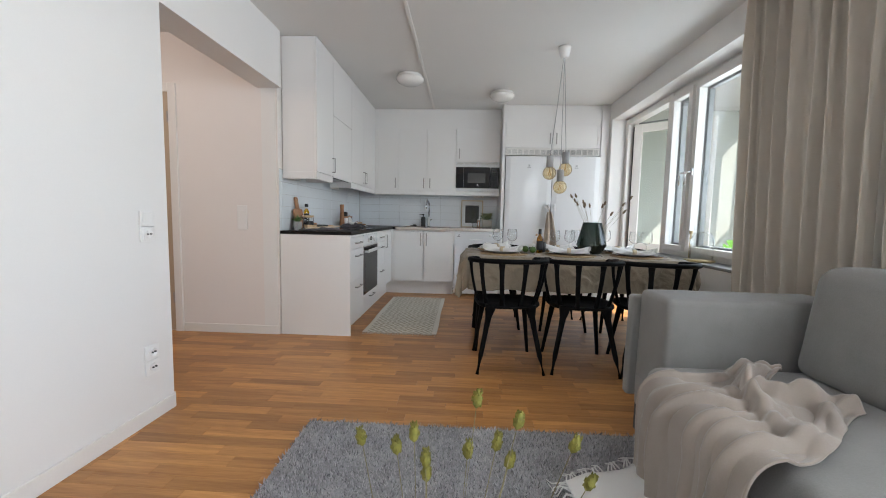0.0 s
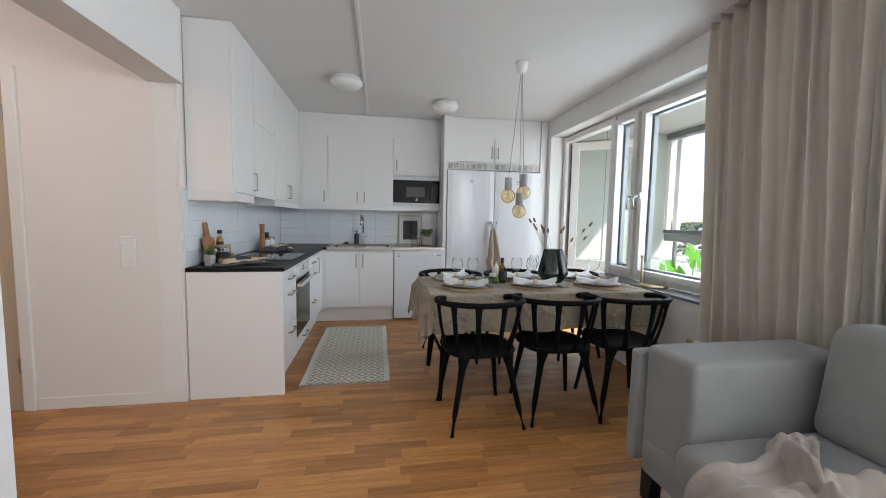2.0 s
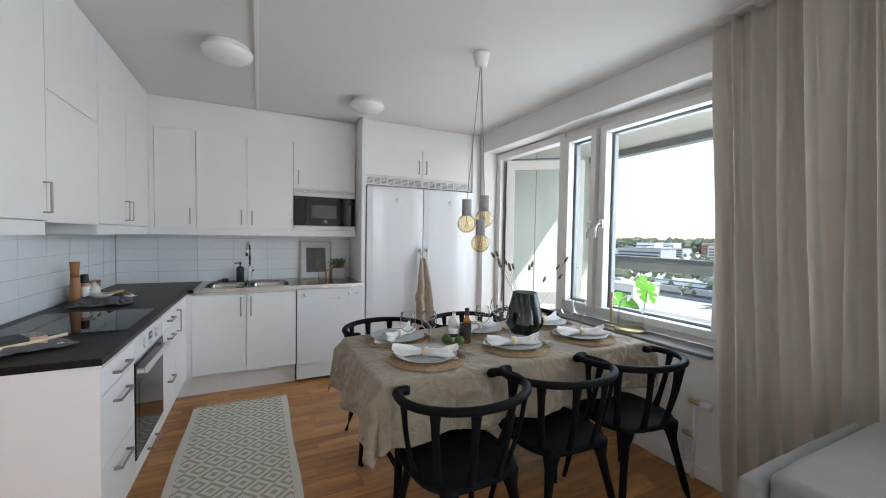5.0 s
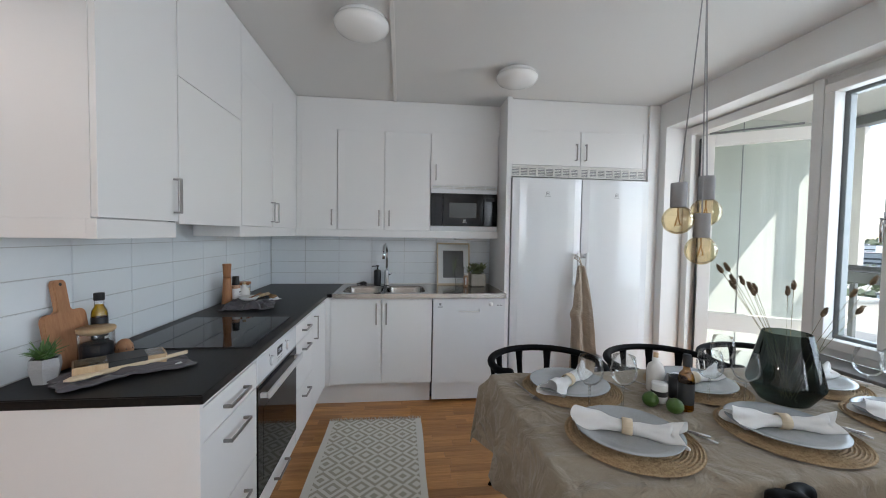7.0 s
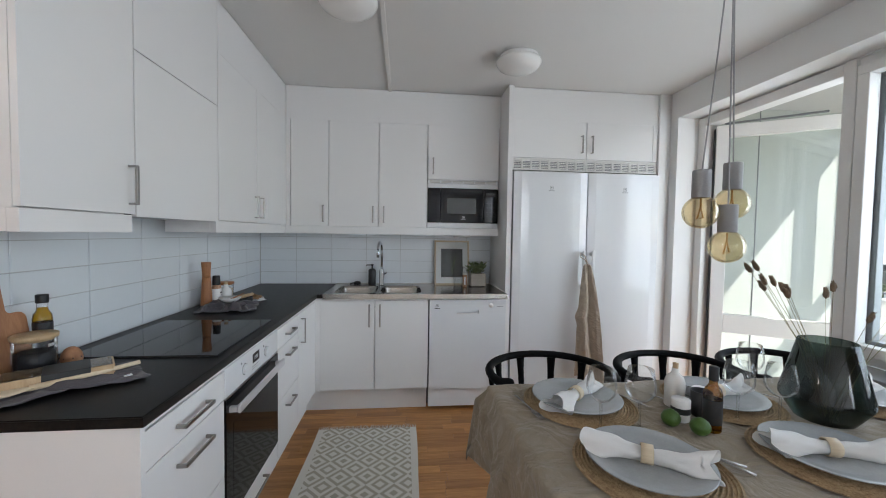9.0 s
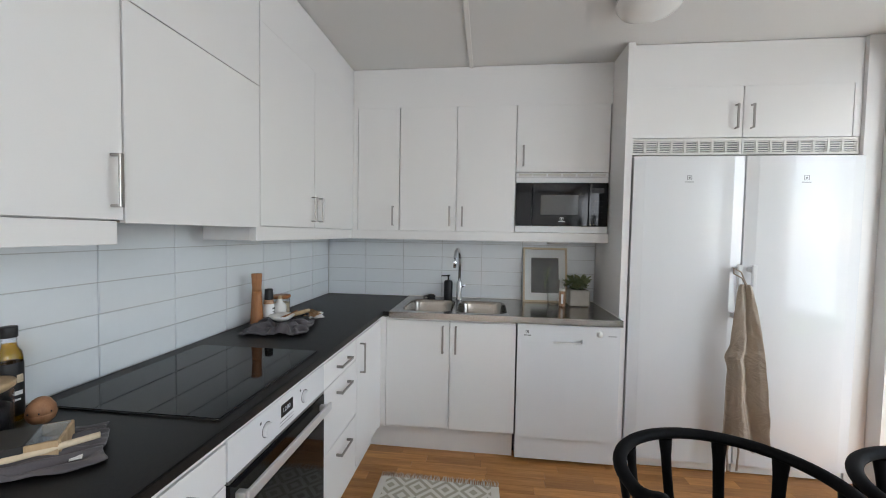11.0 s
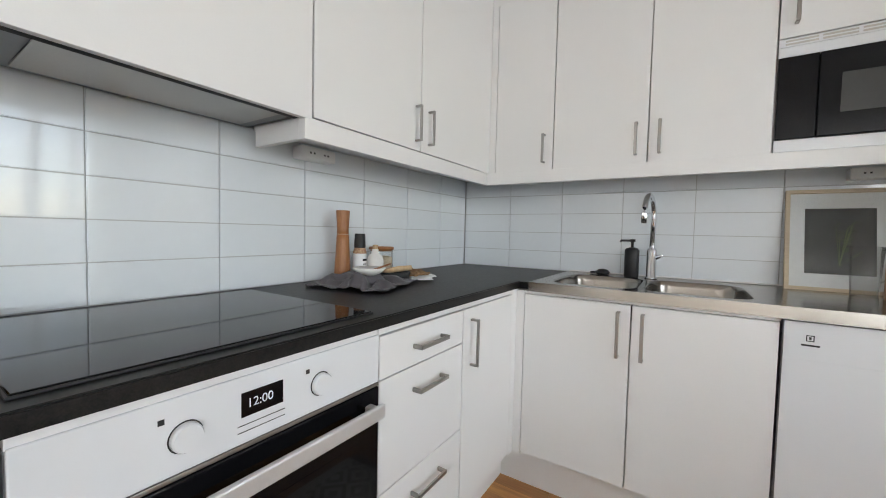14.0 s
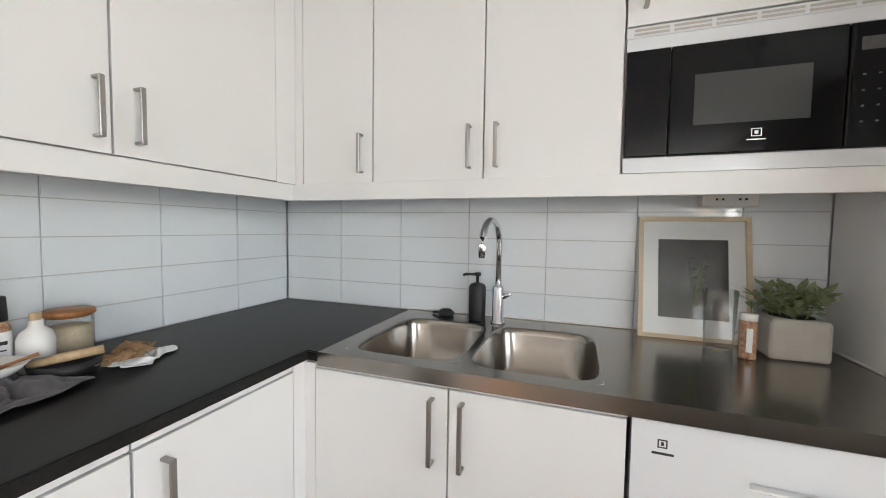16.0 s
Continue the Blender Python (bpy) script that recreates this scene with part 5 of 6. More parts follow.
        part("fruit", lathe([(0, 0), (0.012, 0.002), (0.022, 0.009), (0.028, 0.022), (0.028, 0.031), (0.021, 0.044), (0.010, 0.051), (0.004, 0.053), (0.0, 0.056)], 20), "lime", lm, "", True)
    else:
        copy_thing(lm, pose(x, y, TT, 0, 0, r))

# pendant cluster
pdl = thing("pendant_lamp", "white pendant cluster with three amber globe bulbs", "lamp", (2.38, -2.16, H))
part("ceiling_rose", lathe([(0, -0.002), (0.052, -0.002), (0.050, -0.02), (0.036, -0.085), (0.033, -0.09), (0, -0.09)], 28), "plastic", pdl, "white ceiling cup", True)
for x, y, zb in ((-0.085, 0.0, 1.385), (0.055, 0.02, 1.42), (0.005, -0.02, 1.263)):
    dz = zb - H
    part("cord", tube([(x * 0.08, y * 0.1, -0.088), (x * 0.5, y * 0.5, (dz + 0.22 - 0.088) / 2), (x, y, dz + 0.205)], 0.0028, 6), "concrete", pdl, "grey textile cord")
    part("lamp_holder", lathe([(0, dz + 0.208), (0.029, dz + 0.208), (0.030, dz + 0.204), (0.030, dz + 0.112), (0.027, dz + 0.110), (0, dz + 0.110)], 24, (x, y, 0)), "concrete", pdl, "grey concrete lamp holder", True)
    R, cz = 0.0585, dz + 0.0585
    pr = [(R * math.sin(a), cz - R * math.cos(a)) for a in np.linspace(0, 2.65, 14)] + [(0.02, cz + 0.06)]
    b = part("bulb", lathe([(max(r, 0.0), z) for r, z in pr] + [(0.0185, cz + 0.06)] + [(max(r - 0.0012, 0.0), z + 0.0006) for r, z in reversed(pr[1:-1])] + [(0.0, pr[0][1] + 0.0012)], 32, (x, y, 0)), "amber", pdl, "amber glass globe bulb", True)
    part("filament", tube([(x, y, cz + 0.05), (x, y, cz + 0.02), (x + 0.012, y, cz - 0.02), (x - 0.012, y, cz - 0.025), (x, y, cz + 0.02)], 0.003, 6), "filament", b)

cl = thing("ceiling_lamp", "round white opal glass ceiling lamp", "lamp", (0.955, -1.51, H), "ceiling lamps")
part("shade", lathe([(0.132, -0.028), (0.142, -0.030), (0.145, -0.045), (0.128, -0.072), (0.085, -0.094), (0.035, -0.102), (0, -0.103)], 40), "opal", cl, "opal glass shade", True)
part("base", lathe([(0, -0.001), (0.12, -0.001), (0.125, -0.004), (0.128, -0.028), (0.0, -0.03)], 40), "plastic", cl, "white base plate", True)
copy_thing(cl, pose(1.965, -0.985, H))


# ---- floor textiles ----
def sheet_box(x0, x1, y0, y1, z, wav):
    return sheet(24, 40, lambda u, v: (x0 + (x1 - x0) * u + 0.004 * math.sin(v * 9), y0 + (y1 - y0) * v + 0.004 * math.sin(u * 5), z + wav * noise.noise(Vector((u * 3, v * 5, 0)))))


rg = thing("kitchen_rug", "woven cream rug with grey diamond pattern", "rug", (0, 0, 0))
r_ = part("weave", sheet_box(0.675, 1.335, -2.315, -0.835, 0.0075, 0.001), "rug", rg)
thicken(r_, 0.006, -1)
for yy, sg in ((-0.835, 1), (-2.315, -1)):
    bm = bmesh.new()
    for i in range(66):
        x = 0.68 + i * 0.65 / 65
        tube([(x, yy, 0.005), (x + rs.uniform(-0.006, 0.006), yy + sg * 0.03, 0.004), (x + rs.uniform(-0.01, 0.01), yy + sg * rs.uniform(0.045, 0.06), 0.003)], [0.003, 0.002, 0.001], 4, bm=bm)
    part("fringe", bm, "rugwool", rg, "short cream fringe")["kind"] = "stuff"

cp_ = thing("carpet", "grey mottled deep-pile carpet in front of the sofa", "carpet", (0, 0, 0))
part("backing", box(0.815, 2.75, -6.3, -3.80, 0.001, 0.012), "shag", cp_)
vts, fcs = [], []
for i in range(42000):
    x, y = rs.uniform(0.81, 2.6), rs.uniform(-5.0, -3.79)
    dx, dy, h = rs.uniform(-0.012, 0.012), rs.uniform(-0.012, 0.012), rs.uniform(0.020, 0.030)
    b = len(vts)
    w = 0.0028
    a = rs.uniform(0, 3.14)
    vts += [(x - w * math.cos(a), y - w * math.sin(a), 0.008), (x + w * math.cos(a), y + w * math.sin(a), 0.008), (x + dx, y + dy, h)]
    fcs.append((b, b + 1, b + 2))
me = bpy.data.meshes.new("pile")
me.from_pydata(vts, [], fcs)
me.materials.append(M["pile"])
o = tagged(new("pile", me), kind="stuff")
o.parent = cp_

# ---- sofa, blanket, throw, curtains ----
sf = thing("sofa", "light grey fabric sofa on black legs", "sofa", (0, 0, 0))


def soft_box(x0, x1, y0, y1, z0, z1, bev, puff=0.0, slope=0.0):
    bm = box(x0, x1, y0, y1, z0, z1, bev, 4)
    bmesh.ops.subdivide_edges(bm, edges=[e for e in bm.edges if e.calc_length() > 0.12], cuts=4, use_grid_fill=True)
    c = Vector(((x0 + x1) / 2, (y0 + y1) / 2, (z0 + z1) / 2))
    hx, hy, hz = (x1 - x0) / 2, (y1 - y0) / 2, (z1 - z0) / 2
    for v in bm.verts:
        q = v.co - c
        ex, ey, ez = q.x / hx, q.y / hy, q.z / hz
        v.co.z += puff * (1 - ex * ex) * (1 - ey * ey) * (1 if ez > 0 else 0)
        v.co += Vector((0.006 * noise.noise(v.co * 4), 0.006 * noise.noise(v.co * 4 + Vector((5, 0, 0))), 0.005 * noise.noise(v.co * 5)))
        v.co.x += slope * (v.co.z - z0)
    return bm


part("base", soft_box(2.42, 3.20, -6.1, -3.70, 0.13, 0.30, 0.02), "sofa", sf, "", True)
part("arm", soft_box(2.425, 3.20, -3.95, -3.68, 0.18, 0.708, 0.028), "sofa", sf, "", True)
part("arm_panel", soft_box(2.395, 3.19, -3.675, -3.62, 0.16, 0.672, 0.016), "sofa", sf, "", True)
part("backrest", soft_box(2.98, 3.21, -6.1, -3.96, 0.30, 0.70, 0.05), "sofa", sf, "", True)
part("seat_cushion", soft_box(2.33, 3.0, -5.0, -3.96, 0.28, 0.435, 0.055, 0.03), "sofa", sf, "", True)
part("seat_cushion", soft_box(2.33, 3.0, -6.05, -5.01, 0.28, 0.435, 0.055, 0.03), "sofa", sf, "", True)
part("back_cushion", soft_box(2.89, 3.09, -4.98, -3.985, 0.43, 0.875, 0.06, 0.02, 0.15), "sofa", sf, "", True)
part("back_cushion", soft_box(2.89, 3.09, -6.04, -5.0, 0.43, 0.875, 0.06, 0.02, 0.15), "sofa", sf, "", True)
for x, y in ((2.46, -3.72), (3.12, -3.72), (2.46, -6.0), (3.12, -6.0)):
    part("leg", box(x - 0.03, x + 0.03, y - 0.03, y + 0.03, 0.0, 0.135, 0.004), "black", sf, "black square leg")


def blanket_shape():
    """Gathered in a heap on the seat, from which loose folds run over the front edge."""
    rb = random.Random(31)
    runs = [(0.06 + 0.13 * k + rb.uniform(-0.045, 0.045), rb.choice((0.026, 0.036, 0.060)), rb.uniform(0.016, 0.044), rb.uniform(0, 6.28), rb.uniform(-0.24, 0.24)) for k in range(8)]
    rolls = [(0.03, 0.045, 0.030, 0.22), (0.13, 0.048, 0.044, -0.20), (0.25, 0.040, 0.036, 0.26), (0.36, 0.036, 0.026, -0.22)]

    def fn(u, v):
        s, w = u * 0.90, v - 0.5
        far = min(1, u / 0.5)
        far = far * far * (3 - 2 * far)
        y = -4.25 - w * (0.34 + 0.18 * far + 0.03 * math.sin(u * 11)) - 0.18 * far + 0.10 * max(0, u - 0.5)
        go = min(1, max(0, (u - 0.24 - 0.12 * v) / 0.22))
        go = go * go * (3 - 2 * go)
        vv = v + 0.13 * noise.noise(Vector((u * 2.6, v * 1.6, 3)))
        run = sum(a * math.exp(-((vv - c - lean * (u - 0.5) - 0.025 * math.sin(u * 7 + p)) / wd) ** 2) for c, wd, a, p, lean in runs)
        roll = sum(a * math.exp(-((u - c - bow * (v - 0.5) - 0.06 * math.sin(v * 6 + c * 40) - 0.035 * noise.noise(Vector((u * 4, v * 4, 8)))) / wd) ** 2) for c, wd, a, bow in rolls)
        lump = 0.020 * math.exp(-((u - 0.17) / 0.15) ** 2 - ((v - 0.45) / 0.33) ** 2)
        crumple = 0.012 * noise.noise(Vector((u * 9, v * 8, 5))) + 0.004 * noise.noise(Vector((u * 21, v * 19, 6)))
        fold = go * run + (1 - go) * (roll + 0.35 * run) + crumple * (1 - 0.5 * go) - 0.012
        rim = min(1, min(v, 1 - v) / 0.05)
        fold = max(-0.010, fold * (0.25 + 0.75 * rim))
        edge = 0.46
        if s < edge:
            x = 2.72 - s * 0.80 + (1 - s / edge) * (0.07 * math.sin(v * 7 + 1) - 0.03)
            return (x, y, 0.472 + lump * rim + fold)
        d = s - edge
        a = min(d / 0.10, math.pi / 2)
        x = 2.335 - 0.10 * math.sin(a) - max(-0.006, fold) * 0.9 * min(1, d / 0.1)
        z = 0.482 - 0.10 * (1 - math.cos(a)) - max(0, d - 0.157) + fold * max(0, 1 - d / 0.1)
        return (x, y, max(z, 0.045))
    return sheet(130, 150, fn)


bl = tagged(part("blanket", blanket_shape(), "blanket", None, "", True), "crumpled taupe wool blanket draped over the sofa seat", "blanket")
thicken(bl, 0.007, 1.0)


def throw_shape():
    def fn(u, v):
        x = 1.99 + 0.42 * u + 0.06 * (v - 0.5)
        y = -4.20 - 0.55 * v + 0.18 * u
        return (x, y, 0.040 + 0.018 * (1 + noise.noise(Vector((u * 4, v * 4, 2)))) + 0.01 * math.sin(u * 9 + v * 5))
    return sheet(26, 30, fn)


tw = thing("throw", "white fringed throw lying on the carpet", "throw", (0, 0, 0))
t_ = part("cloth", throw_shape(), "napkin", tw, "", True)
thicken(t_, 0.006, 1.0)
bm = bmesh.new()
for i in range(34):
    v = i / 33
    x, y = 1.99 + 0.06 * (v - 0.5), -4.20 - 0.55 * v
    tube([(x + 0.005, y, 0.052), (x - 0.025, y + rs.uniform(-0.02, 0.02), 0.056), (x - 0.05, y + rs.uniform(-0.03, 0.03), 0.040), (x - 0.065, y + rs.uniform(-0.04, 0.04), 0.034)], [0.0035, 0.003, 0.0025, 0.0012], 5, bm=bm)
for i in range(24):
    u = i / 23
    x, y = 1.96 + 0.42 * u, -4.20 + 0.18 * u
    tube([(x, y - 0.004, 0.052), (x + rs.uniform(-0.02, 0.02), y + 0.03, 0.056), (x + rs.uniform(-0.03, 0.03), y + 0.062, 0.036)], [0.0035, 0.003, 0.0012], 5, bm=bm)
part("fringe", bm, "napkin", tw, "knotted white fringe", True)


def curtain_shape(yt0, yb0, yt1, yb1, x, folds, amp, seed):
    """Pleats of uneven width, gathered tight at the tape and opening towards the hem."""
    def fn(u, v):
        z = 0.015 + (H - 0.02 - 0.015) * v
        ya, yb = yb0 + (yt0 - yb0) * v, yb1 + (yt1 - yb1) * v
        wob = noise.noise(Vector((u * 6, v * 0.9, seed))) * 2.4 + noise.noise(Vector((u * 2.5, 0, seed + 6))) * 2.5
        ph = u * folds * 2 * math.pi + wob
        a = amp * (0.70 + 0.40 * (1 - v)) * (1 + 0.55 * noise.noise(Vector((u * 7, v * 0.8, seed + 3))))
        pleat = math.copysign(abs(math.sin(ph)) ** 0.72, math.sin(ph))
        fine = 0.35 * amp * math.sin(2.0 * ph + 1 + 2 * noise.noise(Vector((u * 9, v, seed)))) * (0.35 + 0.65 * v ** 3)
        sag = 0.004 * noise.noise(Vector((u * 30, v * 9, seed + 2)))
        return (x + a * pleat + fine + sag, ya + (yb - ya) * u + 0.016 * math.cos(ph), z)
    return sheet(300, 40, fn)


c_ = tagged(part("curtain", curtain_shape(-3.03, -3.16, -3.88, -3.98, 3.288, 8.5, 0.044, 2), "curtain", None, "", True), "full-length beige linen curtain in deep folds", "curtain", "curtains")
thicken(c_, 0.0015)
c_ = tagged(part("curtain", curtain_shape(-3.84, -3.92, -4.47, -4.47, 3.305, 5.5, 0.030, 8), "sheer", None, "", True), "pale sheer curtain hanging beside the sofa", "curtain", "curtains")
thicken(c_, 0.001)
structure("curtain_rail", box(3.25, 3.33, -7.2, -3.0, H - 0.006, H - 0.0005, 0.001), "trim", "flat white curtain rail on the ceiling", "curtain rail")

# pipe and valve below the sill
rp = thing("radiator_valve", "white radiator pipes with brass thermostat valve", "radiator valve", (3.36, -2.95, 0.0))
part("pipe", tube([(0.0, 0.0, 0.0), (0.0, 0.0, 0.44)], 0.009, 10), "trim", rp, "", True)
part("pipe", tube([(0.0, 0.06, 0.0), (0.0, 0.06, 0.24), (0.0, 0.03, 0.245)], 0.009, 10), "trim", rp, "", True)
for z, yy in ((0.44, 0.0), (0.245, 0.03)):
    part("valve_body", tube([(0.0, yy - 0.03, z), (0.0, yy + 0.03, z)], 0.014, 10), "brass", rp, "brass valve", True)
part("valve_knob", tube([(0.0, -0.03, 0.44), (0.0, -0.085, 0.44)], [0.019, 0.022], 16), "plastic", rp, "white thermostat knob", True)

# sill objects
SZ = 0.7225
cd = thing("candlestick", "slim turned brass candlestick on the sill", "candlestick", (3.47, -2.275, SZ))
pr = [(0, 0), (0.045, 0), (0.047, 0.004), (0.02, 0.009), (0.006, 0.014)]
for i in range(9):
    z = 0.02 + i * 0.022
    pr += [(0.006, z), (0.0105, z + 0.008), (0.0105, z + 0.012), (0.006, z + 0.02)]
pr += [(0.013, 0.222), (0.015, 0.245), (0.010, 0.246), (0.0, 0.238)]
part("stick", lathe(pr, 18), "brass", cd, "", True)
cdm = thing("glass_dome", "clear glass cloche on a pale wooden base", "cloche", (3.465, -2.44, SZ))
part("base", lathe([(0, 0), (0.098, 0), (0.10, 0.004), (0.10, 0.014), (0.096, 0.018), (0, 0.018)], 36), "brass", cdm, "round brass-coloured base", True)
part("dome", lathe([(0.082, 0.0185), (0.082, 0.16), (0.076, 0.195), (0.058, 0.225), (0.03, 0.242), (0, 0.247)], 40), "crystal", cdm, "clear glass dome", True).visible_shadow = False

# dried wheat in the floor vase
dried_bunch("dried_wheat", "olive green dried wheat heads on pale stems", (1.52, -5.02, 0.012), [(-0.16, 0.17, 0.56), (-0.09, 0.17, 0.545), (-0.056, 0.17, 0.573), (0.05, 0.17, 0.543), (0.105, 0.17, 0.563), (0.13, 0.17, 0.527), (0.145, 0.17, 0.61), (0.253, 0.17, 0.568), (0.284, 0.17, 0.492), (-0.03, 0.17, 0.49), (-0.032, 0.17, 0.52), (0.065, 0.17, 0.65)], "wheat", 0.040, 0.0105)
fv = thing("floor_vase", "slender clear glass vase on the carpet", "vase", (1.52, -5.02, 0.0125))
part("glass", lathe([(0, 0), (0.055, 0), (0.06, 0.006), (0.06, 0.26), (0.057, 0.26), (0.056, 0.012), (0, 0.01)], 28), "clear", fv, "", True)


# ---- things on the worktop ----
cbd = thing("cutting_board", "beech cutting board leaning on the tiles", "cutting board", (0.058, -2.17, CT + 0.002))


def board_shape():
    """Board with rounded shoulders, a grip and a hole."""
    pts = []

    def arc(cx, cz, r, a0, a1, n=6):
        for k in range(n + 1):
            a = math.radians(a0 + (a1 - a0) * k / n)
            pts.append((cx + r * math.cos(a), cz + r * math.sin(a)))

    arc(0.072, 0.012, 0.012, -90, 0, 3)
    arc(0.059, 0.165, 0.025, 0, 90)
    arc(0.040, 0.205, 0.015, 270, 180, 4)
    arc(0.010, 0.284, 0.015, 0, 90)
    n = len(pts)
    pts += [(-x, z) for x, z in reversed(pts)]
    bm = bmesh.new()
    f = [bm.verts.new((0.009, x, z)) for x, z in pts]
    b = [bm.verts.new((-0.009, x, z)) for x, z in pts]
    bm.faces.new(f)
    bm.faces.new(list(reversed(b)))
    for k in range(len(pts)):
        j = (k + 1) % len(pts)
        bm.faces.new((f[k], b[k], b[j], f[j]))
    bmesh.ops.recalc_face_normals(bm, faces=list(bm.faces))
    bmesh.ops.bevel(bm, geom=[e for e in bm.edges if e.verts[0].co.x == e.verts[1].co.x], offset=0.003, segments=2, affect="EDGES")
    return bm


lean = pose(0, 0, 0, 0, -9, 0)
bm = board_shape()
bmesh.ops.transform(bm, matrix=lean, verts=list(bm.verts))
part("board", bm, "beech", cbd)
bm = lathe([(0, 0), (0.006, 0.0)], 14)
bmesh.ops.transform(bm, matrix=lean @ Matrix.Translation((0.0096, 0, 0.283)) @ Matrix.Rotation(math.pi / 2, 4, "Y"), verts=list(bm.verts))
part("hole", bm, "gap", cbd, "dark hanging hole")

ol = thing("oil_bottle", "golden oil bottle with black cap and label", "bottle", (0.072, -2.072, CT))
part("glass", lathe([(0, 0), (0.0227, 0), (0.0244, 0.003), (0.0244, 0.162), (0.0223, 0.176), (0.0147, 0.188), (0.0139, 0.216)], 28), "clear", ol, "", True)
part("oil", lathe([(0, 0.004), (0.0218, 0.004), (0.0231, 0.007), (0.0231, 0.161), (0.0212, 0.174), (0.0136, 0.187), (0.0130, 0.196), (0, 0.196)], 28), "oil", ol, "golden cooking oil", True)
part("cap", lathe([(0.0155, 0.212), (0.0164, 0.214), (0.0164, 0.236), (0.0155, 0.239), (0, 0.239)], 24), "black", ol, "black cap", True)
lb = part("label", lathe([(0.0247, 0.018), (0.0249, 0.02), (0.0249, 0.148), (0.0247, 0.150)], 28), "label", ol, "black paper label", True)
part("label_line", box(0.0222, 0.0256, -0.010, 0.008, 0.070, 0.080, 0.0005), "paper", lb)
part("label_line", box(0.0222, 0.0256, -0.010, 0.004, 0.056, 0.061, 0.0005), "paper", lb)
part("label_mark", box(0.0222, 0.0256, -0.003, 0.010, 0.100, 0.120, 0.0005), "oats", lb)

jr = thing("storage_jar", "glass jar of dark beans with wooden lid", "jar", (0.125, -2.160, CT))
part("glass", lathe([(0, 0), (0.047, 0), (0.05, 0.003), (0.05, 0.118)], 32), "clear", jr, "", True)
part("beans", lathe([(0, 0.007), (0.0455, 0.007), (0.0455, 0.075), (0.035, 0.081), (0, 0.077)], 28), "beans", jr, "dark dried beans", True)
part("lid", lathe([(0, 0.112), (0.044, 0.113), (0.045, 0.119), (0.053, 0.120), (0.054, 0.130), (0.052, 0.133), (0, 0.133)], 32), "oakplain", jr, "round wooden lid", True)

eg = thing("egg_timer", "wooden egg-shaped kitchen timer", "timer", (0.15, -2.065, CT))
part("shell", lathe([(0, 0), (0.016, 0.001), (0.025, 0.010), (0.029, 0.022), (0.029, 0.026), (0.0285, 0.0265), (0.0292, 0.027), (0.026, 0.043), (0.018, 0.057), (0.008, 0.064), (0, 0.065)], 26), "beech", eg, "", True)
for k in range(8):
    a = k * math.pi / 4
    part("mark", box(0.0288 * math.cos(a) - 0.001, 0.0288 * math.cos(a) + 0.001, 0.0288 * math.sin(a) - 0.001, 0.0288 * math.sin(a) + 0.001, 0.030, 0.034), "label", eg)

tr_ = thing("gift_box", "pale wooden tray box with black paper sleeve", "box", (0.255, -2.235, CT + 0.016), turn=-52)
bm = box(-0.048, 0.048, -0.115, 0.115, 0.0, 0.006, 0.001)
for s in (-1, 1):
    box(s * 0.048 - 0.003, s * 0.048 + 0.003, -0.115, 0.115, 0.0, 0.034, 0.001, bm=bm)
    box(-0.045, 0.045, s * 0.115 - 0.003, s * 0.115 + 0.003, 0.0, 0.034, 0.001, bm=bm)
part("tray", bm, "oakplain", tr_)
part("sleeve", box(-0.0525, 0.0525, -0.035, 0.065, -0.001, 0.0365, 0.002), "label", tr_, "black paper sleeve")
g = part("film", box(-0.046, 0.046, -0.113, 0.113, 0.0345, 0.0352), "clear", tr_, "clear film cover")


def crumpled(w, d, h, seed, scale=7.0):
    def fn(u, v):
        x, y = (u - 0.5) * w, (v - 0.5) * d
        n = 0.8 * noise.noise(Vector((u * scale * 0.6, v * scale * 0.6, seed))) + 0.8 * (0.5 - abs(noise.noise(Vector((u * scale, v * scale * 0.8, seed + 5)))) * 2)
        r = noise.noise(Vector((u * 3, v * 3, seed + 9)))
        e = min(u, v, 1 - u, 1 - v)
        return (x + 0.035 * r, y + 0.04 * noise.noise(Vector((u * 3, v * 3, seed + 13))), 0.003 + h * max(0, 0.45 + n) * min(1, 0.25 + e * 5))
    return sheet(48, 48, fn)


for label, at, w, d, h, turn, seed in (("crumpled dark grey kitchen towel on the worktop", (0.27, -2.24, CT + 0.001), 0.19, 0.33, 0.024, -45, 3.3), ("crumpled dark grey kitchen towel below the bowls", (0.232, -1.12, CT + 0.001), 0.30, 0.26, 0.036, 15, 6.1)):
    t = thing("kitchen_towel", label, "towel", at, "kitchen towels", turn=turn)
    c = part("cloth", crumpled(w, d, h, seed), "towel", t, "", True)
    thicken(c, 0.004, 1.0, 1)
    part("tag", box(w * 0.30, w * 0.42, d * 0.36, d * 0.42, 0.012, 0.014), "paper", t, "small white tag")

ws = thing("wooden_spoon", "long pale wooden spoon on the towel", "spoon", (0.335, -2.235, CT + 0.020), turn=-47)
part("grip", tube([(0, -0.12, 0.006), (0, 0.02, 0.012), (0, 0.115, 0.020)], [0.008, 0.007, 0.0065], 10), "ash", ws, "", True)
part("spoon_bowl", tube([(0, -0.20, 0.002), (0, -0.185, 0.003), (0, -0.155, 0.004), (0, -0.125, 0.006), (0, -0.11, 0.006)], [0.006, 0.020, 0.024, 0.014, 0.008], 14, flat=0.3), "ash", ws, "", True)


def potted(name, label, at, pot, soil_r, zt):
    p = thing(name, label, "plant", at)
    part("pot", pot, "concrete" if "grass" in name else "stonepot", p)
    part("soil", lathe([(0, zt), (soil_r, zt)], 20), "soil", p)
    return p


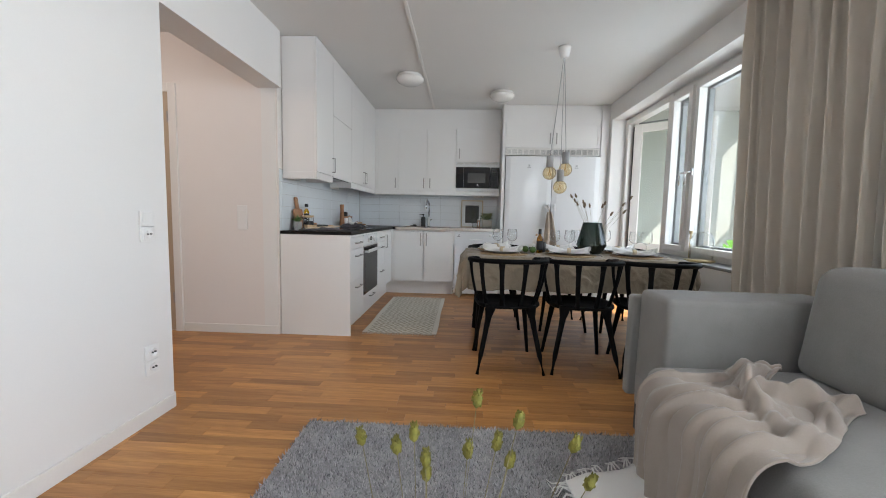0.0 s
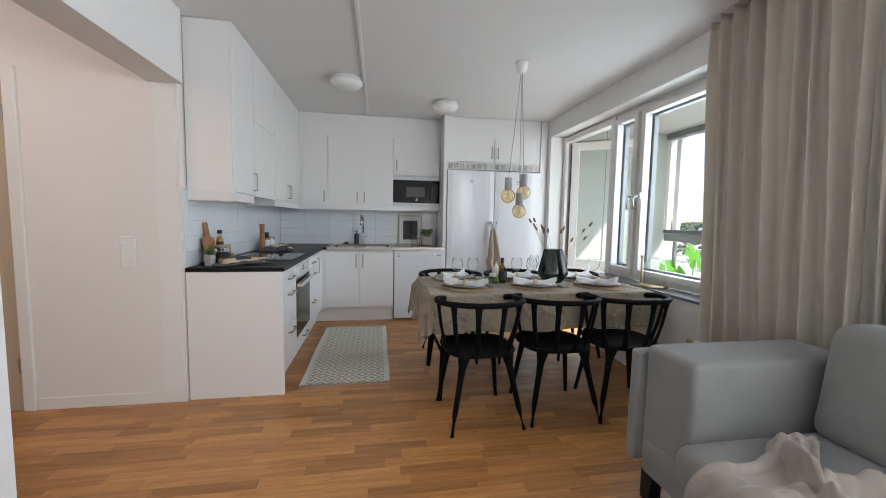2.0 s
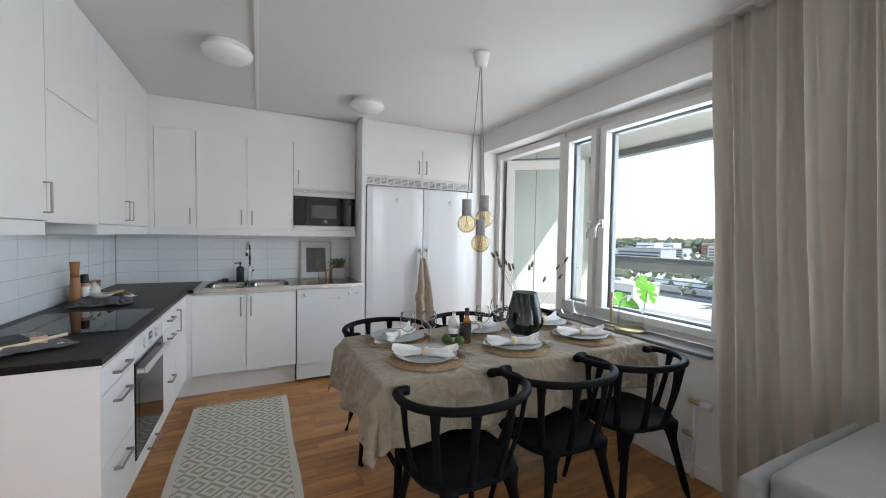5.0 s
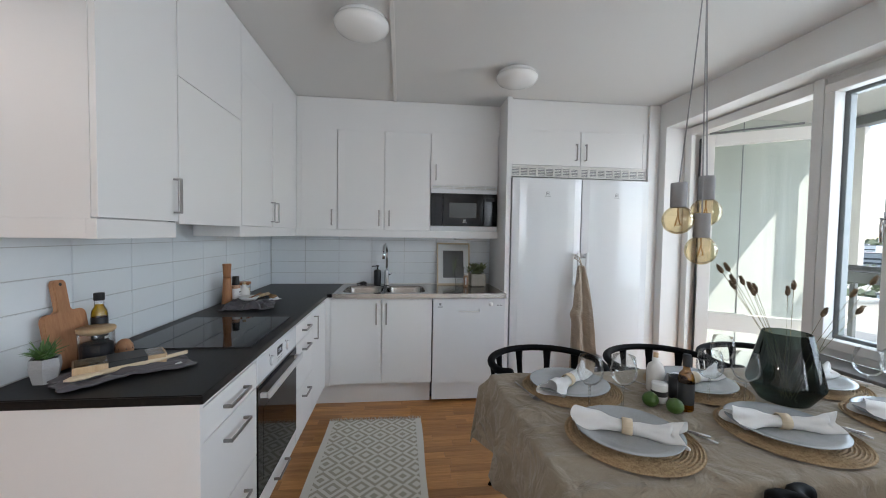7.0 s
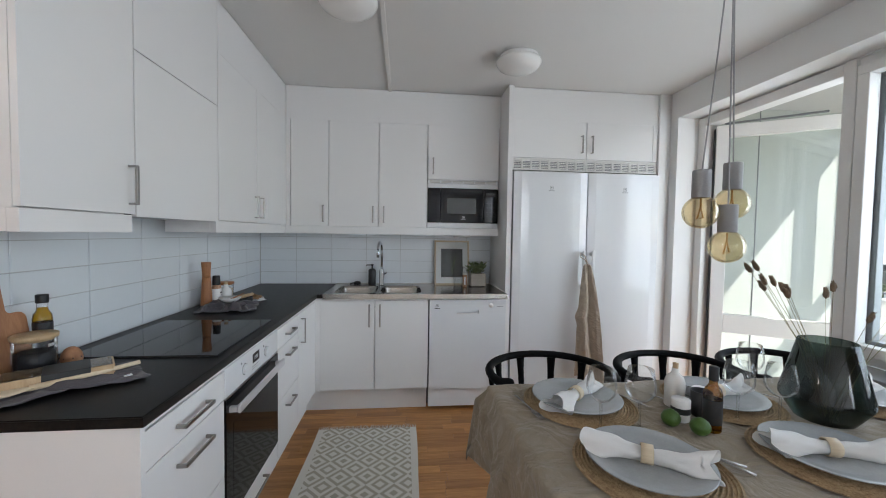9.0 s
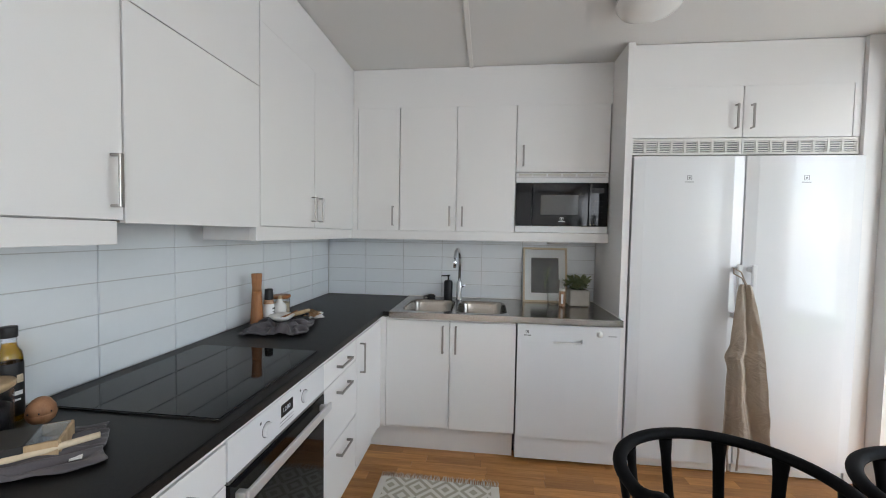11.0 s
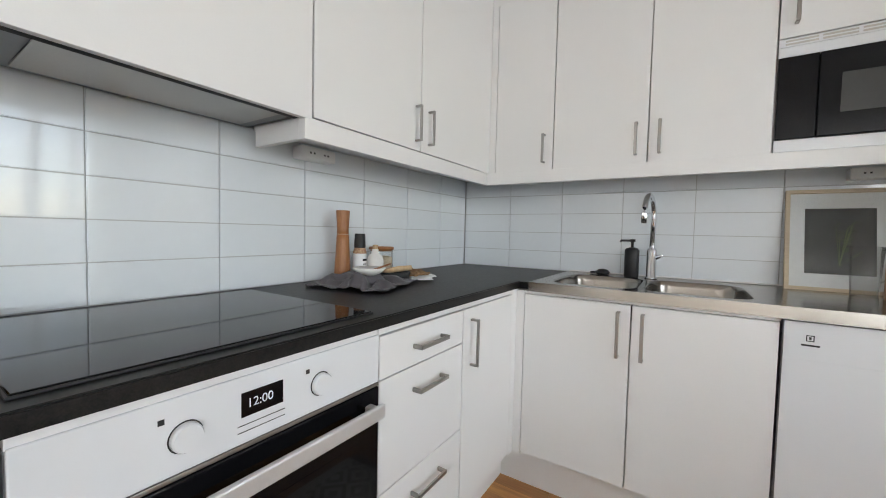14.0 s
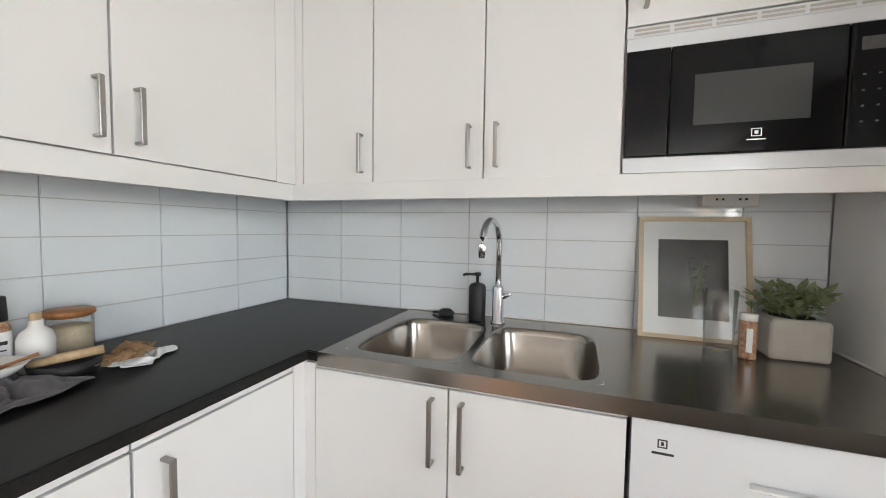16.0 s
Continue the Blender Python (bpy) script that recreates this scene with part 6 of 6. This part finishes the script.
sp = potted("potted_grass", "small spiky green plant in a concrete pot", (0.095, -2.315, CT + 0.001), lathe([(0, 0), (0.030, 0), (0.040, 0.05), (0.037, 0.076), (0.034, 0.076), (0.033, 0.07), (0, 0.07)], 6), 0.033, 0.0705)
rl_ = random.Random(21)
for k in range(46):
    a, l, t = rl_.uniform(0, 6.28), rl_.uniform(0.045, 0.075), rl_.uniform(0.15, 1.15)
    d = Vector((math.cos(a) * math.sin(t), math.sin(a) * math.sin(t), math.cos(t)))
    b0 = Vector((rl_.uniform(-0.015, 0.015), rl_.uniform(-0.015, 0.015), 0.075))
    part("leaf", tube([b0, b0 + d * l * 0.5, b0 + d * l + Vector((0, 0, -0.012 * t))], [0.004, 0.005, 0.0006], 4, flat=0.4), "leaf", sp)

# group beside the corner
ml = thing("pepper_mill", "tall turned oak pepper mill", "mill", (0.09, -1.085, CT + 0.012))
part("mill_body", lathe([(0, 0), (0.030, 0), (0.031, 0.003), (0.030, 0.03), (0.0265, 0.09), (0.0235, 0.145), (0.0225, 0.167), (0, 0.167)], 28), "millwood", ml, "", True)
part("mill_head", lathe([(0, 0.1685), (0.0222, 0.1685), (0.0215, 0.185), (0.0235, 0.22), (0.0255, 0.254), (0.0248, 0.257), (0, 0.2575)], 28), "millwood", ml, "", True)
sg = thing("spice_grinder", "glass spice grinder with black cap", "grinder", (0.115, -1.02, CT + 0.006))
part("glass", lathe([(0, 0), (0.024, 0), (0.026, 0.004), (0.026, 0.105), (0.02, 0.125), (0, 0.125)], 22), "nuts", sg, "", True)
part("label", lathe([(0.0263, 0.03), (0.0266, 0.032), (0.0266, 0.098), (0.0263, 0.1)], 22), "paper", sg, "white paper label", True)
part("label_line", box(0.0262, 0.0272, -0.010, 0.010, 0.072, 0.080), "label", sg)
part("label_line", box(0.0262, 0.0272, -0.008, 0.008, 0.058, 0.061), "label", sg)
part("cap", lathe([(0.021, 0.122), (0.022, 0.126), (0.020, 0.175), (0.018, 0.177), (0, 0.177)], 22), "black", sg, "black grinder cap", True)
cb = thing("ceramic_bottle", "small white ceramic bottle with cork", "bottle", (0.145, -0.965, CT + 0.005))
part("body", lathe([(0, 0), (0.030, 0), (0.033, 0.005), (0.033, 0.075), (0.027, 0.092), (0.014, 0.102), (0.0125, 0.118), (0, 0.119)], 26), "white", cb, "", True)
part("stopper", lathe([(0.010, 0.117), (0.011, 0.134), (0, 0.135)], 16), "oakplain", cb, "cork stopper", True)
oj = thing("oat_jar", "glass jar of oat flakes with wooden lid", "jar", (0.105, -0.885, CT))
part("glass", lathe([(0, 0), (0.045, 0), (0.048, 0.003), (0.048, 0.115)], 30), "clear", oj, "", True)
part("oats", lathe([(0, 0.007), (0.0445, 0.007), (0.0445, 0.085), (0.03, 0.09), (0, 0.087)], 26), "oats", oj, "pale oat flakes", True)
part("lid", lathe([(0, 0.110), (0.044, 0.111), (0.045, 0.116), (0.052, 0.117), (0.052, 0.126), (0.049, 0.129), (0, 0.129)], 30), "millwood", oj, "round wooden lid", True)
bw = thing("small_bowl", "shallow white ceramic bowl on the towel", "bowl", (0.215, -1.07, CT + 0.030))
part("bowl", lathe([(0, 0), (0.022, 0), (0.045, 0.012), (0.062, 0.030), (0.060, 0.031), (0.043, 0.015), (0, 0.005)], 30), "white", bw, "", True)
part("spoon", tube([(-0.01, 0.0, 0.012), (0.03, 0.03, 0.032), (0.055, 0.055, 0.045)], [0.006, 0.003, 0.0035], 8), "millwood", bw, "thin wooden spoon", True)
sb = thing("small_pan", "small black pan with a wooden grip", "pan", (0.235, -0.955, CT + 0.004))
part("pan_body", lathe([(0, 0), (0.05, 0), (0.058, 0.006), (0.064, 0.035), (0.061, 0.035), (0.055, 0.008), (0, 0.004)], 28), "black", sb, "", True)
part("grip", tube([(-0.02, -0.055, 0.036), (0.02, 0.0, 0.046), (0.045, 0.05, 0.050)], [0.009, 0.011, 0.010], 10), "oakplain", sb, "wooden grip", True)
for k, (at, w, d, t, mt, lab) in enumerate((((0.26, -0.82, CT + 0.002), 0.11, 0.15, 30, "paper", "crumpled white paper sheet on the worktop"), ((0.255, -0.835, CT + 0.020), 0.06, 0.15, 40, "kraft", "folded brown kraft paper bag"), ((0.285, -0.865, CT + 0.018), 0.05, 0.12, 15, "kraft", "torn strip of brown kraft paper"))):
    q = thing("paper_sheet" if mt == "paper" else "paper_bag", lab, "paper", at, turn=t)
    c = part("sheet", crumpled(w, d, 0.016, 20 + k * 3, 4), mt, q)
    thicken(c, 0.0008)

# things on the steel worktop
pf = thing("picture_frame", "pale oak frame with grey botanical print", "picture", (1.672, -0.085, CT + 0.0035))
tilt = pose(0, 0, 0, -10, 0, 0)
pw, ph = 0.158, 0.40


def tilted(x0, x1, y0, y1, z0, z1, bev=0.0):
    bm = box(x0, x1, y0, y1, z0, z1, bev)
    bmesh.ops.transform(bm, matrix=tilt, verts=list(bm.verts))
    return bm


for nm, a in (("moulding", (-pw, pw, 0, 0.02, 0, 0.014)), ("moulding", (-pw, pw, 0, 0.02, ph - 0.014, ph)), ("moulding", (-pw, -pw + 0.014, 0.0005, 0.0195, 0.014, ph - 0.014)), ("moulding", (pw - 0.014, pw, 0.0005, 0.0195, 0.014, ph - 0.014))):
    part(nm, tilted(*a, 0.001), "ash", pf, "pale wooden moulding")
part("mount", tilted(-pw + 0.013, pw - 0.013, 0.012, 0.016, 0.013, ph - 0.013), "paper", pf, "white mount")
pt = part("print", tilted(-0.098, 0.098, 0.0105, 0.0117, 0.068, 0.325), "print", pf, "dark grey print")
for k in range(7):
    x, z = rl_.uniform(-0.03, 0.05), rl_.uniform(0.15, 0.27)
    bm = tube([(0.0, 0.0100, 0.10), (x * 0.5, 0.0098, (0.10 + z) / 2), (x, 0.0098, z)], 0.0008, 4)
    for q in range(4):
        lx, lz = x * (0.4 + q * 0.2), 0.10 + (z - 0.10) * (0.4 + q * 0.2)
        tube([(lx, 0.0097, lz), (lx + 0.012, 0.0097, lz + 0.006), (lx + 0.02, 0.0097, lz + 0.004)], [0.0008, 0.003, 0.0005], 4, bm=bm, flat=0.4)
    bmesh.ops.transform(bm, matrix=tilt, verts=list(bm.verts))
    part("motif", bm, "herb", pt)
gb = sheet(1, 1, lambda u, v: (-pw + 0.013 + (2 * pw - 0.026) * u, 0.007, 0.013 + (ph - 0.026) * v))
bmesh.ops.transform(gb, matrix=tilt, verts=list(gb.verts))
part("glazing", gb, "pane", pf, "clear picture glass")

nb = thing("nut_jar", "slim glass jar of mixed nuts with white label", "jar", (1.765, -0.215, CT + 0.004))
part("glass", lathe([(0, 0), (0.019, 0), (0.020, 0.003), (0.020, 0.110), (0, 0.111)], 22), "nuts", nb, "", True)
part("lid", lathe([(0.0205, 0.105), (0.0205, 0.122), (0, 0.123)], 22), "white", nb, "pale lid", True)
part("label", box(-0.010, 0.004, -0.0208, -0.0180, 0.02, 0.085), "paper", nb, "white paper label")
jg = thing("glass_jug", "clear glass jug in front of the picture", "jug", (1.715, -0.155, CT + 0.004))
part("body", lathe([(0, 0), (0.034, 0), (0.036, 0.003), (0.044, 0.175), (0.0425, 0.1755)], 32), "crystal", jg, "", True).visible_shadow = False
part("grip", tube([(0.040, 0, 0.165), (0.075, 0, 0.15), (0.078, 0, 0.08), (0.038, 0, 0.05)], 0.003, 8), "clear", jg, "", True)

pp = potted("potted_herb", "grey-green herb in a square stoneware pot", (1.885, -0.15, CT + 0.004), box(-0.068, 0.068, -0.06, 0.06, 0, 0.112, 0.012, 3), 0.05, 0.1125)
for k in range(34):
    a, r, hgt = rl_.uniform(0, 6.28), rl_.uniform(0.0, 0.055), rl_.uniform(0.03, 0.085)
    x, y = r * math.cos(a), r * math.sin(a)
    top = (x * 1.5, y * 1.5, 0.11 + hgt)
    part("stalk", tube([(x * 0.7, y * 0.7, 0.108), top], 0.0012, 4), "herb", pp)
    for q in range(5):
        a2 = a + q * 1.3
        c = Vector(top) - Vector((0, 0, 0.012 * q * 0.7))
        d = Vector((math.cos(a2), math.sin(a2), rl_.uniform(0.15, 1.1))) * rl_.uniform(0.026, 0.040)
        part("leaf", tube([c, c + d * 0.35, c + d * 0.7, c + d], [0.002, 0.0105, 0.009, 0.001], 6, flat=0.22), "herb", pp)

# apron on the refrigerator handle
ap = thing("apron", "sand-coloured cotton apron hanging from the handle", "apron", (2.66, -0.60, 0.0))


def apron_shape():
    """Bunched where it hangs, falling in slanting folds with a turned-out corner."""
    def fn(u, v):
        z = 1.135 - 0.90 * v
        left = -0.035 - 0.055 * v ** 0.5 - 0.022 * math.exp(-((v - 0.46) / 0.05) ** 2)
        right = 0.012 + 0.125 * v ** 0.65
        x = left + (right - left) * u
        ph = u * 9.5 - 2.4 * v + 1.6 * noise.noise(Vector((u * 2.5, v * 2.2, 1)))
        deep = 0.014 + 0.020 * min(1, v * 2.2)
        crinkle = 0.007 * noise.noise(Vector((u * 7, v * 11, 4)))
        y = -0.030 - deep * (1 + math.sin(ph)) * 0.75 - 0.010 * max(0, math.sin(2.3 * ph + 1)) * v + crinkle
        return (x, y, z - 0.05 * (u - 0.4) * v + 0.02 * math.sin(u * 6) * v)
    return sheet(60, 56, fn)


a_ = part("cloth", apron_shape(), "apron", ap, "", True)
thicken(a_, 0.002)
part("strap", tube([(-0.005, -0.045, 1.12), (-0.028, -0.040, 1.17), (-0.055, -0.015, 1.19), (-0.045, 0.005, 1.22), (-0.020, -0.020, 1.20), (-0.004, -0.042, 1.13)], 0.006, 8, flat=0.6), "apron", ap, "", True)
for s in (-1, 1):
    part("tie", tube([(-0.03 + s * 0.018, -0.045, 0.30), (-0.035 + s * 0.03, -0.045, 0.2), (-0.03 + s * 0.022, -0.040, 0.09)], 0.006, 6, flat=0.4), "apron", ap, "", True)

# ---- balcony plant ----
mp_ = thing("monstera_plant", "monstera with split green leaves in a white pot", "plant", (4.25, -1.92, -0.03))
part("pot", lathe([(0, 0), (0.12, 0), (0.15, 0.26), (0.14, 0.26), (0.115, 0.02), (0, 0.02)], 28), "white", mp_, "white round pot", True)
part("soil", lathe([(0, 0.235), (0.138, 0.235)], 20), "soil", mp_)


def monstera_leaf(size):
    pts = []
    for k in range(49):
        t = -1 + 2 * k / 48
        a = t * math.pi * 0.93
        r = size * (0.5 + 0.5 * math.cos(a * 0.5)) * (1.0 if abs(math.sin(a * 7.0)) > 0.30 or abs(a) < 0.25 else 0.58)
        pts.append((r * math.sin(a) * 0.8, r * math.cos(a) - 0.1 * size))
    bm = bmesh.new()
    c = bm.verts.new((0, -0.05 * size, 0.01))
    vs_ = [bm.verts.new((x, y, -0.12 * (x * x + y * y) / size)) for x, y in pts]
    for p, q in zip(vs_, vs_[1:]):
        bm.faces.new((c, q, p))
    return bm


for x, y, z, s, rx, rz in ((0.0, -0.08, 0.93, 0.17, 74, 80), (-0.05, 0.10, 0.74, 0.22, 64, 100), (0.05, 0.24, 0.70, 0.20, 60, 70), (-0.1, 0.30, 0.62, 0.20, 50, 120), (-0.1, -0.10, 0.62, 0.19, 55, 70)):
    part("stalk", tube([(0, 0, 0.24), (x * 0.3, y * 0.3, z * 0.55), (x, y, z)], [0.008, 0.006, 0.004], 6), "leaf", mp_)
    bm = monstera_leaf(s)
    bmesh.ops.transform(bm, matrix=pose(x, y, z, rx, 0, rz), verts=list(bm.verts))
    part("leaf", bm, "monstera", mp_, "split green leaf")

# ---- city beyond ----
GZ = -26.0
structure("ground", sheet(40, 40, lambda u, v: (20 + 5000 * u ** 2.2, -4000 + 8000 * v, GZ)), "ground", "flat city ground seen from high up", "ground")
rc = random.Random(8)
for k, (x, w) in enumerate(((75, 9), (128, 12), (210, 10))):
    structure("road", box(x, x + w, -600, 600, GZ, GZ + 0.1), "road", "grey asphalt road between the buildings", "road")
rr = thing("railway_tracks", "parallel railway tracks on pale gravel", "railway", (100, 0, GZ), kind="structure")
part("gravel", box(0, 16, -600, 600, 0, 0.15), "balconcrete", rr)
for k in range(6):
    part("rail", box(2 + k * 2.4, 2.25 + k * 2.4, -600, 600, 0.15, 0.35), "roof", rr)


def house(x, y, wx, wy, h, wall, label, cat="building"):
    b = thing("building", label, cat, (x, y, GZ), "far buildings")
    part("wall", box(-wx / 2, wx / 2, -wy / 2, wy / 2, 0, h), wall, b)
    part("roof", box(-wx / 2 - 0.4, wx / 2 + 0.4, -wy / 2 - 0.4, wy / 2 + 0.4, h, h + 0.7), "roof" if rc.random() < 0.6 else "balconcrete", b)
    part("roof_vent", box(-1.5, 1.5, -2, 2, h + 0.7, h + 2.2), "facade2", b)
    n = max(1, int(h // 3.2))
    for s in range(n):
        part("window_band", box(-wx / 2 - 0.06, -wx / 2 - 0.02, -wy / 2 + 1, wy / 2 - 1, s * 3.2 + 1.0, s * 3.2 + 2.4), "darkglass", b, "dark row of windows")


for k in range(58):
    x = rc.uniform(150, 720)
    ang = rc.uniform(-0.75, 1.1)
    y = x * ang * 0.9
    big = x > 330
    house(x, y, rc.uniform(12, 26), rc.uniform(18, 60), rc.uniform(10, 24) if big else rc.uniform(4, 8), rc.choice(("facade", "facade", "facade2", "brickred", "paper")), "apartment block in haze-paled tones among far trees" if big else "low flat-roofed industrial hall")


def tree_clumps(name, n, xr, spread, hr, label, seed):
    rt = random.Random(seed)
    v_, f_ = [], []
    for k in range(n):
        x = rt.uniform(*xr)
        y = x * rt.uniform(*spread)
        s = rt.uniform(*hr)
        for q in range(9):
            cx, cy, cz = x + rt.gauss(0, s * 0.4), y + rt.gauss(0, s * 0.45), GZ + s * rt.uniform(0.25, 0.95)
            r = s * rt.uniform(0.22, 0.4)
            b = len(v_)
            for dx, dy, dz in ((1, 0, 0), (-1, 0, 0), (0, 1, 0), (0, -1, 0), (0, 0, 1), (0, 0, -1)):
                j = rt.uniform(0.6, 1.25)
                v_.append((cx + dx * r * j, cy + dy * r * j, cz + dz * r * j))
            f_ += [(b + i, b + j, b + k2) for i, j, k2 in ((0, 2, 4), (2, 1, 4), (1, 3, 4), (3, 0, 4), (2, 0, 5), (1, 2, 5), (3, 1, 5), (0, 3, 5))]
    me = bpy.data.meshes.new(name)
    me.from_pydata(v_, [], f_)
    me.materials.append(M["woods"])
    tagged(new(name, me), label, "trees", kind="stuff")


tree_clumps("city_trees", 420, (170, 700), (-0.75, 1.1), (6, 11), "scattered green trees between the buildings", 3)
tree_clumps("far_woods", 1500, (760, 1500), (-0.8, 1.2), (18, 30), "dark green wooded hills along the horizon", 4)
# parked cars
car = thing("parked_car", "small pale parked car far below", "car", (0, 0, 0), "parked cars")
part("body", box(-0.9, 0.9, -2.2, 2.2, 0.3, 0.9, 0.2), "paper", car)
part("cabin", box(-0.8, 0.8, -1.2, 1.3, 0.9, 1.45, 0.2), "darkglass", car)
for sx in (-0.8, 0.8):
    for sy in (-1.4, 1.4):
        part("wheel", box(sx - 0.12, sx + 0.12, sy - 0.32, sy + 0.32, 0.0, 0.64, 0.1), "black", car)
car.matrix_basis = pose(92, 40, GZ)
for k in range(26):
    copy_thing(car, pose(90 + (k % 2) * 6, -20 + k * 5.2 + rc.uniform(-0.8, 0.8), GZ, 0, 0, 90 + rc.uniform(-3, 3)))

# ---- oak floor, stave by stave ----
floor = structure("floor", box(-2.9, 3.72, -7.9, 0.02, -0.0115, -0.004), "gap", "oiled oak three-strip parquet floor", "floor")
rng = random.Random(5)
stave_meshes = {}
SW = 0.0685


def stave_bm(L, bmx=None, at=(0, 0)):
    return box(at[0] + 0.0004, at[0] + L - 0.0004, at[1] + 0.0003, at[1] + SW - 0.0003, -0.004, 0.0, 0.0004, 1, bm=bmx)


verts, faces = [], []
count = 0
row = 0
y = -7.85
while y < -0.0:
    x = -2.85 - rng.uniform(0, 0.4)
    while x < 3.7:
        L = rng.choice((0.27, 0.33, 0.39, 0.45, 0.51))
        near = 0.05 < x < 2.3 and -4.1 < y < -0.55 and count < 300 and (x > 0.62 or y < -2.5)
        hidden = (y > -0.5 and x < 3.3) or (x + L < 0.45 and y > -2.40 and x > -3) or (x < -0.2 and y < -4.9)
        x0, x1 = max(x, -2.85), min(x + L, 3.70)
        if near:
            if L not in stave_meshes:
                bmx = stave_bm(L)
                me = bpy.data.meshes.new("stave")
                bmx.to_mesh(me)
                bmx.free()
                me.materials.append(M["oak"])
                stave_meshes[L] = me
            o = new("stave", stave_meshes[L])
            o.parent = floor
            o.location = (x, y, rng.uniform(-0.0002, 0.0))
            count += 1
        elif not hidden and x1 - x0 > 0.02:
            b = len(verts)
            e = 0.0004
            for z, i in ((-0.004, 0.0), (-0.0004, 0.0), (0.0, e)):
                verts += [(x0 + e + i, y + e + i, z), (x1 - e - i, y + e + i, z), (x1 - e - i, y + SW - e - i, z), (x0 + e + i, y + SW - e - i, z)]
            for k in (0, 4):
                faces += [(b + k + q, b + k + (q + 1) % 4, b + k + 4 + (q + 1) % 4, b + k + 4 + q) for q in range(4)]
            faces.append((b + 8, b + 9, b + 10, b + 11))
        x += L
    y += SW
me = bpy.data.meshes.new("staves")
me.from_pydata(verts, [], faces)
me.materials.append(M["oak"])
o = tagged(new("staves", me), kind="stuff")
o.parent = floor
